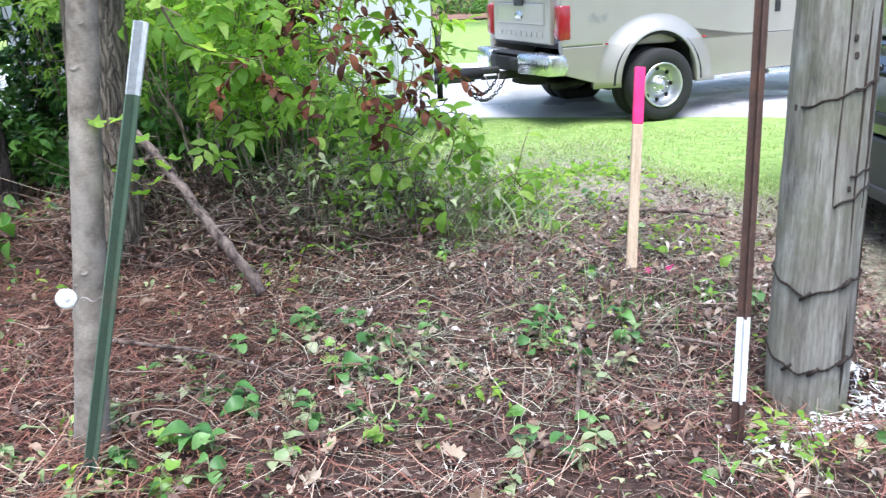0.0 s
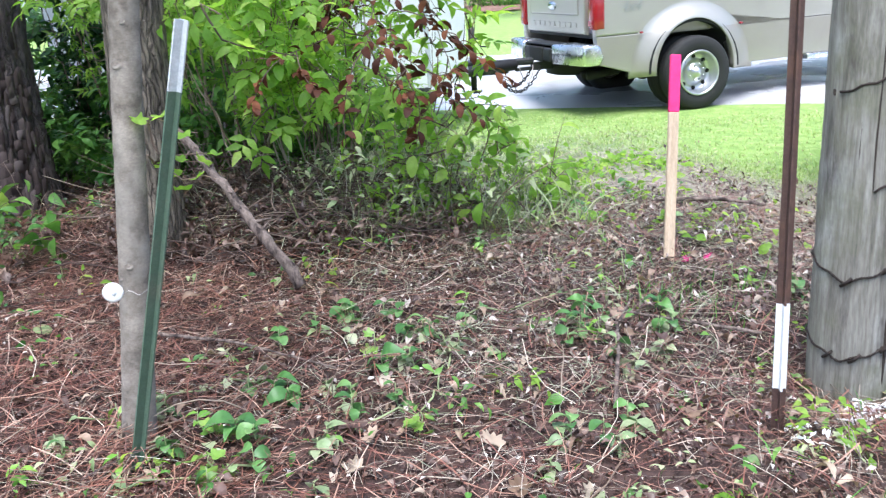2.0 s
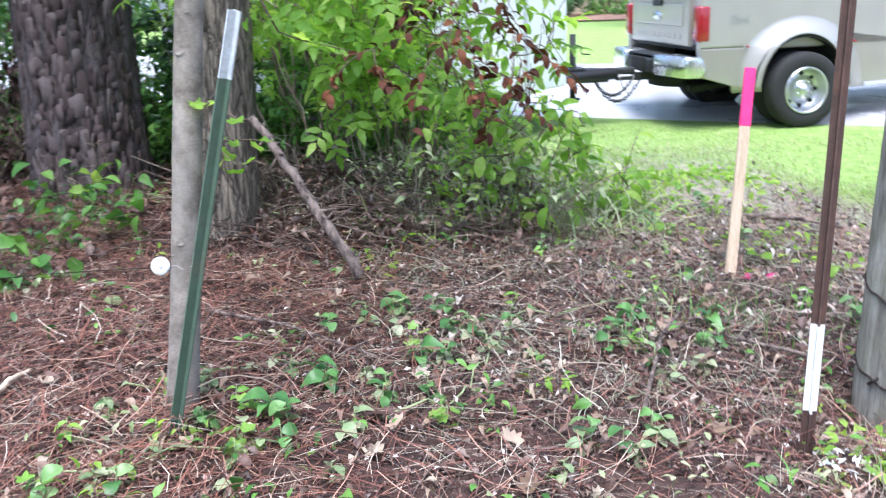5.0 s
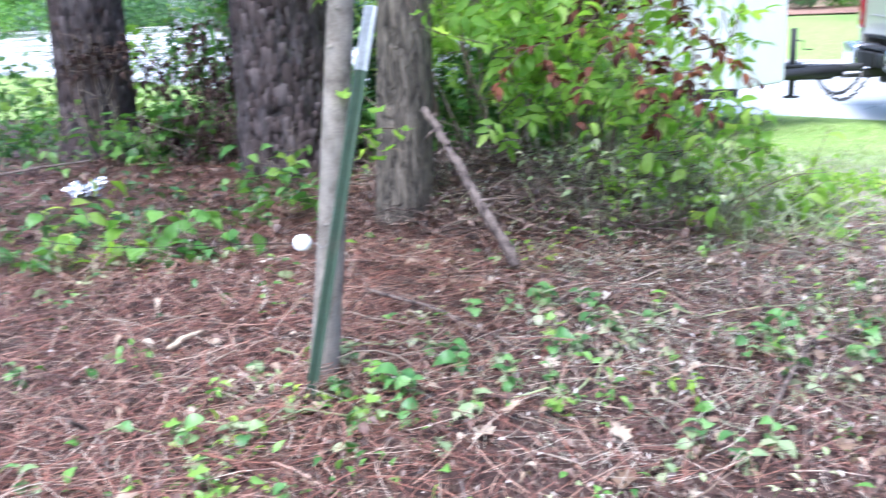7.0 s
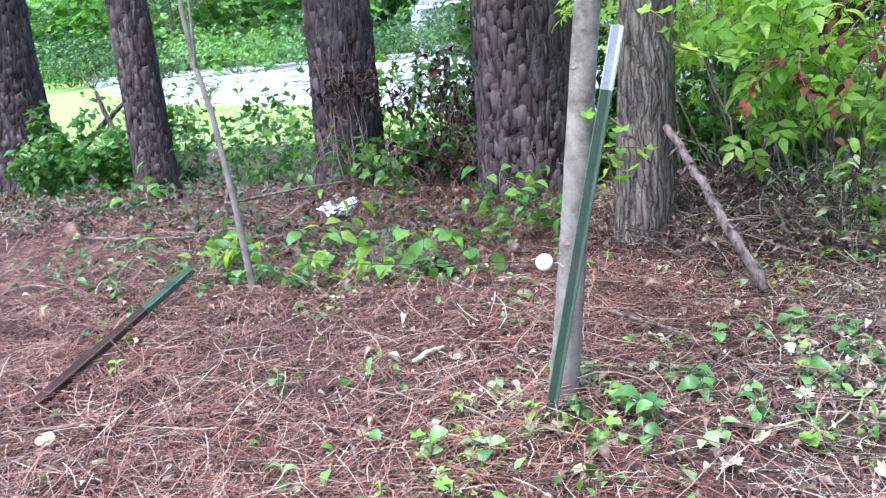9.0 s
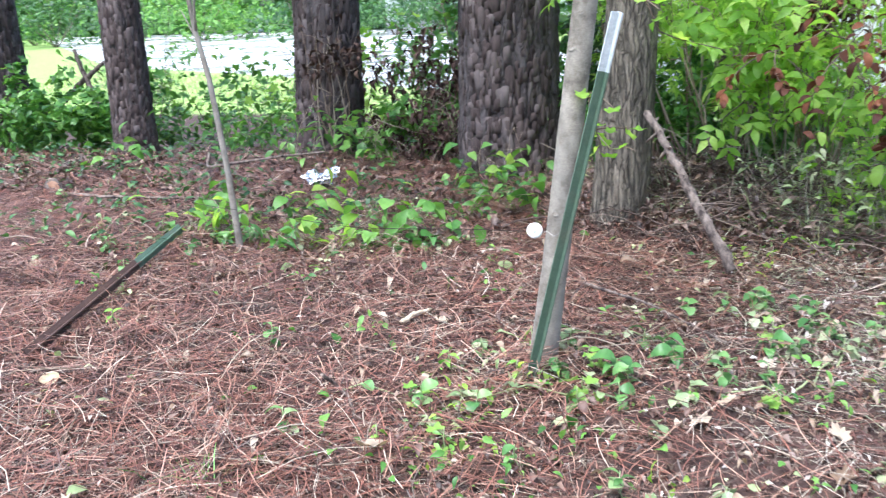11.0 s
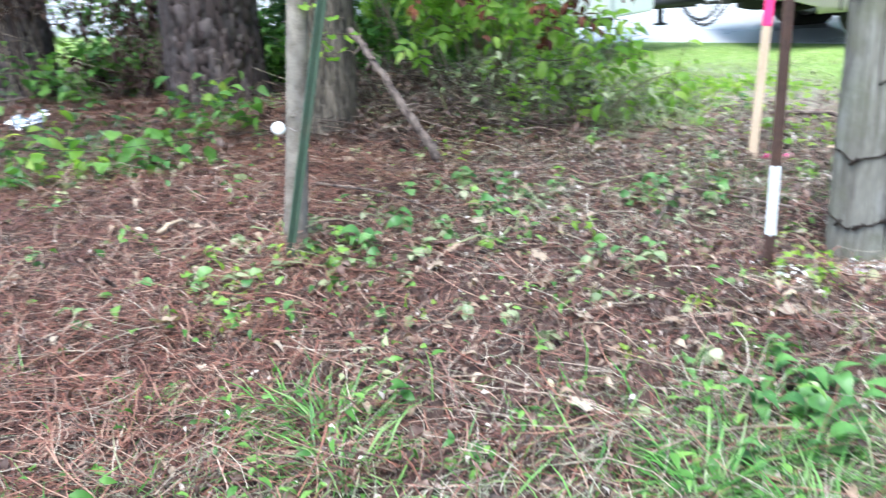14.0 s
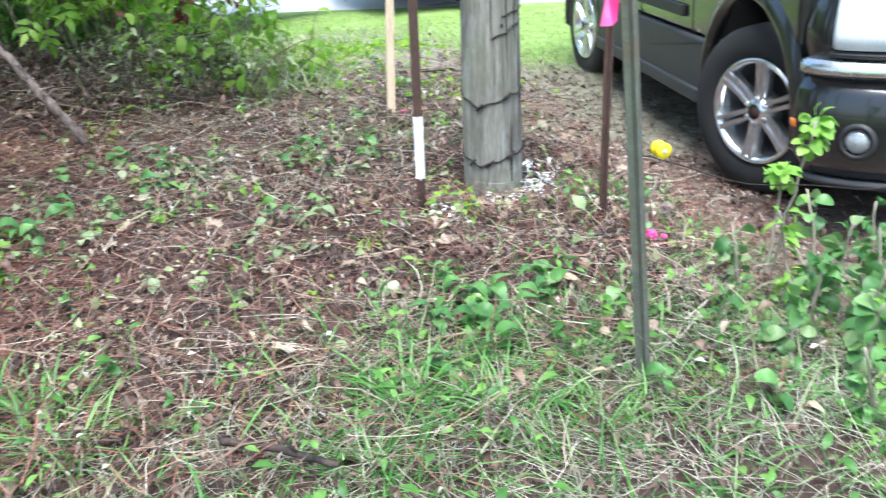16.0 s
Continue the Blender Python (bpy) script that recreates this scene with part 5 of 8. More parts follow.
    for side in (-1, 1):
        lamp = part("headlight", band(3.5, 0.42, [(-0.06, 0.735), (0.008, 0.735), (0.008, 0.79), (-0.012, 0.9), (-0.05, 0.985), (-0.1, 0.99)], side), M["clear_lens"], car, "large clear headlight")
        part("bezel", band(3.485, 0.4, [(-0.08, 0.705), (0.003, 0.705), (0.003, 0.728), (-0.08, 0.728)], side), M["black_plastic"], lamp)
        part("chrome_trim", band(3.39, 0.3, [(-0.04, 0.632), (0.022, 0.636), (0.03, 0.655), (0.024, 0.69), (-0.04, 0.7)], side), M["chrome"], car, "chrome strip under headlight")
        part("side_marker", smooth_all(box(0.045, 0.02, 0.035, 0.008, (3.375, side * 0.955, 0.44), 2)), M["amber_lens"], car, "amber side marker")
        fog = part("fog_light", smooth_all(lathe([(-0.028, 0.0005), (-0.024, 0.03), (-0.01, 0.048), (0.02, 0.05)], 24)), M["lamp_glass"], car, "round fog light", pose(3.605, side * 0.815, 0.405, 0, 0, 48 if side < 0 else 132))
        part("fog_bezel", smooth_all(lathe([(-0.014, 0.049), (-0.026, 0.056), (-0.014, 0.07), (0.03, 0.072)], 24)), M["black_plastic"], fog)
    part("grille", smooth_all(box(0.06, 0.8, 0.24, 0.03, (3.76, 0, 0.82), 3)), M["chrome"], car)
    part("hood", smooth_all(slab([(2.3, 0.98), (3.6, 0.98), (3.56, 1.05), (3.2, 1.11), (2.3, 1.16)], -0.8, 0.8, 0.05, 3)), M["black_paint"], car, "glossy black hood")
    part("cabin", slab([(-0.9, 0.5), (2.35, 0.5), (2.3, 1.1), (1.5, 1.63), (-0.5, 1.66), (-0.92, 1.1)], -0.84, 0.84), M["dark"], car)
    part("windscreen", slab([(2.28, 1.12), (1.52, 1.62), (1.55, 1.64), (2.32, 1.13)], -0.76, 0.76), M["glass"], car, "dark windscreen")
    part("roof", smooth_all(slab([(1.6, 1.62), (1.4, 1.7), (-0.5, 1.73), (-0.75, 1.66)], -0.8, 0.8, 0.05, 3)), M["black_paint"], car)
    part("tailgate", box(0.08, 1.7, 0.7, 0.04, (-0.95, 0, 0.85)), M["black_paint"], car)
    part("rear_bumper", box(0.2, 1.8, 0.22, 0.05, (-1.02, 0, 0.52)), M["cladding"], car)
    part("underbody", box(4.2, 1.3, 0.12, 0.02, (1.35, 0, 0.34)), M["dark"], car)
    # the tail draws in toward its corners
    for ob in [o for o in car.children_recursive if o.matrix_basis == Matrix.Identity(4)]:
        for v in ob.data.vertices:
            if v.co.x < -0.35:
                k = (-0.35 - v.co.x) / 0.65
                v.co.x = -0.35 + (v.co.x + 0.35) * 0.75
                v.co.y *= 1 - 0.2 * k * k
    for x in (0, WB):
        wheel_on(car, pose(x, -0.80, R, 0, 0, 24 if x else 4), "six", R, RI, 0.25)
        wheel_on(car, pose(x, 0.80, R, 0, 0, 180), "six", R, RI, 0.25)
    return car


SUV_YAW = -94.2
SUV_TILT = 1.2
SUV = pose(2.9, 5.74, -0.405, 0, -SUV_TILT, SUV_YAW) @ Matrix.Translation((0, 0.92, 0))
suv(SUV)


def cargo_trailer(at):
    """An enclosed trailer; x forward to its coupler at the origin, z from the road."""
    tr = thing("cargo_trailer", "white enclosed cargo trailer, its open inside coloured dark as shade", "trailer", at)
    for y in (-0.42, 0.42):
        part("tongue_beam", tube_mesh("tongue_beam", [(-0.12, y * 0.12, 0.56), (-1.35, y * 1.3, 0.56)], 0.06, 4), M["black_plastic"], tr, "black steel tongue beam")
    part("centre_beam", box(1.5, 0.1, 0.15, 0.01, (-0.95, 0, 0.545)), M["black_plastic"], tr)
    part("tongue_plate", box(0.5, 0.3, 0.03, 0.006, (-0.75, 0, 0.63)), M["black_plastic"], tr)
    part("coupler", smooth_all(box(0.26, 0.09, 0.08, 0.025, (-0.02, 0, 0.585), 3)), M["black_plastic"], tr)
    jack = part("jack", tube_mesh("jack", [(-0.62, -0.06, 0.3), (-0.62, -0.06, 1.02)], 0.034, 14), M["black_plastic"], tr, "black tongue jack")
    part("jack_foot", lathe([(-0.008, 0.0005), (-0.008, 0.085), (0.008, 0.085), (0.008, 0.0005)], 20), M["black_plastic"], jack, at=pose(-0.62, -0.06, 0.3, 90, 0, 0))
    part("jack_crank", tube_mesh("jack_crank", [(-0.6, -0.06, 0.9), (-0.52, -0.06, 0.88), (-0.52, -0.06, 0.8), (-0.42, -0.06, 0.79)], 0.008, 6), M["black_plastic"], jack)
    link = lathe([(0.006 * math.sin(a), 0.016 + 0.006 * math.cos(a)) for a in np.linspace(0, 2 * math.pi, 7)], 10)
    lm = bpy.data.meshes.new("link")
    bmesh.ops.scale(link, verts=link.verts[:], vec=(1.5, 1, 1))
    link.to_mesh(lm)
    link.free()
    for off, xa, xb, low in ((-0.12, -0.4, 0.16, 0.26), (0.1, -0.36, 0.14, 0.3)):
        ch = part("safety_chain", tube_mesh("safety_chain", [(xa, off, 0.53), (xa + 0.01, off, 0.5)], 0.012, 6), M["dark"], tr, "sagging dark steel chain")
        n = 20
        pts = [Vector((xa + (xb - xa) * t, off, 0.53 - (0.53 - low) * 4 * t * (1 - t))) for t in np.linspace(0, 1, n)]
        for i in range(n - 1):
            d = (pts[i + 1] - pts[i])
            m = Matrix.Translation((pts[i] + pts[i + 1]) / 2) @ d.to_track_quat("X", "Z").to_matrix().to_4x4() @ pose(0, 0, 0, 90 * (i % 2), 0, 0)
            part("link", lm, M["dark"], ch, at=m)
    part("breakaway_cable", tube_mesh("breakaway_cable", [(-0.1, -0.1, 0.56), (-0.06, -0.12, 0.42), (0.0, -0.12, 0.34), (0.06, -0.1, 0.42), (0.08, -0.08, 0.55)], 0.006, 6), M["thin_wire"], tr)
    # box with a V nose
    nose = bmesh.new()
    plan = [(-1.3, -0.98), (-0.78, -0.5), (-0.78, 0.5), (-1.3, 0.98)]
    lo = [nose.verts.new((x, y, 0.5)) for x, y in plan]
    hi = [nose.verts.new((x, y, 2.65)) for x, y in plan]
    for i in range(4):
        nose.faces.new((lo[i], lo[(i + 1) % 4], hi[(i + 1) % 4], hi[i]))
    nose.faces.new(hi)
    nose.faces.new(lo[::-1])
    bmesh.ops.recalc_face_normals(nose, faces=nose.faces[:])
    bmesh.ops.bevel(nose, geom=nose.edges[:], offset=0.02, segments=2, affect="EDGES")
    part("nose", nose, M["trailer_white"], tr, "white angled front of the trailer")
    for y in (-0.98, 0.98):
        for i in range(2):
            part("side_panel", box(0.64, 0.03, 2.15, 0.006, (-1.63 - 0.65 * i, y, 1.575)), M["trailer_white"], tr, "white side panel")
        part("corner_post", box(0.05, 0.05, 2.15, 0.01, (-1.305, y, 1.575)), M["galvanised"], tr)
        part("bottom_rail", box(3.6, 0.05, 0.09, 0.01, (-3.1, y, 0.47)), M["black_plastic"], tr)
        part("rear_side_panel", box(1.0, 0.03, 2.15, 0.006, (-4.4, y, 1.575)), M["trailer_white"], tr)
        wheel_on(tr, pose(-3.2, y * 1.1, 0.34, 0, 0, 0 if y < 0 else 180), "dually", 0.34, 0.2, 0.2)
    part("roof", box(3.6, 2.0, 0.06, 0.02, (-3.1, 0, 2.67)), M["trailer_white"], tr)
    part("floor", box(3.6, 1.9, 0.06, 0.01, (-3.1, 0, 0.52)), M["dark"], tr)
    # Near-black walls put the shade inside the open trailer into their colour.
    part("inner_wall", box(3.5, 0.04, 2.1, 0.01, (-3.1, 0.9, 1.58)), M["dark"], tr, "inner wall coloured dark as shade")
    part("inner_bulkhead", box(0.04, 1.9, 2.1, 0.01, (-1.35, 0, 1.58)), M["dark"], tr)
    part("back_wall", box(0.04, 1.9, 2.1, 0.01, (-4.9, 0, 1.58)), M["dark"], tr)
    return tr


cargo_trailer(TRUCK @ Matrix.Translation((-1.55, 0, 0)) @ pose(0, 0, 0, 0, 0, -6))

# ---------------------------------------------------------------- shrubs and undergrowth
def shrub(name, label, x, y, h, spread, stems, per, leaf_size, template, mat, seed, low=0.15, stem_mat="twig", group="", full=1.0):
    """Stems that fork from one foot, with leaves along their outer parts."""
    rng = np.random.default_rng(seed)
    z = ground_at(x, y)
    bush = thing(name, label, "shrub", pose(x, y, z), group)
    tubes, pts = [], []
    for i in range(stems):
        a, reach = rng.uniform(0, 6.28), spread * rng.uniform(0.3, 1.0)
        foot = rng.normal(0, spread * 0.12, 2)
        top = np.array([foot[0] + reach * math.cos(a), foot[1] + reach * math.sin(a), h * rng.uniform(0.55, 1.05)])
        p = limb_pts((foot[0], foot[1], -0.03), top, spread * 0.1, 8, seed * 31 + i)
        r = rng.uniform(0.003, 0.006) * max(0.6, h)
        tubes.append(tube(p, np.linspace(r, r * 0.3, 8), 5))
        for k in range(2, 8):
            if p[k][2] < low * h:
                continue
            for _ in range(2):
                d = rng.normal(size=3) * np.array([1, 1, 0.5])
                d *= 0.28 * spread / np.linalg.norm(d)
                q = limb_pts(p[k], p[k] + d, 0.02, 4, int(rng.integers(1e6)))
                tubes.append(tube(q, np.linspace(r * 0.4, r * 0.15, 4), 4))
                pts += q[1:]
    part("branchwork", tubes_mesh("branchwork", tubes), M[stem_mat], bush)
    pts = np.repeat(np.array(pts), per, 0)
    pts = pts + rng.normal(0, 0.05 * max(0.6, spread), pts.shape)
    pts[:, 2] = np.maximum(pts[:, 2], 0.03)
    pts = pts[rng.uniform(0, 1, len(pts)) < full]
    tagged(part("foliage", leaves_mesh("foliage", pts, leaf_size, template, seed), M[mat], bush), kind="stuff")
    return bush


def compound_template(pairs=3, leaflet=0.4, width=0.34):
    """A feathered leaf one unit long: paired leaflets and one at the tip."""
    tv, tf = leaf_template(width, 0.1, 0.12, 3)
    v, f = [], []
    for i in range(pairs):
        for side in (-1, 1):
            a, u = side * (1.15 - 0.18 * i), 0.3 + 0.5 * i / pairs
            rot = turns(np.array([a]), np.array([0.15 + 0.1 * i]), np.array([side * 0.25]))[0]
            f.append(tf + len(tv) * len(v))
            v.append((tv * leaflet) @ rot.T + np.array([u, 0, -0.12 * u * u]))
    f.append(tf + len(tv) * len(v))
    v.append(tv * leaflet * 1.1 + np.array([0.72, 0, -0.08]))
    return np.concatenate(v), np.concatenate(f)


COMPOUND = compound_template(3, 0.42, 0.36)
BROAD_COMPOUND = compound_template(2, 0.5, 0.46)
OVAL = leaf_template(0.55, 0.1, 0.18, 6, True)
BRIGHT = "bright yellow-green leafy shrub in the thicket"
for x, y, h, sp, st, per, sd in ((-0.62, 4.8, 1.55, 0.5, 9, 2, 101), (-0.2, 4.9, 1.3, 0.42, 9, 2, 102), (-0.2, 5.8, 1.0, 0.5, 8, 1, 103), (-0.65, 5.9, 2.3, 0.6, 10, 2, 104),
                                 (-1.15, 5.4, 2.1, 0.6, 9, 2, 105), (0.12, 4.65, 0.9, 0.34, 8, 2, 106), (-0.35, 4.55, 1.15, 0.38, 8, 2, 107), (-1.55, 5.8, 2.2, 0.5, 9, 1, 108), (0.28, 4.85, 0.62, 0.32, 9, 2, 109), (-0.75, 5.3, 1.7, 0.5, 9, 2, 110)):
    leafy = sd in (106, 109, 103)
    shrub("thicket_shrub", BRIGHT, x, y, h, sp, st, per, 0.07 if leafy else 0.125, OVAL if leafy else COMPOUND, "bright_leaf", sd, 0.42 if sd in (101, 107, 110) else 0.3, group="thicket shrubs", full={106: 0.22, 109: 0.2, 103: 0.7, 102: 0.45}.get(sd, 0.7))


def withered_clump(x, y, z0, z1, spread_r, n, seed, leaf=0.07):
    """Dead dark leaves still hanging on bare stems."""
    rng = np.random.default_rng(seed)
    g = ground_at(x, y)
    ob = thing("withered_shrub", "withered shrub with dark curled leaves on bare stems", "shrub", pose(x, y, g), "withered shrubs")
    tubes, tips = [], []
    for i in range(9):
        a, rr = rng.uniform(0, 6.28), spread_r * rng.uniform(0.2, 1)
        p = limb_pts((rng.normal(0, 0.04), rng.normal(0, 0.04), -0.03), (rr * math.cos(a), rr * math.sin(a), rng.uniform(z0, z1)), 0.06, 9, seed * 7 + i)
        tubes.append(tube(p, np.linspace(0.006, 0.002, 9), 5))
        tips += [q for q in p if q[2] > z0 * 0.85]
        for k in (4, 6, 7):
            q = limb_pts(p[k], p[k] + rng.normal(0, 0.5, 3) * spread_r, 0.03, 5, seed * 11 + i * 5 + k)
            tubes.append(tube(q, np.linspace(0.003, 0.0012, 5), 4))
            tips += [c for c in q[1:] if c[2] > z0 * 0.85]
    part("branchwork", tubes_mesh("branchwork", tubes), M["twig"], ob)
    tips = np.array(tips)
    P = tips[rng.integers(0, len(tips), n)] + rng.normal(0, 0.04, (n, 3))
    P[:, 2] = np.maximum(P[:, 2], 0.03)
    tagged(part("foliage", leaves_mesh("foliage", P, leaf, leaf_template(0.5, 0.4, 0.4, 4), seed, 1.6), M["withered_leaf"], ob), kind="stuff")
    return ob


# The first clump is added; its dark leaves stand in for the trailer's shaded opening.
for x, y, z0, z1, r, n, sd in ((-0.26, 5.05, 1.0, 1.55, 0.2, 420, 1801), (-3.2, 5.75, 0.55, 0.95, 0.4, 150, 1802), (-2.75, 5.7, 0.6, 1.0, 0.35, 150, 1803), (-3.05, 5.35, 0.1, 0.5, 0.4, 130, 1804), (-3.6, 5.25, 0.8, 1.0, 0.25, 90, 1805), (-2.7, 5.3, 0.1, 0.45, 0.35, 110, 1806), (-3.4, 6.3, 0.2, 0.7, 0.5, 130, 1807)):
    withered_clump(x, y, z0, z1, r, n, sd)


def spray(name, label, start, end, n, size, template, mat, seed, category="branch", group="", side_twigs=2):
    """A leafy twig: leaves set to both sides along it and along its side twigs."""
    rng = np.random.default_rng(seed)
    a, b = np.array(start, float), np.array(end, float)
    ob = thing(name, label, category, Matrix.Translation(a), group)
    p = limb_pts((0, 0, 0), b - a, 0.06, 9, seed)
    runs = [p]
    for i in range(side_twigs):
        k = int(rng.integers(3, 8))
        d = (b - a) * 0.35 + rng.normal(0, 0.1, 3) - np.array([0, 0, 0.05])
        runs.append(limb_pts(p[k], p[k] + d, 0.03, 6, seed + 50 + i))
    part("twig", tubes_mesh("twig", [tube(r, np.linspace(0.0035, 0.0012, len(r)), 5) for r in runs]), M["twig"], ob)
    pts, yaw = [], []
    for r in runs:
        r = np.array(r)
        m = max(3, n // len(runs))
        for i in range(m):
            t = (0.25 + 0.75 * (i + rng.uniform(0, 0.6)) / m) * (len(r) - 1.001)
            k = int(t)
            d = r[k + 1] - r[k]
            pts.append(r[k] + d * (t - k))
            yaw.append(math.atan2(d[1], d[0]) + (0.9 if i % 2 else -0.9) + rng.normal(0, 0.35))
    m = len(pts)
    rot = turns(np.array(yaw), rng.normal(0.45, 0.35, m), rng.normal(0, 0.4, m))
    tagged(part("foliage", scattered("foliage", template, np.array(pts), rot, rng.uniform(0.7, 1.25, m) * size), M[mat], ob), kind="stuff")
    return ob


RED, OVER, EDGE = "twig with drying reddish-brown leaves", "overhanging twig with fresh feathered green leaves", "weed shoot with broad bright green leaves"
for i, (p, q) in enumerate((((0.02, 4.45, 1.45), (0.2, 4.3, 0.95)), ((0.1, 4.4, 1.3), (0.42, 4.25, 0.85)), ((0.2, 4.35, 1.0), (0.42, 4.2, 0.62)), ((0.1, 4.4, 1.25), (0.02, 4.2, 0.86)), ((0.0, 4.45, 1.05), (-0.4, 4.25, 0.86)), ((0.15, 4.4, 0.95), (0.4, 4.2, 0.68)),
                         ((0.05, 4.4, 0.9), (0.2, 4.15, 0.66)), ((0.02, 4.5, 1.4), (-0.08, 4.3, 1.02)), ((0.15, 4.4, 1.4), (0.34, 4.25, 1.05)))):
    spray("brown_leaved_twig", RED, (p[0], p[1] - 0.16, p[2]), (q[0], q[1] - 0.24, q[2]), 34, 0.058, OVAL, "red_leaf", 1500 + i, group="brown-leaved twigs")
for i, (p, q) in enumerate((((-0.55, 4.3, 1.5), (-0.3, 4.15, 1.0)), ((-0.45, 4.4, 1.4), (-0.15, 4.25, 0.95)), ((-0.75, 4.4, 1.5), (-0.6, 4.2, 1.02)), ((0.1, 4.35, 1.45), (0.36, 4.2, 0.98)), ((0.25, 4.4, 1.3), (0.48, 4.25, 0.9)), ((-0.9, 4.5, 1.4), (-0.75, 4.35, 0.98)),
                         ((-0.45, 4.4, 0.9), (-0.2, 4.2, 0.75)), ((-0.6, 4.45, 0.8), (-0.4, 4.25, 0.62)), ((-0.1, 4.4, 0.8), (0.2, 4.2, 0.7)), ((-1.35, 4.9, 1.7), (-1.5, 4.6, 1.2)), ((-1.5, 5.0, 1.9), (-1.8, 4.7, 1.35)))):
    spray("overhanging_twig", OVER, p, q, 14, 0.16, BROAD_COMPOUND, "bright_leaf", 1530 + i, group="overhanging twigs")
MAPLE_LABEL = "small maple twig with fresh lobed leaves"
for i, (p, q, n) in enumerate((((-0.45, 2.48, 0.87), (-0.29, 2.45, 0.81), 6), ((-0.42, 2.5, 1.2), (-0.19, 2.44, 1.09), 12), ((-0.43, 2.47, 0.76), (-0.26, 2.45, 0.69), 3))):
    spray("maple_twig", MAPLE_LABEL, p, q, n, 0.05, MAPLE, "bright_leaf", 1590 + i, group="maple twigs", side_twigs=1)
for i, (p, q) in enumerate((((0.3, 4.4, 0.1), (0.4, 4.25, 0.42)), ((0.4, 4.35, 0.05), (0.52, 4.2, 0.26)), ((0.5, 4.35, 0.03), (0.62, 4.2, 0.2)), ((0.6, 4.3, 0.02), (0.74, 4.16, 0.13)), ((0.2, 4.35, 0.05), (0.22, 4.15, 0.3)), ((0.05, 4.3, 0.05), (0.1, 4.1, 0.26)), ((0.42, 4.3, 0.1), (0.5, 4.2, 0.36)), ((0.3, 4.45, 0.2), (0.48, 4.3, 0.62)), ((0.15, 4.4, 0.25), (0.3, 4.2, 0.6)), ((0.35, 4.5, 0.3), (0.6, 4.35, 0.55)), ((-0.05, 4.35, 0.2), (0.08, 4.15, 0.48)), ((0.5, 4.4, 0.1), (0.68, 4.3, 0.38)), ((0.2, 4.4, 0.35), (0.42, 4.25, 0.78)), ((0.25, 4.5, 0.45), (0.5, 4.4, 0.85)), ((0.62, 4.5, 0.02), (0.82, 4.35, 0.24)), ((0.75, 4.6, 0.02), (0.98, 4.5, 0.2)), ((0.55, 4.6, 0.05), (0.72, 4.5, 0.36)), ((0.85, 4.3, 0.0), (1.0, 4.2, 0.14)), ((0.45, 4.6, 0.15), (0.66, 4.5, 0.5)), ((-0.1, 4.35, 0.3), (0.05, 4.15, 0.7)), ((0.0, 4.3, 0.15), (-0.12, 4.12, 0.4)), ((0.2, 4.35, 0.2), (0.12, 4.1, 0.55)), ((-0.3, 4.4, 0.4), (-0.12, 4.2, 0.75)), ((0.3, 4.4, 0.5), (0.25, 4.2, 0.9)), ((-0.45, 4.45, 0.45), (-0.35, 4.25, 0.8)), ((0.1, 4.4, 0.6), (-0.05, 4.2, 0.95)), ((0.38, 4.4, 0.2), (0.34, 4.15, 0.5)))):
    spray("weed_shoot", EDGE, p, q, 11, 0.085, OVAL, "bright_leaf", 1560 + i, "weed", "weed shoots")
DARK = "dark green leafy undergrowth shrub"
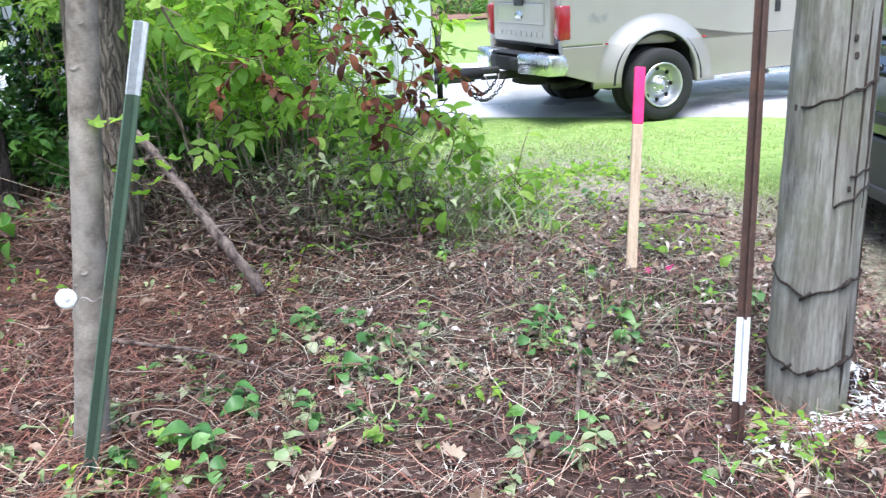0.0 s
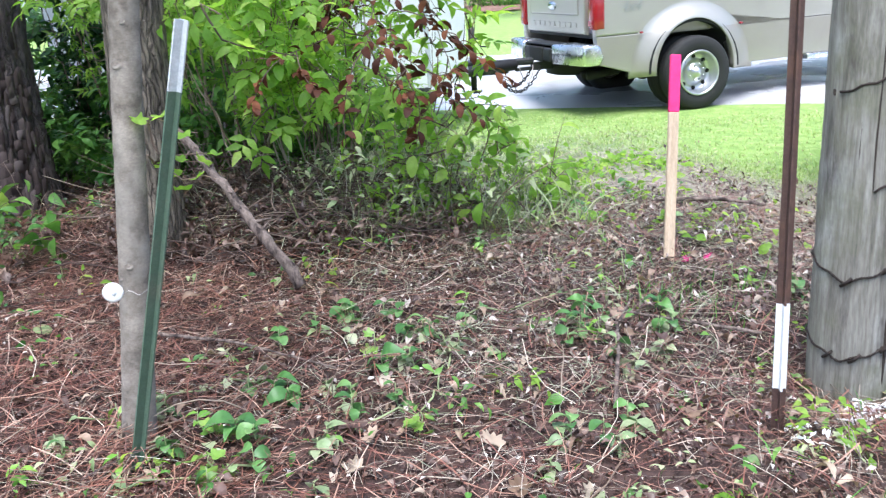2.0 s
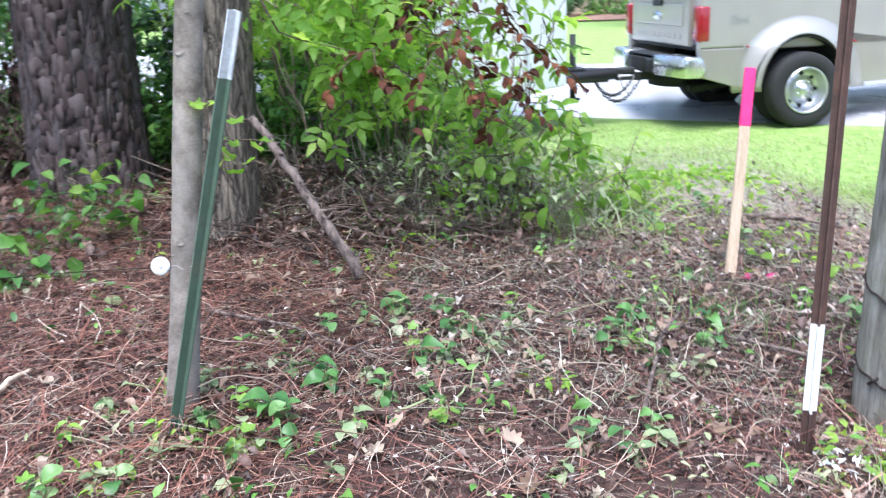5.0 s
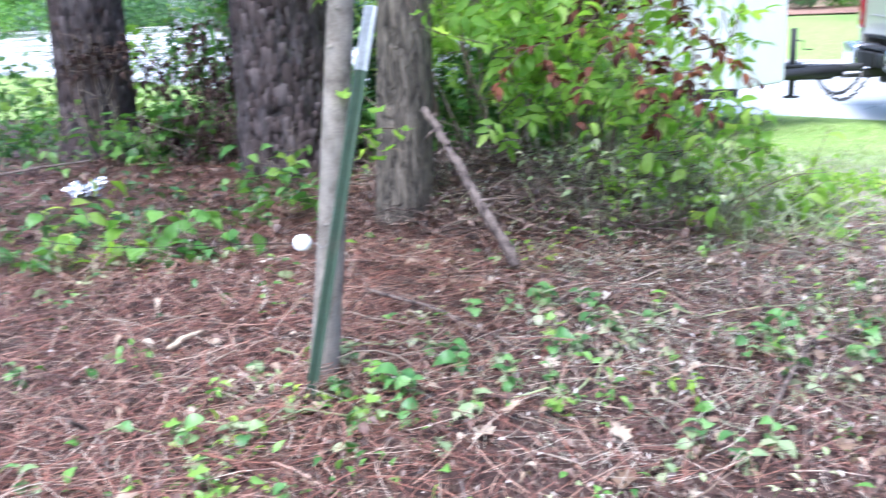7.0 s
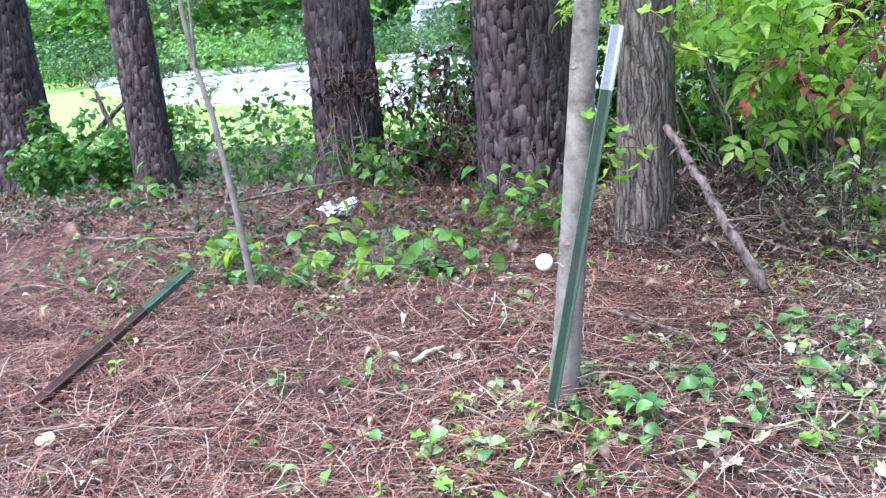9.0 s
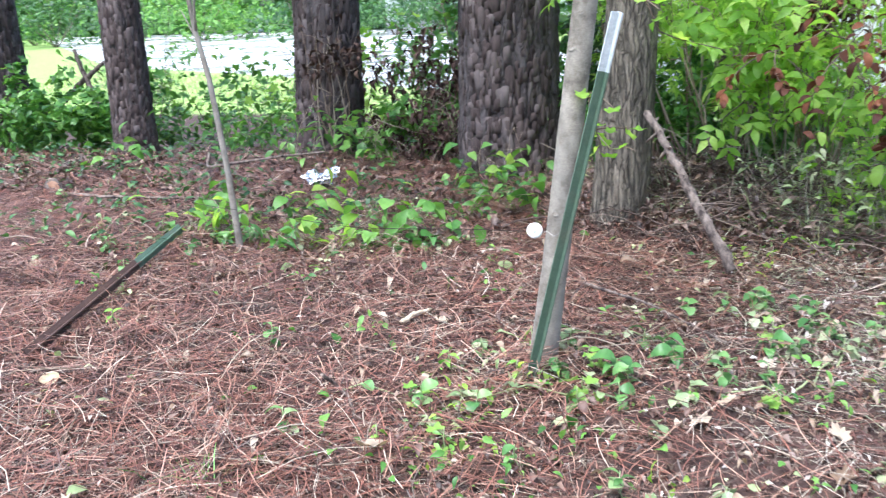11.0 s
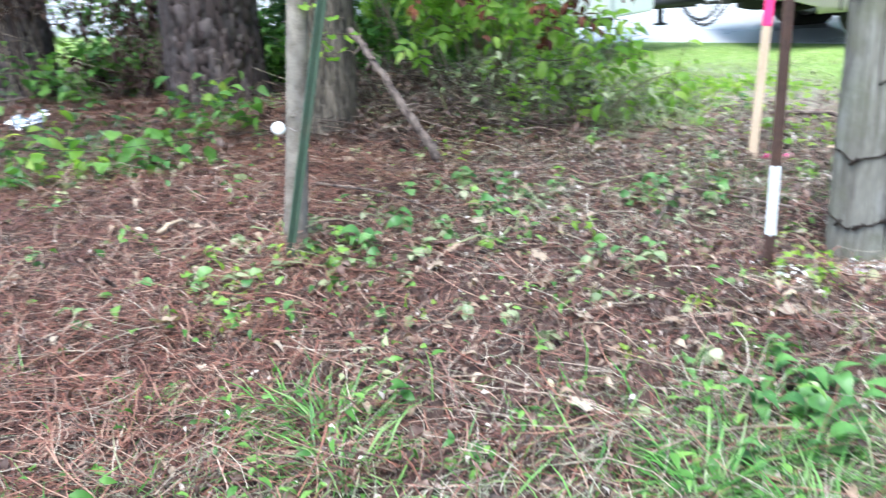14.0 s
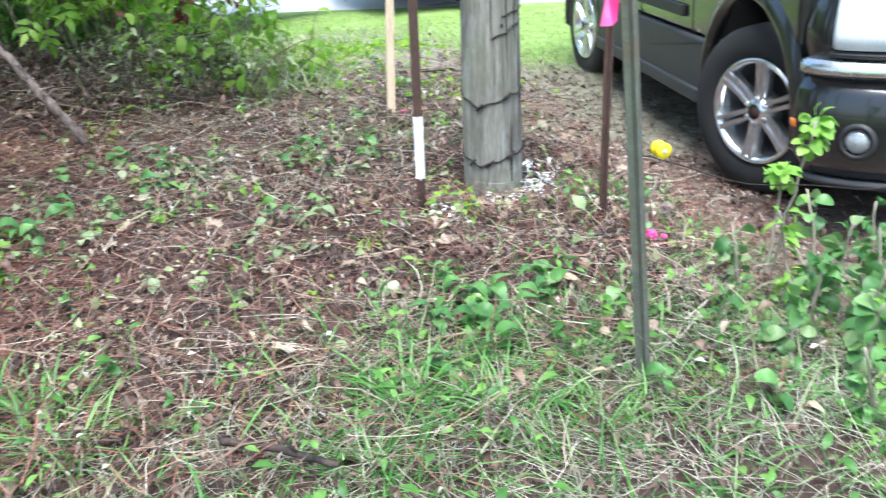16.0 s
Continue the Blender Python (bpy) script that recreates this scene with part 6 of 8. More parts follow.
for x, y, h, sp, st, per, sd in ((-1.95, 6.3, 2.1, 0.5, 11, 5, 111), (-2.6, 6.2, 1.1, 0.5, 6, 1, 126), (-3.3, 6.3, 1.5, 0.6, 9, 2, 127), (-4.6, 6.2, 1.0, 0.6, 6, 1, 128), (-5.4, 6.3, 0.9, 0.6, 7, 1, 129), (-6.2, 6.5, 1.1, 0.5, 7, 1, 130), (-3.0, 5.6, 0.5, 0.4, 6, 1, 171), (-3.3, 5.3, 0.4, 0.35, 5, 1, 172), (-4.7, 5.4, 0.45, 0.4, 6, 1, 173), (-2.9, 6.8, 1.9, 0.7, 9, 3, 112), (-3.1, 7.8, 1.9, 1.0, 7, 2, 113), (-4.9, 6.9, 1.3, 0.9, 8, 1, 114), (-5.6, 7.4, 1.6, 1.0, 8, 1, 122), (-7.4, 6.6, 1.5, 0.9, 8, 1, 123), (-3.4, 6.6, 1.1, 0.6, 6, 1, 124), (-9.0, 5.6, 1.4, 0.8, 8, 2, 125), (-6.5, 6.0, 0.8, 0.5, 6, 2, 115),
                                 (-7.2, 5.2, 0.8, 0.45, 7, 3, 116), (-6.6, 7.6, 1.0, 0.9, 6, 1, 117), (-1.3, 7.4, 2.4, 1.1, 10, 3, 118), (-0.8, 7.0, 2.2, 0.6, 9, 3, 119), (-4.3, 8.4, 1.3, 0.9, 6, 1, 120), (-8.4, 7.4, 1.3, 1.0, 7, 2, 121), (-3.1, 6.15, 1.5, 0.45, 10, 3, 183), (-2.75, 6.35, 1.35, 0.4, 9, 3, 184), (-2.9, 7.3, 1.2, 0.6, 9, 2, 190), (-3.6, 7.2, 1.1, 0.5, 8, 2, 191), (-3.5, 6.45, 0.5, 0.4, 8, 1, 185), (-6.3, 5.3, 0.6, 0.4, 9, 3, 188), (-6.8, 4.9, 0.5, 0.4, 8, 3, 189)):
    shrub("undergrowth_shrub", DARK, x, y, h, sp, st, per, 0.095, LEAF if sd % 2 else MAPLE, "bright_leaf" if sd in (118, 119, 128, 114) else "dark_leaf" if sd % 2 and x > -2.5 else "green_leaf", sd, 0.2, group="undergrowth", full=0.55 if y > 6 and x < -2.2 else 1.0)
for x, y, h, sp, st, per, sd in ((-1.35, 5.7, 0.7, 0.5, 9, 4, 161), (-0.9, 6.2, 0.75, 0.55, 9, 4, 162), (-0.45, 6.3, 0.7, 0.5, 9, 4, 163), (-2.0, 6.1, 0.6, 0.45, 8, 4, 164), (-0.5, 5.3, 0.5, 0.5, 9, 3, 165), (0.0, 5.4, 0.45, 0.4, 8, 3, 166)):
    shrub("undergrowth_shrub", "low green shrub filling the thicket's foot", x, y, h, sp, st, per, 0.08, LEAF, "green_leaf", sd, 0.04, group="undergrowth")
LOWG = "low broad-leaved green undergrowth in pine straw"
for x, y, h, sp, st, per, sd in ((-2.5, 3.2, 0.16, 0.4, 5, 1, 131), (-2.05, 3.4, 0.16, 0.45, 5, 1, 132), (-1.65, 3.6, 0.12, 0.4, 4, 1, 133), (-2.95, 3.2, 0.2, 0.4, 5, 1, 134), (-1.78, 4.45, 0.38, 0.16, 2, 1, 135), (-3.6, 4.7, 0.45, 0.35, 5, 1, 136),
                                 (-2.95, 4.9, 0.45, 0.3, 5, 1, 137), (-1.5, 4.4, 0.38, 0.16, 2, 1, 138), (-5.0, 4.2, 0.25, 0.3, 4, 1, 139), (-2.3, 3.7, 0.2, 0.3, 4, 1, 140), (-2.25, 3.1, 0.2, 0.22, 4, 1, 174), (-2.0, 3.2, 0.18, 0.25, 4, 1, 175), (-1.8, 3.35, 0.16, 0.25, 4, 1, 177), (-2.75, 3.05, 0.24, 0.25, 4, 1, 180),
                                 (-2.0, 4.4, 0.22, 0.25, 4, 1, 184), (-1.86, 4.65, 0.26, 0.25, 4, 1, 186), (-1.8, 3.98, 0.14, 0.2, 3, 1, 188), (-1.55, 4.05, 0.14, 0.18, 3, 1, 189), (-2.15, 4.75, 0.3, 0.3, 4, 1, 191)):
    shrub("low_undergrowth", LOWG, x, y, h, sp, st, per, 0.095, ROUND if sd % 2 else LEAF, "green_leaf" if sd % 5 else "bright_leaf", sd, 0.1, group="low undergrowth", full=0.15)
for x, y, h, sp, st, per, sd in ((0.35, 4.45, 0.42, 0.34, 9, 2, 141), (0.62, 4.5, 0.3, 0.28, 8, 2, 142), (0.05, 4.35, 0.32, 0.32, 8, 1, 143), (0.85, 4.75, 0.2, 0.25, 7, 2, 144), (-0.3, 4.4, 0.3, 0.3, 7, 1, 145), (0.2, 4.25, 0.36, 0.3, 9, 2, 146), (0.45, 4.3, 0.34, 0.3, 9, 2, 147), (0.3, 4.3, 0.5, 0.34, 8, 2, 149), (-0.1, 4.3, 0.34, 0.3, 8, 1, 181),
                                 (0.98, 4.75, 0.14, 0.22, 5, 1, 192), (1.18, 4.6, 0.1, 0.22, 5, 1, 194), (1.36, 4.62, 0.08, 0.2, 4, 1, 196), (1.46, 3.98, 0.07, 0.18, 4, 1, 198), (0.8, 4.55, 0.2, 0.24, 6, 1, 200)):
    shrub("weedy_shrub", "tangle of weeds and dry stems at the thicket's edge", x, y, h, sp, st, per, 0.05, LEAF, ("bright_leaf", "wilted_leaf")[sd % 2], sd, 0.05, "straw", "thicket edge weeds", 0.3)
def vines():
    """Bare grey stems standing and arching under the thicket."""
    rng = np.random.default_rng(77)
    tubes = []
    for i in range(170):
        x, y = rng.uniform(-1.1, 0.5), rng.uniform(4.1, 5.3)
        d = rng.normal(0, 0.3, 2)
        tubes.append(tube(limb_pts((x, y, ground_at(x, y) - 0.02), (x + d[0], y + d[1] * 0.5, rng.uniform(0.06, 0.42)), 0.06, 6, i + 500), np.linspace(rng.uniform(0.002, 0.005), 0.0012, 6), 4))
    me = tubes_mesh("dry_stems", tubes)
    me.materials.append(M["twig"])
    tagged(new("dry_stems", me), "dry grey stems tangled beneath the shrubs", "dry stems", kind="stuff")


vines()


def brush_heap():
    """A low heap of dead twigs and leaves along the thicket's foot."""
    rng = np.random.default_rng(78)
    tubes = []
    for i in range(420):
        x, y = rng.uniform(-1.1, 0.35), rng.uniform(3.85, 4.6)
        top = 0.16 * smoothstep(3.8, 4.3, y)
        a, ln = rng.uniform(0, 6.28), rng.uniform(0.12, 0.5)
        z = ground_at(x, y) + rng.uniform(0, 1) * top
        end = (x + ln * math.cos(a), y + 0.5 * ln * math.sin(a), z + rng.uniform(-0.04, 0.12))
        r = rng.uniform(0.0018, 0.005)
        tubes.append(tube(limb_pts((x, y, z), end, ln * 0.08, 5, i + 4000), np.linspace(r, r * 0.5, 5), 4, cap=False))
    me = tubes_mesh("brush_twigs", tubes)
    # The overhanging thicket's shade is in this dark twig colour.
    me.materials.append(M["shaded_twig"])
    tagged(new("brush_twigs", me), "heap of dead brown twigs coloured darker for the thicket's shade", "brush", kind="stuff")
    n = 1700
    x, y = rng.uniform(-1.2, 0.45, n), rng.uniform(3.9, 4.8, n)
    z = height(x, y) + rng.uniform(0, 1, n) * 0.17 * smoothstep(3.7, 4.3, y) + 0.01
    rot = turns(rng.uniform(0, 6.28, n), rng.normal(0.3, 0.7, n), rng.normal(0, 0.6, n))
    me = scattered("brush_leaves", leaf_template(0.45, 0.4, 0.35, 4), np.stack([x, y, z], -1), rot, rng.uniform(0.03, 0.065, n))
    me.materials.append(M["old_leaf"])
    tagged(new("brush_leaves", me), "dead brown leaves heaped under the thicket", "leaf litter", kind="stuff")


brush_heap()

# ---------------------------------------------------------------- across the road
def far_tree(x, y, h, r, seed, n=2600, name="shade_tree", trunk=0.2):
    z = ground_at(x, y)
    tree = thing(name, "leafy green shade tree beyond the road", "tree", pose(x, y, z), "trees beyond the road")
    rng = np.random.default_rng(seed)
    if trunk:
        part("trunk", tube_mesh("trunk", [(0, 0, -0.2), (0.05, 0, h * 0.25), (0.1, 0.1, h * 0.5), (0, 0, h * 0.8)], [trunk * 1.3, trunk, trunk * 0.7, trunk * 0.2], 12, 0.08, seed), M["grey_bark"], tree)
        tubes = []
        for i in range(9):
            a = rng.uniform(0, 6.28)
            tubes.append(tube(limb_pts((0.06, 0.03, h * rng.uniform(0.25, 0.55)), (r * 0.8 * math.cos(a), r * 0.8 * math.sin(a), h * rng.uniform(0.5, 0.9)), 0.3, 6, seed + i), np.linspace(trunk * 0.4, 0.02, 6), 6))
        part("branchwork", tubes_mesh("branchwork", tubes), M["grey_bark"], tree)
    else:
        stems = [tube(limb_pts((0, 0, -0.1), (r * 0.5 * math.cos(a), r * 0.5 * math.sin(a), h * 0.6), 0.1, 6, seed + i), np.linspace(0.03, 0.008, 6), 5) for i, a in enumerate(np.linspace(0, 5.6, 9))]
        part("branchwork", tubes_mesh("branchwork", stems), M["grey_bark"], tree)
    pts = []
    for k in range(9):
        a = rng.uniform(0, 6.28)
        c = (r * 0.55 * math.cos(a), r * 0.55 * math.sin(a), h * rng.uniform(0.4 if trunk else 0.15, 0.85 if trunk else 0.7))
        pts.append(cloud(n // 9, c, (r * 0.5, r * 0.5, h * 0.2), seed + k, 0.3))
    part("crown", leaves_mesh("crown", np.concatenate(pts), 0.055 * r + 0.09, LEAF, seed), M["green_leaf" if seed % 2 else "dark_leaf"], tree)
    return tree


for i, (x, y, h, r) in enumerate(((-60, 52, 11, 6), (-48, 58, 12, 7), (-36, 56, 10, 6), (-27, 52, 11, 6), (-19, 50, 10, 5), (-11, 52, 11, 6), (-70, 40, 10, 6), (-5, 48, 10, 5), (18, 52, 12, 6), (27, 44, 11, 6))):
    far_tree(x, y, h, r, 200 + i)
for i, (x, y, h, r) in enumerate(((-30, 44, 2.4, 3), (-36, 46, 2.2, 3), (-24, 43, 2.2, 2.6), (-44, 46, 2.6, 3.2), (-52, 44, 2.6, 3.2), (-60, 42, 2.6, 3), (1.2, 38, 2.0, 1.5), (3.4, 38.5, 1.6, 1.3), (6.3, 38.6, 1.5, 1.2), (-1.5, 38, 1.7, 1.5), (-17, 42, 2.0, 2.4), (-10, 40, 2.0, 2.2), (-62, 34, 5, 5), (-75, 34, 5.5, 5), (-52, 38, 5, 5), (-43, 42, 5, 5), (-34, 42, 4.5, 4.5), (-88, 30, 6, 6), (-25, 40, 4, 3.5))):
    t = far_tree(x, y, h, r, 230 + i, 1500, "hedge_shrub", 0)
    tagged(t, "rounded green garden shrub beyond the road", "shrub", "garden shrubs beyond the road")
far_tree(4.6, 33.0, 8.5, 3.2, 260, 2600, trunk=0.22)
far_tree(9.5, 36.0, 8.5, 3.2, 261, 2600, trunk=0.22)


def far_woods():
    """A ragged belt of broadleaf woods beyond the road."""
    rng = np.random.default_rng(290)
    n = 15000
    x = rng.uniform(-120, -14, n)
    top = 9 + 2.5 * np.sin(x * 0.21) + 1.5 * np.sin(x * 0.53 + 1)
    p = np.stack([x, 50 + rng.uniform(0, 10, n) - 0.12 * (x + 20), -0.5 + top * rng.uniform(0, 1, n) ** 0.8], -1)
    stuff_mesh = leaves_mesh("far_woods", p, 1.0, MAPLE, 291)
    stuff_mesh.materials.append(M["green_leaf"])
    tagged(new("far_woods", stuff_mesh), "dense green woods far beyond the road", "woods", kind="stuff")


far_woods()


def house(x0, x1, y, wall, label, yaw=0, mulch=True):
    """A low house seen across the road: wall with openings, windows, roof."""
    z = -0.45
    hs = thing("house", label, "house", pose((x0 + x1) / 2, y, z, 0, 0, yaw))
    w = x1 - x0
    n = max(3, int(w / 3.2))
    step = w / n
    for i in range(n):
        cx = -w / 2 + step * (i + 0.5)
        part("wall", box(step - 1.3, 0.25, 2.7, 0, (cx - step / 2, 0, 1.35)) if i else box(step - 1.3, 0.25, 2.7, 0, (cx - step / 2 + 0.3, 0, 1.35)), wall, hs)
        part("wall", box(1.3, 0.25, 0.95, 0, (cx, 0, 0.475)), wall, hs)
        part("wall", box(1.3, 0.25, 0.4, 0, (cx, 0, 2.5)), wall, hs)
        win = part("window", box(1.36, 0.06, 1.4, 0.01, (cx, 0.06, 1.63)), M["white_paint"], hs, "white framed window")
        part("pane", box(0.58, 0.02, 1.22, 0, (cx - 0.31, 0.02, 1.63)), M["glass"], win)
        part("pane", box(0.58, 0.02, 1.22, 0, (cx + 0.31, 0.02, 1.63)), M["glass"], win)
        part("sill", box(1.45, 0.2, 0.06, 0.01, (cx, -0.1, 0.93)), M["white_paint"], win)
    part("wall", box(step - 1.0, 0.25, 2.7, 0, (w / 2, 0, 1.35)), wall, hs)
    part("wall", box(0.25, 8, 2.7, 0, (-w / 2, 4.1, 1.35)), wall, hs)
    part("wall", box(0.25, 8, 2.7, 0, (w / 2, 4.1, 1.35)), wall, hs)
    part("wall", box(w, 0.25, 2.7, 0, (0, 8.2, 1.35)), wall, hs)
    roof = slab([(-0.6, 2.65), (4.1, 4.9), (8.8, 2.65), (8.8, 2.8), (4.1, 5.1), (-0.6, 2.8)], -w / 2 - 0.5, w / 2 + 0.5)
    bmesh.ops.rotate(roof, verts=roof.verts[:], cent=(0, 0, 0), matrix=Matrix.Rotation(radians(90), 3, "Z"))
    part("roof", roof, M["roof"], hs, "grey shingle roof")
    part("fascia", box(w + 1, 0.05, 0.2, 0.01, (0, -0.62, 2.7)), M["white_paint"], hs)
    return hs


house(-3, 16, 41, M["brick"], "tan brick house across the road")
house(-30, -18, 46, M["house_paint"], "grey-blue house beyond the road", 12)


def mulch_bed():
    bm = bmesh.new()
    ring = [bm.verts.new((6 + 11 * math.cos(a) * (1 + 0.06 * math.sin(5 * a)), 38.2 + 2.4 * math.sin(a), -0.44)) for a in np.linspace(0, 2 * math.pi, 40, endpoint=False)]
    top = [bm.verts.new((6 + 0.93 * (v.co.x - 6), 38.2 + 0.9 * (v.co.y - 38.2), -0.34)) for v in ring]
    for i in range(40):
        bm.faces.new((ring[i], ring[(i + 1) % 40], top[(i + 1) % 40], top[i]))
    bm.faces.new(top)
    ob = part("mulch_bed", bm, M["mulch"])
    tagged(ob, "brown mulch bed before the brick house", "garden bed", kind="structure")


mulch_bed()

# ---------------------------------------------------------------- litter, grass and weeds
def spread(n, x0, x1, y0, y1, seed, keep=None):
    """Ground points, thinned by keep(x, y) in 0..1."""
    rng = np.random.default_rng(seed)
    x, y = rng.uniform(x0, x1, n), rng.uniform(y0, y1, n)
    if keep is not None:
        ok = rng.uniform(0, 1, n) < keep(x, y)
        x, y = x[ok], y[ok]
    return x, y, rng


def stuff(name, label, category, mesh, mat):
    mesh.materials.append(M[mat])
    return tagged(new(name, mesh), label, category, kind="stuff")


def floor_cover(x, y):
    bare = np.clip(0.1 + 0.9 * wave(x, y, 1.5, 61), 0, 0.42)
    verge = smoothstep(4.1, 4.9, y) * smoothstep(0.1, 0.7, x)
    return np.clip(1 - 1.0 * lawn_cover(x, y) - 0.55 * dirt_cover(x, y), 0, 1) * (1 - bare) * (1 - 0.75 * verge)


def patchy(x, y, k, seed, lo=0.0, hi=1.0):
    return np.clip(0.5 + 0.9 * wave(x, y, k, seed), lo, hi)


def lying(name, template, x, y, rng, size, lift, tilt, scale=None):
    n = len(x)
    z = height(x, y) + rng.uniform(0.0, 1.0, n) ** 2 * lift * (0.7 + 0.9 * np.clip(0.5 + wave(x, y, 17.0, 91), 0, 1.2)) + 0.004
    rot = turns(rng.uniform(0, 6.28, n), rng.normal(0, tilt, n), rng.normal(0, tilt, n))
    s = scale if scale is not None else rng.uniform(0.6, 1.4, n) * size
    return scattered(name, template, np.stack([x, y, z], -1), rot, s)


pink = lambda x, y: floor_cover(x, y) * (0.45 + 0.55 * patchy(x, y, 2.2, 48)) * (0.42 + 0.58 * smoothstep(0.4, -0.8, x)) * smoothstep(0.5, 1.4, y + 0.3 - 0.25 * x)
x, y, rng = spread(150000, -4.6, 2.3, 0.3, 5.0, 301, pink)
stuff("pine_needles", "reddish-brown fallen pine needles", "pine straw", lying("pine_needles", strip_template(0.017, 0.05), x, y, rng, 0.14, 0.05, 0.2), "needles")
x, y, rng = spread(46000, -9, -1.0, 2.6, 7.2, 302, lambda x, y: floor_cover(x, y) * smoothstep(-2.2, -3.6, x - 1.2 * smoothstep(3.6, 4.8, y)))
stuff("pine_needles", "reddish-brown fallen pine needles under pines", "pine straw", lying("pine_needles", strip_template(0.02, 0.07), x, y, rng, 0.19, 0.05, 0.2), "needles")
rightside = lambda x, y: floor_cover(x, y) * (0.3 + 0.7 * patchy(x, y, 3.1, 49)) * (0.25 + 0.75 * smoothstep(-0.9, 0.2, x)) * smoothstep(5.5, 4.6, y) * (0.4 + 0.6 * smoothstep(1.9, 2.7, y))
x, y, rng = spread(42000, -2.8, 2.6, 0.5, 6.0, 303, rightside)
stuff("wood_chips", "pale wood chips and leaf crumbs on the soil", "leaf litter", lying("wood_chips", leaf_template(0.55, 0.2, 0.2, 2), x, y, rng, 0.019, 0.035, 0.5), "chip")
x, y, rng = spread(5200, -3.4, 2.4, 0.6, 5.6, 304, rightside)
stuff("dead_leaves", "curled dry brown leaves on the ground", "leaf litter", lying("dead_leaves", leaf_template(0.5, 0.35, 0.35, 4), x, y, rng, 0.042, 0.035, 0.45), "dead_leaf")
x, y, rng = spread(520, -2.6, 2.2, 0.9, 4.8, 305, rightside)
stuff("dead_leaves", "dry lobed oak leaves on the ground", "leaf litter", lying("dead_leaves", LOBED, x, y, rng, 0.07, 0.03, 0.25), "dead_leaf")
x, y, rng = spread(9500, -3.2, 2.4, 0.3, 5.2, 306, lambda x, y: floor_cover(x, y) * (0.4 + 0.6 * smoothstep(-0.6, 0.6, x)))
stuff("dry_straw", "dry straw stalks on the ground", "straw", lying("dry_straw", strip_template(0.0075, 0.05), x, y, rng, 0.16, 0.04, 0.2), "straw")


x, y, rng = spread(17000, -3.6, 2.5, 0.4, 5.4, 331, lambda x, y: floor_cover(x, y) * (0.35 + 0.65 * smoothstep(-1.0, 0.3, x)))
stuff("leaf_fragments", "broken brown leaf fragments covering the soil", "leaf litter", lying("leaf_fragments", leaf_template(0.6, 0.3, 0.3, 2), x, y, rng, 0.03, 0.025, 0.4), "old_leaf")
x, y, rng = spread(4000, -0.1, 2.7, 3.6, 6.8, 332, lambda x, y: patchy(x, y, 2.6, 52) * smoothstep(2.7, 2.2, x) * smoothstep(6.0, 4.9, y))
stuff("leaf_fragments", "pale leaf crumbs in thin lawn", "leaf litter", lying("leaf_fragments", leaf_template(0.5, 0.3, 0.3, 2), x, y, rng, 0.028, 0.02, 0.4), "chip")
thatch = lambda x, y: (0.12 + 0.88 * smoothstep(3.2, 4.2, y)) * smoothstep(7.2, 5.4, y) * (0.35 + 0.65 * patchy(x, y, 2.2, 55)) * smoothstep(3.4, 2.5, x)
x, y, rng = spread(46000, -0.3, 3.4, 2.3, 7.2, 334, thatch)
stuff("dry_straw", "pale dry thatch and weed stalks by the lawn", "straw", lying("dry_straw", strip_template(0.024, 0.1), x, y, rng, 0.09, 0.03, 0.2), "dry_weed")
x, y, rng = spread(2600, -1.6, 2.4, 0.2, 1.9, 333, lambda x, y: smoothstep(2.0, 1.0, y))
stuff("dry_straw", "matted dry grass in rough grass", "straw", lying("dry_straw", strip_template(0.006, 0.06), x, y, rng, 0.17, 0.05, 0.25), "straw")


x, y, rng = spread(30000, -3.2, 2.3, 0.8, 4.6, 335)
stuff("soil_crumbs", "dark crumbs of bark and soil between the litter", "soil", lying("soil_crumbs", leaf_template(0.8, 0.6, 0.5, 2), x, y, rng, 0.013, 0.012, 0.7), "old_leaf")
pale_side = lambda x, y: smoothstep(-0.2, 0.5, x) * smoothstep(1.9, 1.5, x) * smoothstep(2.0, 2.8, y) * smoothstep(4.8, 4.2, y) * patchy(x, y, 3.3, 57) ** 1.5
x, y, rng = spread(1500, -0.3, 2.0, 2.0, 4.8, 336, pale_side)
stuff("dead_leaves", "bleached curled leaves by the survey stake", "leaf litter", lying("dead_leaves", leaf_template(0.45, 0.4, 0.35, 4), x, y, rng, 0.04, 0.03, 0.5), "chip")
x, y, rng = spread(7000, -0.3, 2.0, 2.0, 4.8, 337, pale_side)
stuff("dry_straw", "bleached straw by the survey stake", "straw", lying("dry_straw", strip_template(0.014, 0.08), x, y, rng, 0.13, 0.04, 0.25), "dry_weed")
x, y, rng = spread(15000, -9, -1.4, 3.4, 7.6, 338, floor_cover)
stuff("leaf_fragments", "brown leaf litter under the pines", "leaf litter", lying("leaf_fragments", leaf_template(0.6, 0.3, 0.3, 2), x, y, rng, 0.06, 0.03, 0.5), "old_leaf")


x, y, rng = spread(520, -1.2, 1.9, 1.2, 4.7, 341, lambda x, y: rightside(x, y) * (0.15 + 0.85 * patchy(x, y, 3.7, 62) ** 2))
stuff("dead_leaves", "pale tan oak leaves curled on the litter", "leaf litter", lying("dead_leaves", LOBED, x, y, rng, 0.072, 0.04, 0.3), "pale_leaf")
x, y, rng = spread(700, -2.6, 2.1, 0.9, 4.7, 342, lambda x, y: floor_cover(x, y) * (0.2 + 0.8 * patchy(x, y, 3.1, 63)))
stuff("dead_leaves", "bleached narrow leaves lying on the litter", "leaf litter", lying("dead_leaves", leaf_template(0.42, 0.35, 0.35, 5), x, y, rng, 0.05, 0.04, 0.4), "pale_leaf")
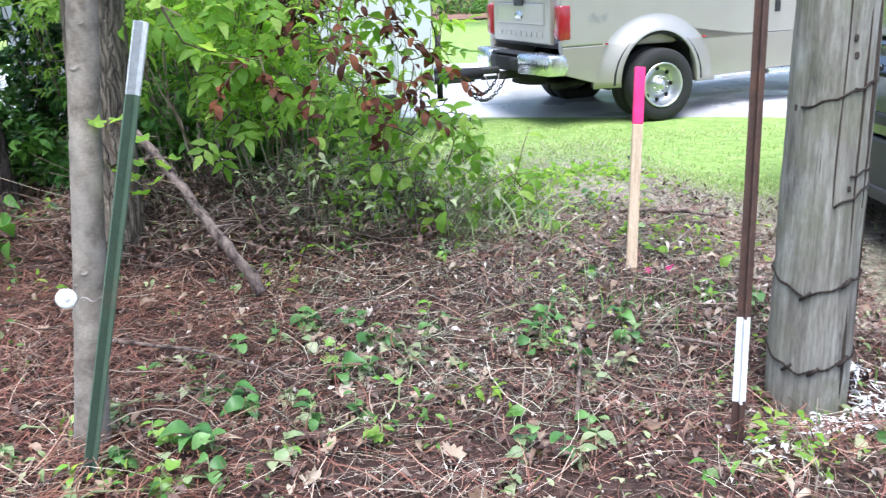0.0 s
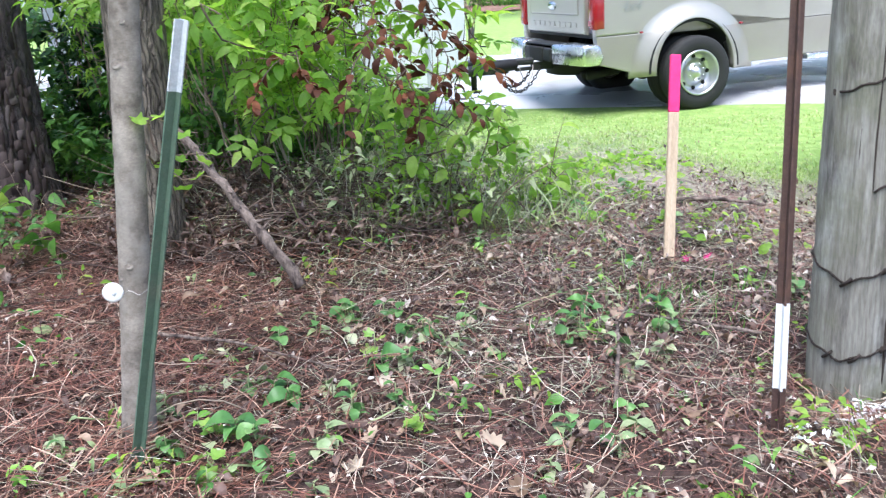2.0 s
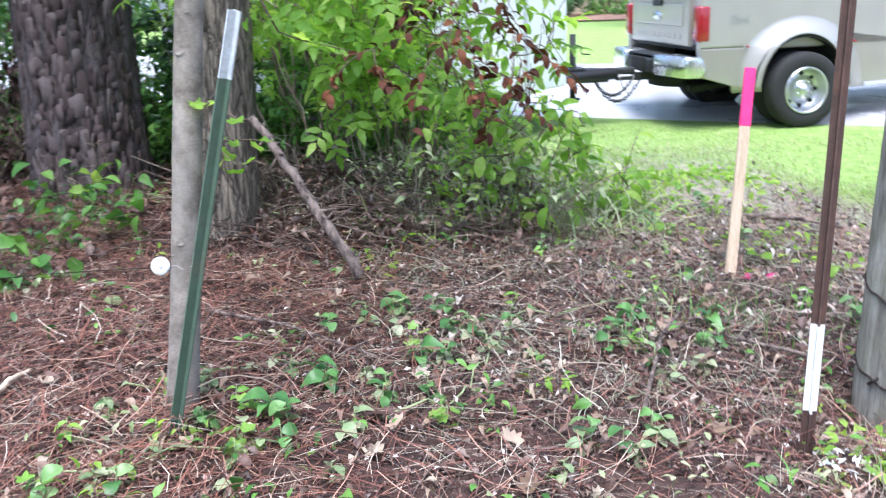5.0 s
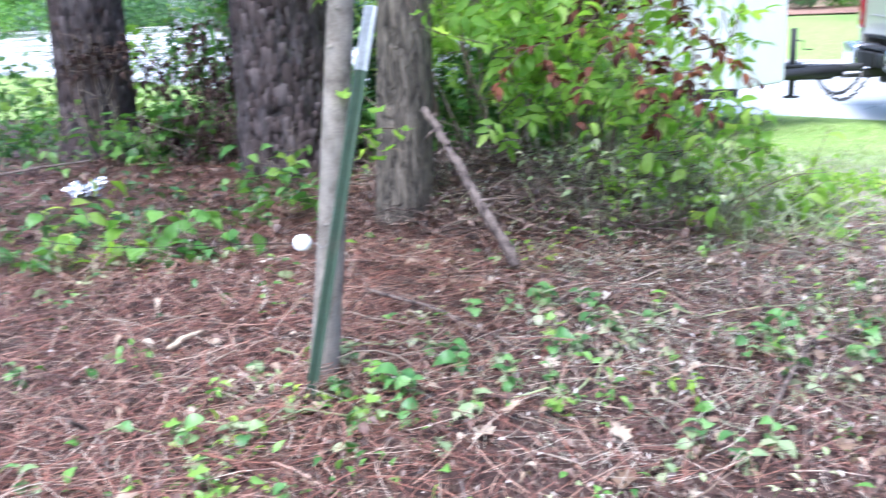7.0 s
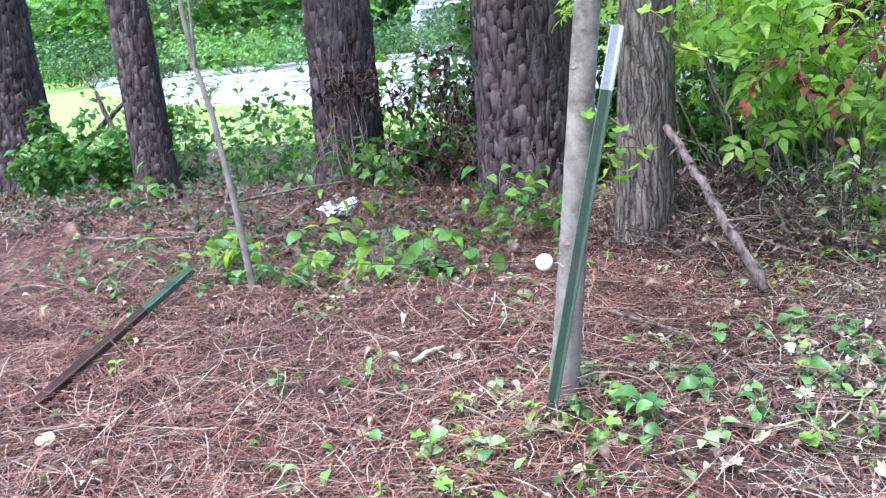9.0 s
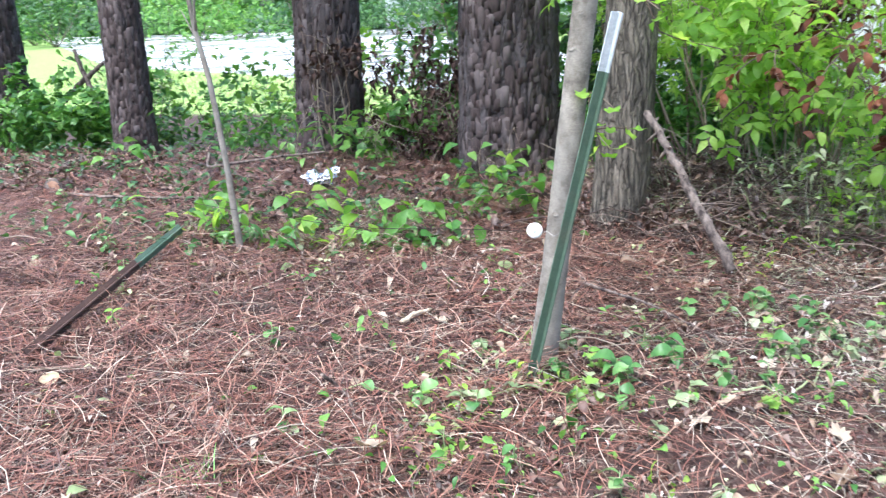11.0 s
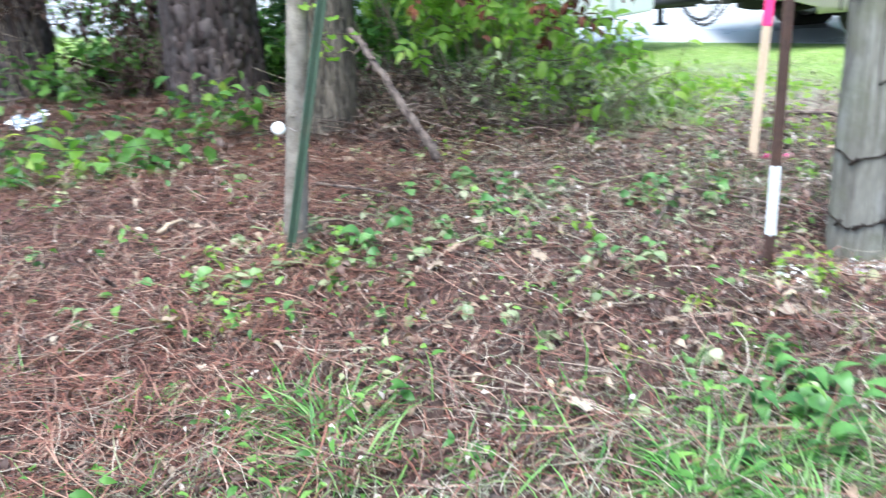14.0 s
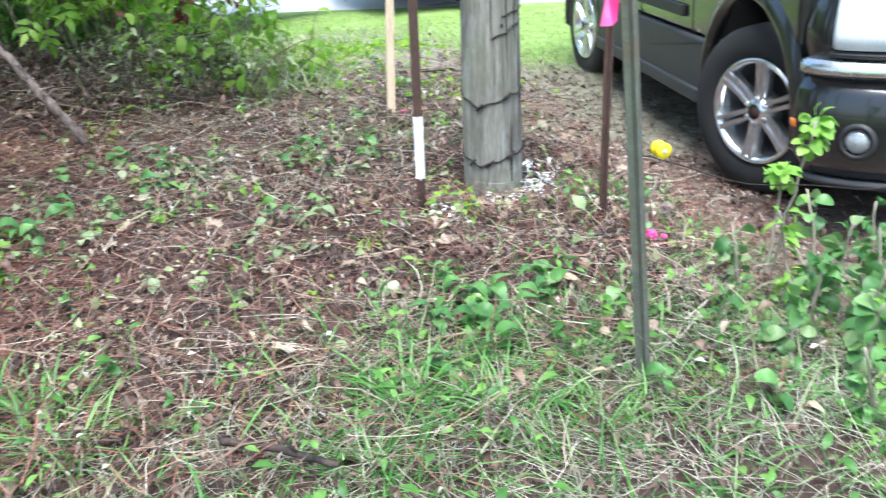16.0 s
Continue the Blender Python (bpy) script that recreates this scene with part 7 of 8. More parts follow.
drive = lambda x, y: smoothstep(1.6, 2.0, x) * smoothstep(3.4, 2.6, x) * smoothstep(6.3, 5.2, y) * (0.25 + 0.75 * patchy(x, y, 3.0, 64))
x, y, rng = spread(17000, 1.6, 3.4, 0.9, 6.3, 343, drive)
stuff("pine_needles", "fallen needles and stalks scattered over the dirt drive", "pine straw", lying("pine_needles", strip_template(0.014, 0.06), x, y, rng, 0.11, 0.02, 0.12), "needles")
x, y, rng = spread(11000, 1.6, 3.6, 0.9, 6.3, 344, drive)
stuff("wood_chips", "bark crumbs and leaf bits on the dirt drive", "leaf litter", lying("wood_chips", leaf_template(0.6, 0.3, 0.3, 2), x, y, rng, 0.02, 0.012, 0.4), "chip")
x, y, rng = spread(3600, 1.6, 3.4, 0.9, 6.3, 345, drive)
stuff("leaf_fragments", "dark leaf fragments on the dirt drive", "leaf litter", lying("leaf_fragments", leaf_template(0.55, 0.3, 0.3, 3), x, y, rng, 0.04, 0.02, 0.4), "old_leaf")
x, y, rng = spread(1100, -1.8, 2.3, 0.7, 4.6, 346, lambda x, y: floor_cover(x, y) * 0.6 + 0.3)
stuff("dry_straw", "long pale stalks strewn over the litter", "straw", lying("dry_straw", strip_template(0.008, 0.12), x, y, rng, 0.24, 0.07, 0.16), "straw")


def twigs():
    x, y, rng = spread(2300, -4.4, 2.3, 0.6, 4.9, 307, floor_cover)
    tubes = []
    for i in range(len(x)):
        a, ln = rng.uniform(0, 6.28), rng.uniform(0.06, 0.38)
        z = ground_at(x[i], y[i]) + rng.uniform(0.004, 0.03)
        d = np.array([math.cos(a) * ln, math.sin(a) * ln, rng.normal(0, 0.03)])
        r = rng.uniform(0.0012, 0.0032)
        p = limb_pts((x[i], y[i], z), np.array([x[i], y[i], z]) + d, ln * 0.07, 5, i + 9000)
        tubes.append(tube(p, np.linspace(r, r * 0.5, 5), 4, cap=False))
    stuff("twigs", "thin broken twigs lying in the litter", "twigs", tubes_mesh("twigs", tubes), "twig")


twigs()
greens = lambda x, y: floor_cover(x, y) * patchy(x, y, 2.6, 41) ** 2 * (0.35 + 0.65 * smoothstep(-0.9, 0.0, x))
x, y, rng = spread(600, -3.4, 2.2, 0.8, 5.2, 308, greens)
stuff("ground_leaves", "small scattered green leaves on the ground", "ground cover", lying("ground_leaves", ROUND, x, y, rng, 0.042, 0.06, 0.45), "green_leaf")
x, y, rng = spread(500, -2.6, 2.2, 1.0, 4.8, 309, greens)
stuff("wilted_leaves", "pale wilted green leaves on the ground", "ground cover", lying("wilted_leaves", ROUND, x, y, rng, 0.05, 0.05, 0.5), "wilted_leaf")
x, y, rng = spread(5000, -0.4, 2.4, 3.4, 5.6, 310, lambda x, y: patchy(x, y, 3.4, 48) ** 3 * smoothstep(3.4, 4.2, y) * (1 - 0.8 * smoothstep(1.5, 2.2, x)))
stuff("clover", "low bright green ground cover at the lawn's edge", "ground cover", lying("clover", ROUND, x, y, rng, 0.045, 0.05, 0.4), "bright_leaf")


def sprigs(name, label, n, x0, x1, y0, y1, seed, keep, template, size, mat, per=(6, 18), reach=0.055, tall=0.07):
    """Clusters of small leaves held a little above the litter."""
    x, y, rng = spread(n, x0, x1, y0, y1, seed, keep)
    count = rng.integers(per[0], per[1], len(x))
    cx, cy = np.repeat(x, count), np.repeat(y, count)
    m = len(cx)
    r = np.repeat(rng.uniform(0.5, 1.6, len(x)), count)
    px, py = cx + rng.normal(0, reach, m) * r, cy + rng.normal(0, reach, m) * r
    z = height(px, py) + rng.uniform(0.004, tall, m) * r
    rot = turns(rng.uniform(0, 6.28, m), rng.normal(0.1, 0.4, m), rng.normal(0, 0.4, m))
    stuff(name, label, "ground cover", scattered(name, template, np.stack([px, py, z], -1), rot, rng.uniform(0.6, 1.3, m) * size * (0.6 + 0.4 * r)), mat)


mid_green = lambda x, y: floor_cover(x, y) * (0.15 + 0.85 * patchy(x, y, 2.6, 41)) * (0.3 + 0.7 * smoothstep(-1.0, -0.2, x))
sprigs("small_weeds", "small green weeds scattered over the litter", 230, -3.2, 2.2, 1.0, 4.9, 321, mid_green, LEAF, 0.03, "green_leaf")
sprigs("small_weeds", "bright green weed sprigs in the litter", 80, -2.8, 2.2, 1.0, 4.9, 322, mid_green, LEAF, 0.036, "bright_leaf")
sprigs("small_weeds", "pale wilting weed sprigs in the litter", 150, -2.6, 2.0, 1.2, 4.6, 323, mid_green, LEAF, 0.03, "wilted_leaf")
sprigs("small_weeds", "low green weeds among rough grass", 130, -1.2, 2.5, 0.2, 1.7, 324, lambda x, y: smoothstep(1.7, 1.0, y - 0.25 * np.maximum(x - 0.6, 0)) * (0.2 + 0.8 * smoothstep(-0.4, 0.9, x)), LEAF, 0.035, "green_leaf", (5, 14), 0.05, 0.08)
sprigs("small_weeds", "low weeds along the pines", 260, -5.8, -1.3, 2.4, 4.8, 325, lambda x, y: patchy(x, y, 1.8, 51) * smoothstep(5.0, 4.0, y), LEAF, 0.05, "dark_leaf", (4, 12), 0.08, 0.1)


sprigs("small_weeds", "dark green low weeds before the pines", 190, -6.5, -1.5, 3.5, 5.3, 328, lambda x, y: patchy(x, y, 1.9, 60), LEAF, 0.05, "dark_leaf", (5, 14), 0.09, 0.12)
sprigs("small_weeds", "leafy green brush under the pines", 110, -8, -2.3, 5.3, 7.0, 326, lambda x, y: patchy(x, y, 1.6, 58), LEAF, 0.075, "green_leaf", (8, 22), 0.13, 0.32)
sprigs("small_weeds", "dark leafy brush under the pines", 90, -8, -2.3, 5.3, 7.0, 327, lambda x, y: patchy(x, y, 1.6, 59), LEAF, 0.075, "dark_leaf", (8, 22), 0.13, 0.36)


def blades(name, label, x, y, rng, size, mat, width=0.05, lean=0.2):
    n = len(x)
    rot = turns(rng.uniform(0, 6.28, n), rng.normal(lean, 0.5, n), rng.normal(0, 0.3, n))
    me = scattered(name, blade_template(width, 0.55), np.stack([x, y, height(x, y) - 0.004], -1), rot, rng.uniform(0.5, 1.3, n) * size)
    return stuff(name, label, "grass", me, mat)


x, y, rng = spread(95000, -1.0, 5.2, 4.6, 11.2, 311, lambda x, y: lawn_cover(x, y) ** 1.5 * (0.3 + 0.7 * patchy(x, y, 3, 44)) * smoothstep(0.2, -0.4, (y - 11.4) + 0.45 * (x - 0.2)))
blades("lawn", "patchy bright green mown lawn", x, y, rng, 0.034, "lawn_grass", 0.18, 0.7)
x, y, rng = spread(1100, -0.6, 5.0, 4.8, 10.4, 347, lambda x, y: lawn_cover(x, y) * patchy(x, y, 1.7, 66) ** 2)
stuff("leaf_fragments", "dry clippings and leaf crumbs scattered over the lawn", "leaf litter", lying("leaf_fragments", leaf_template(0.5, 0.2, 0.2, 2), x, y, rng, 0.028, 0.03, 0.2), "dead_leaf")
x, y, rng = spread(30000, 0.1, 3.2, 3.8, 7.2, 319, lambda x, y: smoothstep(4.2, 6.0, y - 0.3 * np.maximum(x - 1.5, 0)) * (0.1 + 0.9 * patchy(x, y, 2.8, 56) ** 2) * smoothstep(3.4, 2.6, x))
blades("lawn", "thin new grass on pale thatch", x, y, rng, 0.045, "lawn_grass", 0.12)
x, y, rng = spread(14000, -22, -3.0, 8.5, 18.5, 312, lambda x, y: lawn_cover(x, y) * smoothstep(0.5, -0.5, y - 13.4 + 0.42 * (x + 5)))
blades("lawn", "far strip of green lawn beside the road", x, y, rng, 0.1, "lawn_grass", 0.16)
front = lambda x, y: smoothstep(1.75, 0.75, y + 0.35 * np.maximum(0.8 - x, 0) - 0.28 * np.maximum(x - 0.8, 0)) * (0.2 + 0.8 * patchy(x, y, 4.0, 45))
x, y, rng = spread(30000, -2.2, 2.6, 0.0, 2.3, 313, front)
blades("grass", "rough green grass mixed with dry stalks", x, y, rng, 0.12, "grass", 0.04, 0.95)
x, y, rng = spread(26000, -2.4, 2.6, 0.0, 2.5, 316, front)
stuff("dry_straw", "matted olive dry grass lying flat", "straw", lying("dry_straw", strip_template(0.0095, 0.07), x, y, rng, 0.13, 0.035, 0.22), "dry_weed")
x, y, rng = spread(3500, -2.2, 2.6, 0.0, 2.4, 314, front)
blades("grass", "dry bent grass stalks", x, y, rng, 0.14, "straw", 0.013, 0.9)
x, y, rng = spread(2200, 0.9, 2.2, 1.4, 3.6, 315, lambda x, y: patchy(x, y, 5, 46) ** 3)
blades("grass", "thin grass tufts beside the pole", x, y, rng, 0.1, "grass", 0.04)


x, y, rng = spread(2600, -0.9, 0.8, 3.95, 4.65, 317, lambda x, y: smoothstep(3.9, 4.25, y) * (0.25 + 0.75 * smoothstep(-0.6, 0.1, x)) * smoothstep(0.85, 0.5, x))
blades("grass", "tangle of pale grassy weeds at the thicket's edge", x, y, rng, 0.28, "dry_weed", 0.016, 0.5)
x, y, rng = spread(1100, -0.3, 1.0, 4.0, 4.9, 318, lambda x, y: smoothstep(3.9, 4.25, y))
blades("grass", "tangle of pale green grassy weeds at the thicket's edge", x, y, rng, 0.22, "wilted_leaf", 0.035, 0.6)


x, y, rng = spread(16000, -3.0, 2.4, -1.8, 0.1, 339, lambda x, y: 0.3 + 0.7 * patchy(x, y, 3.0, 74))
blades("grass", "rough grass behind the fence line", x, y, rng, 0.09, "grass", 0.05, 0.7)


def clump(x, y, n, size, seed):
    rng = np.random.default_rng(seed)
    a, r = rng.uniform(0, 6.28, n), np.abs(rng.normal(0, 0.06, n))
    px, py = r * np.cos(a), r * np.sin(a)
    rot = turns(a + rng.normal(0, 0.5, n), rng.uniform(0.4, 1.35, n), rng.normal(0, 0.15, n))
    me = scattered("grass_tuft", blade_template(0.04, 0.5), np.stack([px, py, 0 * px - 0.004], -1), rot, rng.uniform(0.4, 1.1, n) * size * 0.75)
    me.materials.append(M["grass"])
    ob = new("grass_tuft", me)
    ob.matrix_basis = pose(x, y, ground_at(x, y))
    return tagged(ob, "long arching tuft of green grass", "grass tuft", "grass tufts", "")


for i, (x, y, n, s) in enumerate(((0.02, 1.12, 110, 0.24), (0.1, 0.95, 90, 0.22), (-0.1, 1.2, 70, 0.2), (0.85, 0.95, 110, 0.24), (0.95, 1.1, 80, 0.2), (1.05, 0.85, 90, 0.22), (0.75, 0.75, 80, 0.2), (1.25, 0.75, 80, 0.2), (1.2, 1.15, 60, 0.18),
                                  (0.45, 1.0, 50, 0.16), (-0.5, 1.15, 50, 0.15), (-0.95, 1.3, 40, 0.14), (1.55, 1.25, 60, 0.18), (1.7, 1.5, 40, 0.16), (1.42, 2.15, 40, 0.12))):
    clump(x, y, n, s, 600 + i)

# ---------------------------------------------------------------- single plants
def leaf_mesh(name, template, mat):
    me = raw_mesh(name, template[0], template[1], True)
    me.materials.append(M[mat])
    return me


LEAVES = {k: leaf_mesh("leaf", t, m) for k, (t, m) in {"round": (leaf_template(0.8, 0.12, 0.2, 7, True), "green_leaf"), "bright": (LEAF, "bright_leaf"), "broad": (leaf_template(0.6, 0.12, 0.3, 8), "green_leaf"), "wilted": (ROUND, "wilted_leaf"), "maple": (MAPLE, "bright_leaf"), "dark": (LEAF, "dark_leaf"), "tip": (leaf_template(0.78, 0.1, 0.2, 7, True), "bright_leaf")}.items()}


def single(name, mat_name, stops):
    m, nt, p = nodes_of(name)
    info = nt.nodes.new("ShaderNodeObjectInfo")
    col = ramp(nt, info.outputs["Random"], stops)
    col = mixc(nt, 0.4, col, ramp(nt, noise_tex(nt, 6, 4), [(0.3, (0.45, 0.45, 0.45)), (0.7, (1, 1, 1))]), "MULTIPLY")
    nt.links.new(col, p.inputs["Base Color"])
    p.inputs["Roughness"].default_value = 0.4
    t = nt.nodes.new("ShaderNodeBsdfTranslucent")
    nt.links.new(col, t.inputs[0])
    mx = nt.nodes.new("ShaderNodeMixShader")
    mx.inputs[0].default_value = 0.3
    nt.links.new(p.outputs[0], mx.inputs[1])
    nt.links.new(t.outputs[0], mx.inputs[2])
    nt.links.new(mx.outputs[0], nt.nodes["Material Output"].inputs[0])
    return m


for key, stops in (("round", [(0, (0.07, 0.18, 0.05)), (0.6, (0.16, 0.33, 0.09)), (1, (0.3, 0.4, 0.18))]), ("bright", [(0, (0.16, 0.36, 0.04)), (1, (0.3, 0.52, 0.08))]), ("broad", [(0, (0.07, 0.19, 0.05)), (1, (0.15, 0.33, 0.08))]),
                   ("wilted", [(0, (0.22, 0.32, 0.14)), (1, (0.46, 0.5, 0.3))]), ("maple", [(0, (0.18, 0.36, 0.05)), (1, (0.32, 0.46, 0.1))]), ("dark", [(0, (0.04, 0.12, 0.035)), (1, (0.1, 0.22, 0.06))]), ("tip", [(0, (0.2, 0.42, 0.05)), (1, (0.32, 0.55, 0.09))])):
    LEAVES[key].materials[0] = single(key + "_leaf_single", key, stops)


def plant(label, x, y, h, n, size, leaf, seed, flat=0.3, name="weed", group="weeds"):
    """A small plant: a thin stem and single leaves set round it."""
    rng = np.random.default_rng(seed)
    z = ground_at(x, y)
    ob = thing(name, label, "weed", pose(x, y, z), group)
    d = rng.normal(0, 0.25 * h, 2)
    p = limb_pts((0, 0, -0.02), (d[0], d[1], h), 0.12 * h, 6, seed)
    part("stem", tube_mesh("stem", p, np.linspace(0.0035, 0.0015, 6), 5), M["wilted_leaf"], ob)
    for i in range(n):
        t = 0.25 + 0.75 * (i + 0.5) / n
        k = t * 5
        q = p[int(k)] + (p[min(5, int(k) + 1)] - p[int(k)]) * (k % 1)
        a = i * 2.4 + rng.normal(0, 0.4)
        s = size * rng.uniform(0.7, 1.25)
        m = pose(*q, 0, 0, math.degrees(a)) @ pose(0, 0, 0, rng.normal(0, 18), math.degrees(rng.normal(flat, 0.35)), 0) @ Matrix.Diagonal((s, s, s, 1))
        part("leaf", LEAVES[leaf], None, ob, at=m)
    return ob


GREENW, BRIGHTW, WILTW = "small green broad-leaved weed in leaf litter", "bright yellow-green seedling in leaf litter", "pulled wilting weed with pale leaves"
KIND = {"g": (GREENW, "round"), "b": (BRIGHTW, "bright"), "w": (WILTW, "wilted"), "l": ("large broad-leaved green weed", "broad"), "m": ("young maple seedling with lobed leaves", "maple")}
BY_POST = ((-0.23, 2.62, "l"), (0.1, 3.18, "g"), (-0.04, 3.18, "g"), (0.71, 3.0, "l"), (0.94, 3.81, "b"), (0.96, 2.88, "w"), (0.46, 3.86, "b"), (-0.65, 2.45, "b"), (-0.53, 2.56, "w"), (0.75, 2.29, "g"), (-0.44, 2.3, "g"), (-0.3, 2.36, "m"),
           (0.84, 2.99, "g"), (0.74, 4.2, "b"), (1.32, 4.06, "g"), (1.05, 4.79, "b"), (1.24, 4.64, "g"), (0.17, 2.99, "w"), (0.27, 2.82, "w"), (0.04, 2.46, "g"), (0.73, 2.8, "b"), (1.31, 3.26, "b"), (-1.45, 4.5, "g"), (-0.52, 2.22, "b"))
BY_PINES = ((-0.95, 1.65, "g"), (-0.47, 1.74, "m"), (-0.69, 1.65, "b"), (-0.7, 1.87, "g"), (-0.61, 1.99, "w"), (-0.21, 2.56, "l"), (-0.05, 3.15, "g"), (-2.5, 3.08, "b"), (-2.73, 3.4, "g"), (-2.09, 3.31, "m"), (-2.13, 3.7, "g"), (-2.94, 2.94, "g"),
            (-1.77, 4.1, "g"), (-1.97, 3.83, "g"), (-2.32, 3.25, "w"), (-2.62, 2.58, "b"), (-2.92, 2.63, "g"), (-3.13, 2.34, "w"), (-4.32, 3.38, "g"), (-1.45, 2.09, "g"), (-2.04, 1.96, "b"), (-0.21, 2.17, "g"), (-1.94, 3.17, "w"), (-1.73, 3.31, "w"))
BY_DRIVE = ((1.07, 1.38, "l"), (1.18, 1.38, "l"), (1.3, 1.36, "g"), (0.97, 1.61, "b"), (0.72, 2.85, "g"), (-0.05, 3.19, "b"), (-0.21, 2.64, "g"), (1.71, 1.15, "g"), (1.94, 1.14, "g"), (1.73, 0.94, "g"), (1.54, 0.81, "b"), (1.61, 0.7, "g"),
            (1.46, 1.01, "b"), (1.11, 1.1, "l"), (0.9, 1.5, "w"), (1.43, 0.8, "g"), (0.98, 1.0, "g"), (1.46, 1.22, "g"), (1.91, 1.56, "g"), (0.62, 1.9, "w"), (0.35, 1.75, "w"), (0.5, 1.6, "w"))
CLUMPS = ((-0.28, 2.55, 7, 0.16, "gwlb"), (-0.05, 2.7, 6, 0.14, "wgm"), (0.1, 3.15, 7, 0.14, "glg"), (0.25, 3.0, 6, 0.14, "wgb"), (0.75, 2.92, 9, 0.16, "glgw"), (0.92, 3.0, 6, 0.12, "gwl"), (0.85, 2.7, 5, 0.14, "wg"), (0.3, 2.5, 5, 0.16, "wgm"),
          (-0.55, 1.8, 6, 0.16, "mgw"), (-0.2, 1.75, 4, 0.12, "gw"), (0.62, 2.1, 6, 0.14, "wgw"), (1.1, 1.36, 8, 0.14, "llg"), (1.32, 1.3, 7, 0.12, "lgb"), (0.9, 1.2, 5, 0.12, "lg"), (1.3, 3.1, 4, 0.1, "bg"), (0.45, 3.8, 4, 0.1, "bg"),
          (1.0, 4.4, 6, 0.2, "bg"), (1.2, 4.7, 6, 0.2, "bg"), (0.8, 4.5, 6, 0.18, "gb"), (-2.45, 3.05, 9, 0.22, "glm"), (-2.05, 3.25, 9, 0.22, "gwl"), (-1.75, 3.3, 8, 0.2, "wlg"), (-2.9, 2.85, 8, 0.25, "gwg"), (-3.4, 2.9, 6, 0.25, "gw"), (-1.6, 3.7, 6, 0.2, "gg"), (-2.8, 3.0, 6, 0.18, "gl"), (-3.2, 2.7, 4, 0.2, "gw"), (0.05, 1.6, 4, 0.2, "wg"), (-0.38, 2.24, 7, 0.1, "wgwm"), (-0.2, 2.15, 6, 0.14, "wwgw"), (-0.05, 2.35, 5, 0.16, "wgw"), (-0.62, 2.2, 5, 0.1, "wbg"), (0.0, 3.05, 8, 0.13, "gwg"), (0.2, 2.95, 6, 0.1, "ggw"), (0.6, 2.0, 6, 0.12, "wwg"), (0.95, 3.5, 4, 0.1, "gb"))
scatter = np.random.default_rng(750)
CLUMPED = [(cx + scatter.normal(0, r), cy + scatter.normal(0, r), ks[k % len(ks)]) for cx, cy, n, r, ks in CLUMPS for k in range(max(2, int(n * 0.62)))]
i = 0
for rows in (BY_POST, BY_PINES, BY_DRIVE, CLUMPED):
    for x, y, k in rows:
        i += 1
        lab, leaf = KIND[k]
        big = k == "l"
        plant(lab, x, y, 0.05 if k == "w" else (0.08 if not big else 0.07), 7 if k == "w" else (6 if big else 5), {"g": 0.044, "b": 0.042, "w": 0.05, "l": 0.068, "m": 0.056}[k], leaf, 700 + i, 0.15 if k != "w" else 0.5)


def tall_weed(x, y, h, n, size, leaf, seed, lean=(0, 0), label="tall leafy weed beside the drive"):
    rng = np.random.default_rng(seed)
    ob = thing("tall_weed", label, "weed", pose(x, y, ground_at(x, y)), "tall weeds by the drive")
    p = limb_pts((0, 0, -0.03), (lean[0], lean[1], h), 0.02, 9, seed)
    part("stem", tube_mesh("stem", p, np.linspace(0.006, 0.003, 9), 6), M["straw"], ob)
    for i in range(n):
        t = rng.uniform(0.12, 1.0) if leaf != "tip" else (1 - abs(rng.normal(0, 0.06)) if i % 9 else rng.uniform(0.45, 0.7))
        k = min(7.99, max(0, t) * 8)
        q = p[int(k)] + (p[int(k) + 1] - p[int(k)]) * (k % 1)
        a, s = rng.uniform(0, 360), size * rng.uniform(0.7, 1.3)
        part("leaf", LEAVES[leaf], None, ob, at=pose(*q, 0, 0, a) @ pose(0, 0, 0, rng.normal(0, 30), rng.normal(4, 34), 0) @ Matrix.Translation((0.015, 0, 0)) @ Matrix.Diagonal((s, s, s, 1)))
    return ob


tall_weed(2.04, 1.5, 0.5, 44, 0.04, "tip", 901, (0.1, -0.02), "tall weed topped with bright green leaves")
tall_weed(2.0, 1.45, 0.36, 34, 0.038, "tip", 902, (0.03, 0.0), "tall weed topped with bright green leaves")
for i, (x, y, h, n) in enumerate(((1.95, 1.3, 0.42, 22), (2.05, 1.3, 0.45, 24), (1.85, 1.2, 0.36, 20), (2.1, 1.15, 0.46, 26), (1.95, 1.05, 0.4, 22), (1.8, 1.0, 0.32, 18), (1.9, 0.85, 0.36, 20), (1.75, 0.8, 0.25, 16), (2.0, 0.95, 0.5, 24), (1.7, 0.65, 0.22, 14), (1.85, 0.65, 0.32, 18), (2.2, 1.35, 0.4, 20), (1.78, 1.35, 0.25, 12), (2.15, 0.95, 0.45, 26), (2.0, 0.75, 0.42, 26), (2.2, 1.15, 0.5, 26), (1.95, 1.2, 0.38, 24), (1.8, 0.55, 0.28, 20), (2.1, 0.8, 0.45, 24), (1.65, 0.85, 0.2, 14), (1.9, 1.0, 0.34, 22))):
    tall_weed(x + 0.1, y, h * 0.85, n + 6, 0.044, ("round", "broad", "bright", "round")[i % 4], 910 + i, (0.05 * math.sin(i * 2), 0.05 * math.cos(i * 3)))


tall_weed(1.76, 1.735, 0.2, 16, 0.026, "round", 960, (0.015, 0.0), "small leafy weed on a brown stalk")


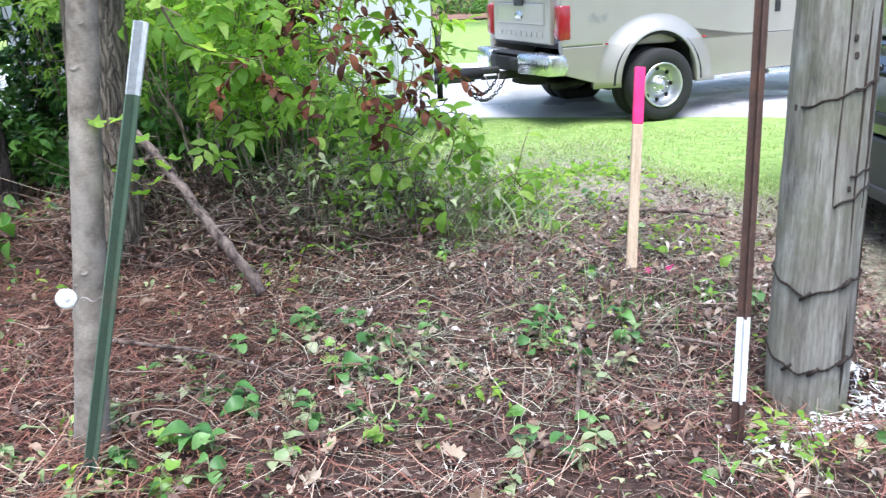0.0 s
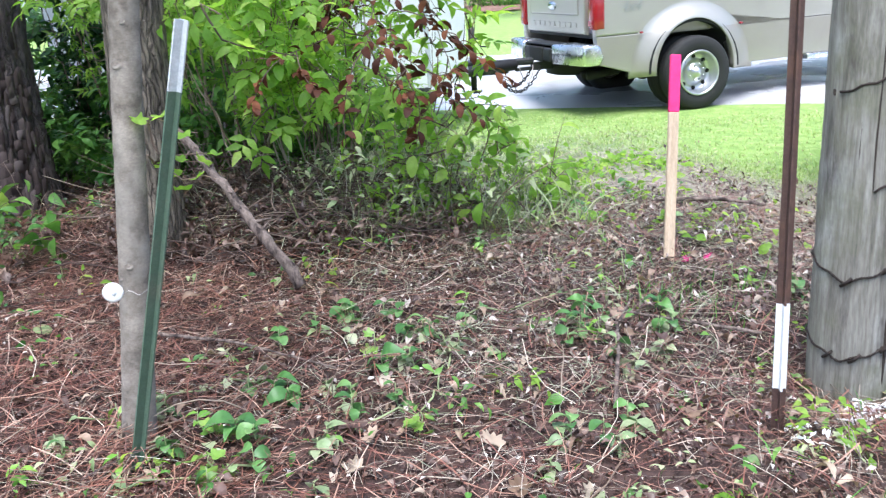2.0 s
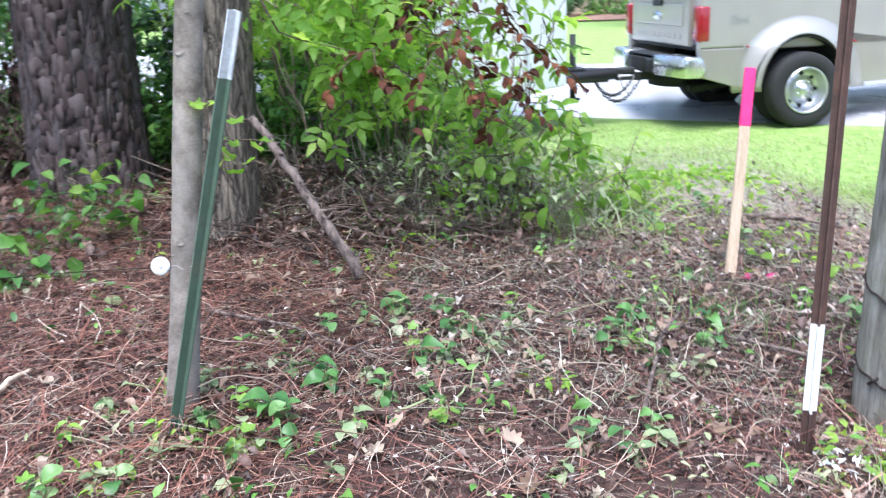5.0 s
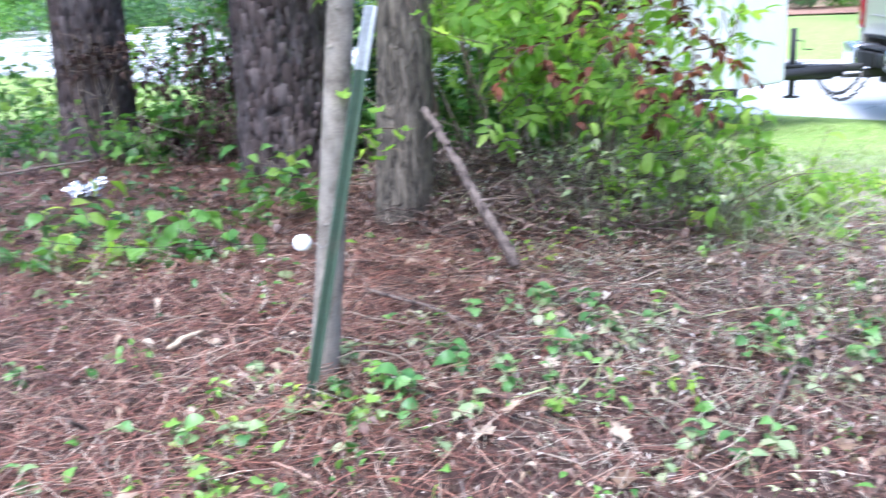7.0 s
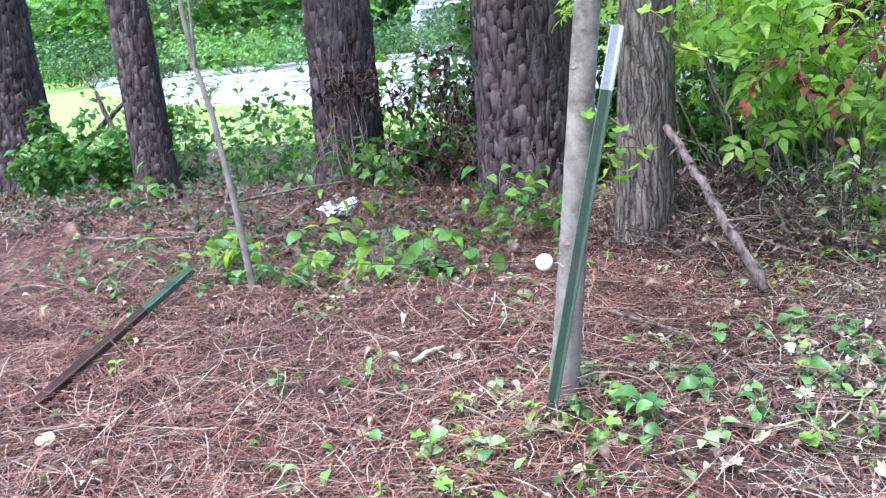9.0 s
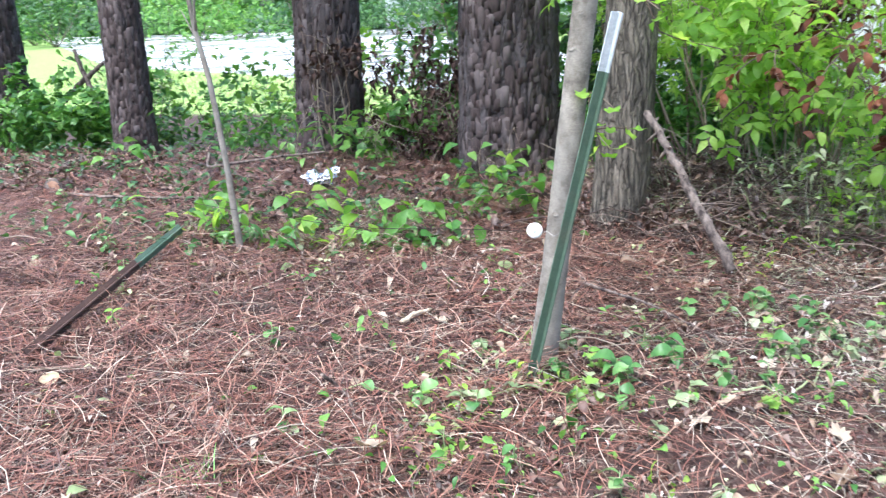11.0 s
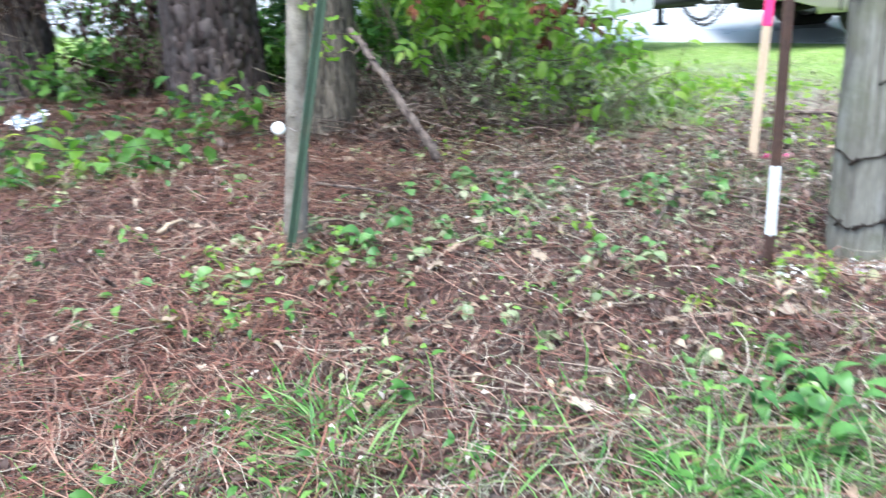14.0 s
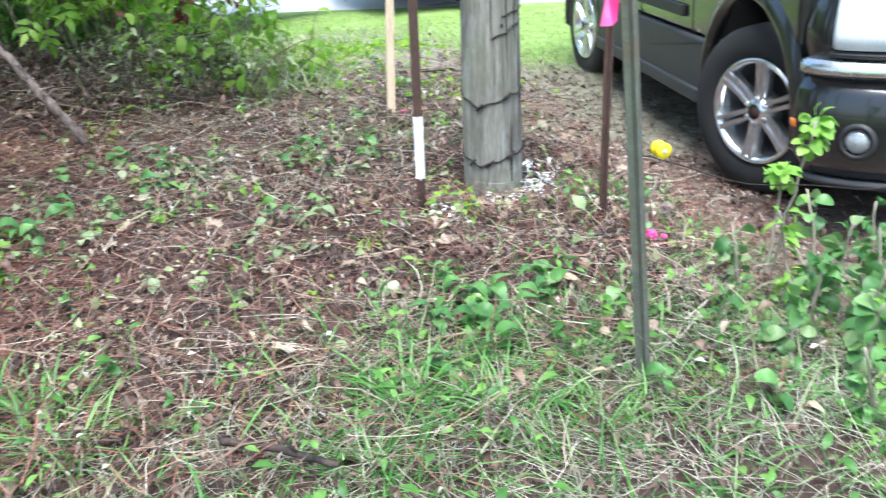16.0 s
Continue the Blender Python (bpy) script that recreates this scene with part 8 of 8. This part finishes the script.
def vine(label, pts, n, seed, leaf="wilted"):
    ob = part("vine", tube_mesh("vine", pts, 0.0032, 5), M["wilted_leaf"])
    tagged(ob, label, "vine")
    rng = np.random.default_rng(seed)
    for i in range(n):
        k = rng.integers(0, len(pts))
        s = rng.uniform(0.03, 0.055)
        part("leaf", LEAVES[leaf], None, ob, at=pose(*pts[k], 0, 0, rng.uniform(0, 360)) @ pose(0, 0, 0, rng.normal(0, 30), rng.normal(10, 25), 0) @ Matrix.Diagonal((s, s, s, 1)))
    return ob


def ground_line(pts, lift=0.02):
    q = []
    for (ax, ay), (bx, by) in zip(pts, pts[1:]):
        q += [(ax + (bx - ax) * t, ay + (by - ay) * t, ground_at(ax + (bx - ax) * t, ay + (by - ay) * t) + lift * (1 + math.sin(9 * t + ax * 7))) for t in (0, 0.33, 0.66)]
    return q


vine("pale green vine trailing over leaf litter", ground_line([(0.28, 2.9), (0.3, 2.75), (0.26, 2.6), (0.24, 2.45), (0.1, 2.38), (-0.1, 2.36)]), 9, 1)
vine("pale green vine trailing over leaf litter", ground_line([(0.25, 3.1), (0.5, 3.15), (0.8, 3.3), (0.95, 3.4)]), 8, 2, "round")
vine("long thin vine on pine straw", ground_line([(-1.0, 1.85), (-0.7, 2.0), (-0.35, 2.2), (-0.1, 2.2)]), 4, 3, "round")
vine("pale green vine trailing over leaf litter", ground_line([(-0.75, 2.5), (-0.5, 2.65), (-0.3, 2.75), (-0.15, 2.7)]), 12, 4)

# ---------------------------------------------------------------- small things
def crumple(name, label, category, at, size, mat, seed, flat=0.5):
    bm = bmesh.new()
    bmesh.ops.create_icosphere(bm, subdivisions=3, radius=1)
    rng = np.random.default_rng(seed)
    ph = rng.uniform(0, 6.28, 9)
    for v in bm.verts:
        c = v.co
        k = 1 + 0.22 * math.sin(5 * c.x + ph[0]) * math.cos(4 * c.y + ph[1]) + 0.18 * math.sin(9 * c.z + 7 * c.x + ph[2]) + 0.1 * rng.uniform(-1, 1)
        v.co = Vector((c.x * k * size[0], c.y * k * size[1], c.z * k * size[2]))
    ob = part(name, bm, M[mat], at=at)
    return tagged(ob, label, category)


crumple("crumpled_bag", "crumpled silvery plastic bag lying under a pine", "litter", pose(-2.97, 4.2, 0.12, 0, 16, 25), (0.085, 0.05, 0.05), "foil", 1)
crumple("crumpled_bag", "crumpled silvery plastic bag lying under a pine", "litter", pose(-2.86, 4.2, 0.15, 0, -28, 40), (0.075, 0.035, 0.036), "foil", 2)
for i, (x, y, s) in enumerate(((1.235, 3.54, 0.016), (1.32, 3.55, 0.017), (1.345, 3.57, 0.014), (1.745, 1.69, 0.02), (1.785, 1.685, 0.011))):
    crumple("marker_ribbon", "scrap of pink plastic marker ribbon on the ground", "ribbon", pose(x, y, ground_at(x, y) + 0.025, 0, 0, 40 * i), (s, s * 0.7, s * 0.7), "pink_plastic", 10 + i)


def ribbon():
    """A pink ribbon tied round the grey post, its tail hanging."""
    bm = bmesh.new()
    pts = [(0, 0, 0), (-0.01, -0.012, -0.05), (-0.022, -0.018, -0.1), (-0.03, -0.014, -0.15), (-0.042, -0.02, -0.19)]
    rows = []
    for k, (x, y, z) in enumerate(pts):
        w = 0.014 + 0.003 * k
        rows.append([bm.verts.new((x - w, y - 0.004 * math.sin(k), z)), bm.verts.new((x, y - 0.012, z)), bm.verts.new((x + w, y + 0.002 * k, z + 0.006))])
    for a, b in zip(rows, rows[1:]):
        for k in range(2):
            bm.faces.new((a[k], a[k + 1], b[k + 1], b[k])).smooth = True
    bmesh.ops.solidify(bm, geom=bm.faces[:], thickness=0.0015)
    ob = part("marker_ribbon", bm, M["pink_plastic"], at=pose(1.344, 0.935, 1.02) @ Matrix.Diagonal((0.7, 0.75, 1.14, 1)))
    knot = part("knot", tube_mesh("knot", [(0.035 * math.cos(a), 0.032 * math.sin(a) + 0.02, 0.01 * math.sin(3 * a)) for a in np.linspace(0, 2 * math.pi, 16)], 0.012, 6), M["pink_plastic"], ob, at=pose(0.02, 0.0, 0.005))
    return tagged(ob, "bright pink plastic ribbon tied to a post", "ribbon")


ribbon()


def cut_log(x, y, r, ln, yaw, label, mat="log_end"):
    ob = thing("cut_log", label, "log", pose(x, y, ground_at(x, y) + r * 0.75, 0, 0, yaw))
    part("bark", lathe([(-ln / 2, r * 0.93), (-ln / 2 + 0.004, r), (0, r * 1.02), (ln / 2 - 0.004, r), (ln / 2, r * 0.93)], 18), M["dead_wood"], ob)
    part("cut_face", lathe([(-ln / 2 - 0.001, 0.0005), (-ln / 2 - 0.002, r * 0.5), (-ln / 2 + 0.001, r * 0.94)], 18), M[mat], ob, "pale cut face")
    return ob


cut_log(-4.72, 3.6, 0.045, 0.12, 55, "short cut log showing a reddish sawn end")


def flat_disc(x, y, r, label, mat, seed):
    bm = bmesh.new()
    ring = [bm.verts.new((r * math.cos(a) * (1 + 0.1 * math.sin(3 * a + seed)), r * math.sin(a), 0.004 * math.sin(2 * a))) for a in np.linspace(0, 6.2831853, 16, endpoint=False)]
    bm.faces.new(ring)
    bmesh.ops.solidify(bm, geom=bm.faces[:], thickness=0.012)
    ob = part("wood_slice", bm, M[mat], at=pose(x, y, ground_at(x, y) + 0.035, 18, 8, 20 * seed))
    return tagged(ob, label, "wood slice")


flat_disc(-1.8, 1.474, 0.03, "pale tan sawn slice of wood on pine straw", "cut_wood", 1)
flat_disc(-1.128, 3.22, 0.032, "pale greenish dry leaf disc on the ground", "wilted_leaf", 2)
flat_disc(1.395, 1.41, 0.024, "pale tan sawn slice of wood in grass", "cut_wood", 3)


def paint_flakes():
    rng = np.random.default_rng(88)
    n = 110
    a, r = rng.uniform(4.1, 6.6, n), 0.12 + np.abs(rng.normal(0, 0.075, n))
    x, y = 1.46 + r * np.cos(a), 2.58 + r * np.sin(a)
    stuff("paint_splashes", "straw splashed with white paint at the pole's foot", "paint", lying("paint_splashes", strip_template(0.07, 0.1), x, y, rng, 0.055, 0.06, 0.25), "white_paint")
    n = 60
    a, r = rng.uniform(4.1, 6.6, n), 0.13 + np.abs(rng.normal(0, 0.06, n))
    stuff("paint_splashes", "leaves splashed with white paint at the pole's foot", "paint", lying("paint_splashes", leaf_template(0.5, 0.3, 0.3, 3), 1.46 + r * np.cos(a), 2.58 + r * np.sin(a), rng, 0.034, 0.06, 0.4), "white_paint")
    n = 26
    x, y = rng.normal(1.16, 0.04, n), rng.normal(2.2, 0.05, n)
    stuff("paint_splashes", "white paint splashed beside a rusty post", "paint", lying("paint_splashes", leaf_template(0.5, 0.1, 0.1, 2), x, y, rng, 0.028, 0.02, 0.3), "white_paint")


paint_flakes()
for i, (x, y, yaw) in enumerate(((1.68, 2.12, 20), (1.78, 2.1, -15))):
    ob = part("plastic_scrap", box(0.075, 0.018, 0.008, 0.003), M["white_paint"], at=pose(x, y, ground_at(x, y) + 0.02, 0, 6, yaw))
    tagged(ob, "small white plastic scrap on the ground", "litter")
ob = crumple("litter_clod", "grey clod of dried weed roots", "clod", pose(1.9, 2.0, ground_at(1.9, 2.0) + 0.03, 0, 0, 20), (0.07, 0.04, 0.03), "dead_wood", 20)
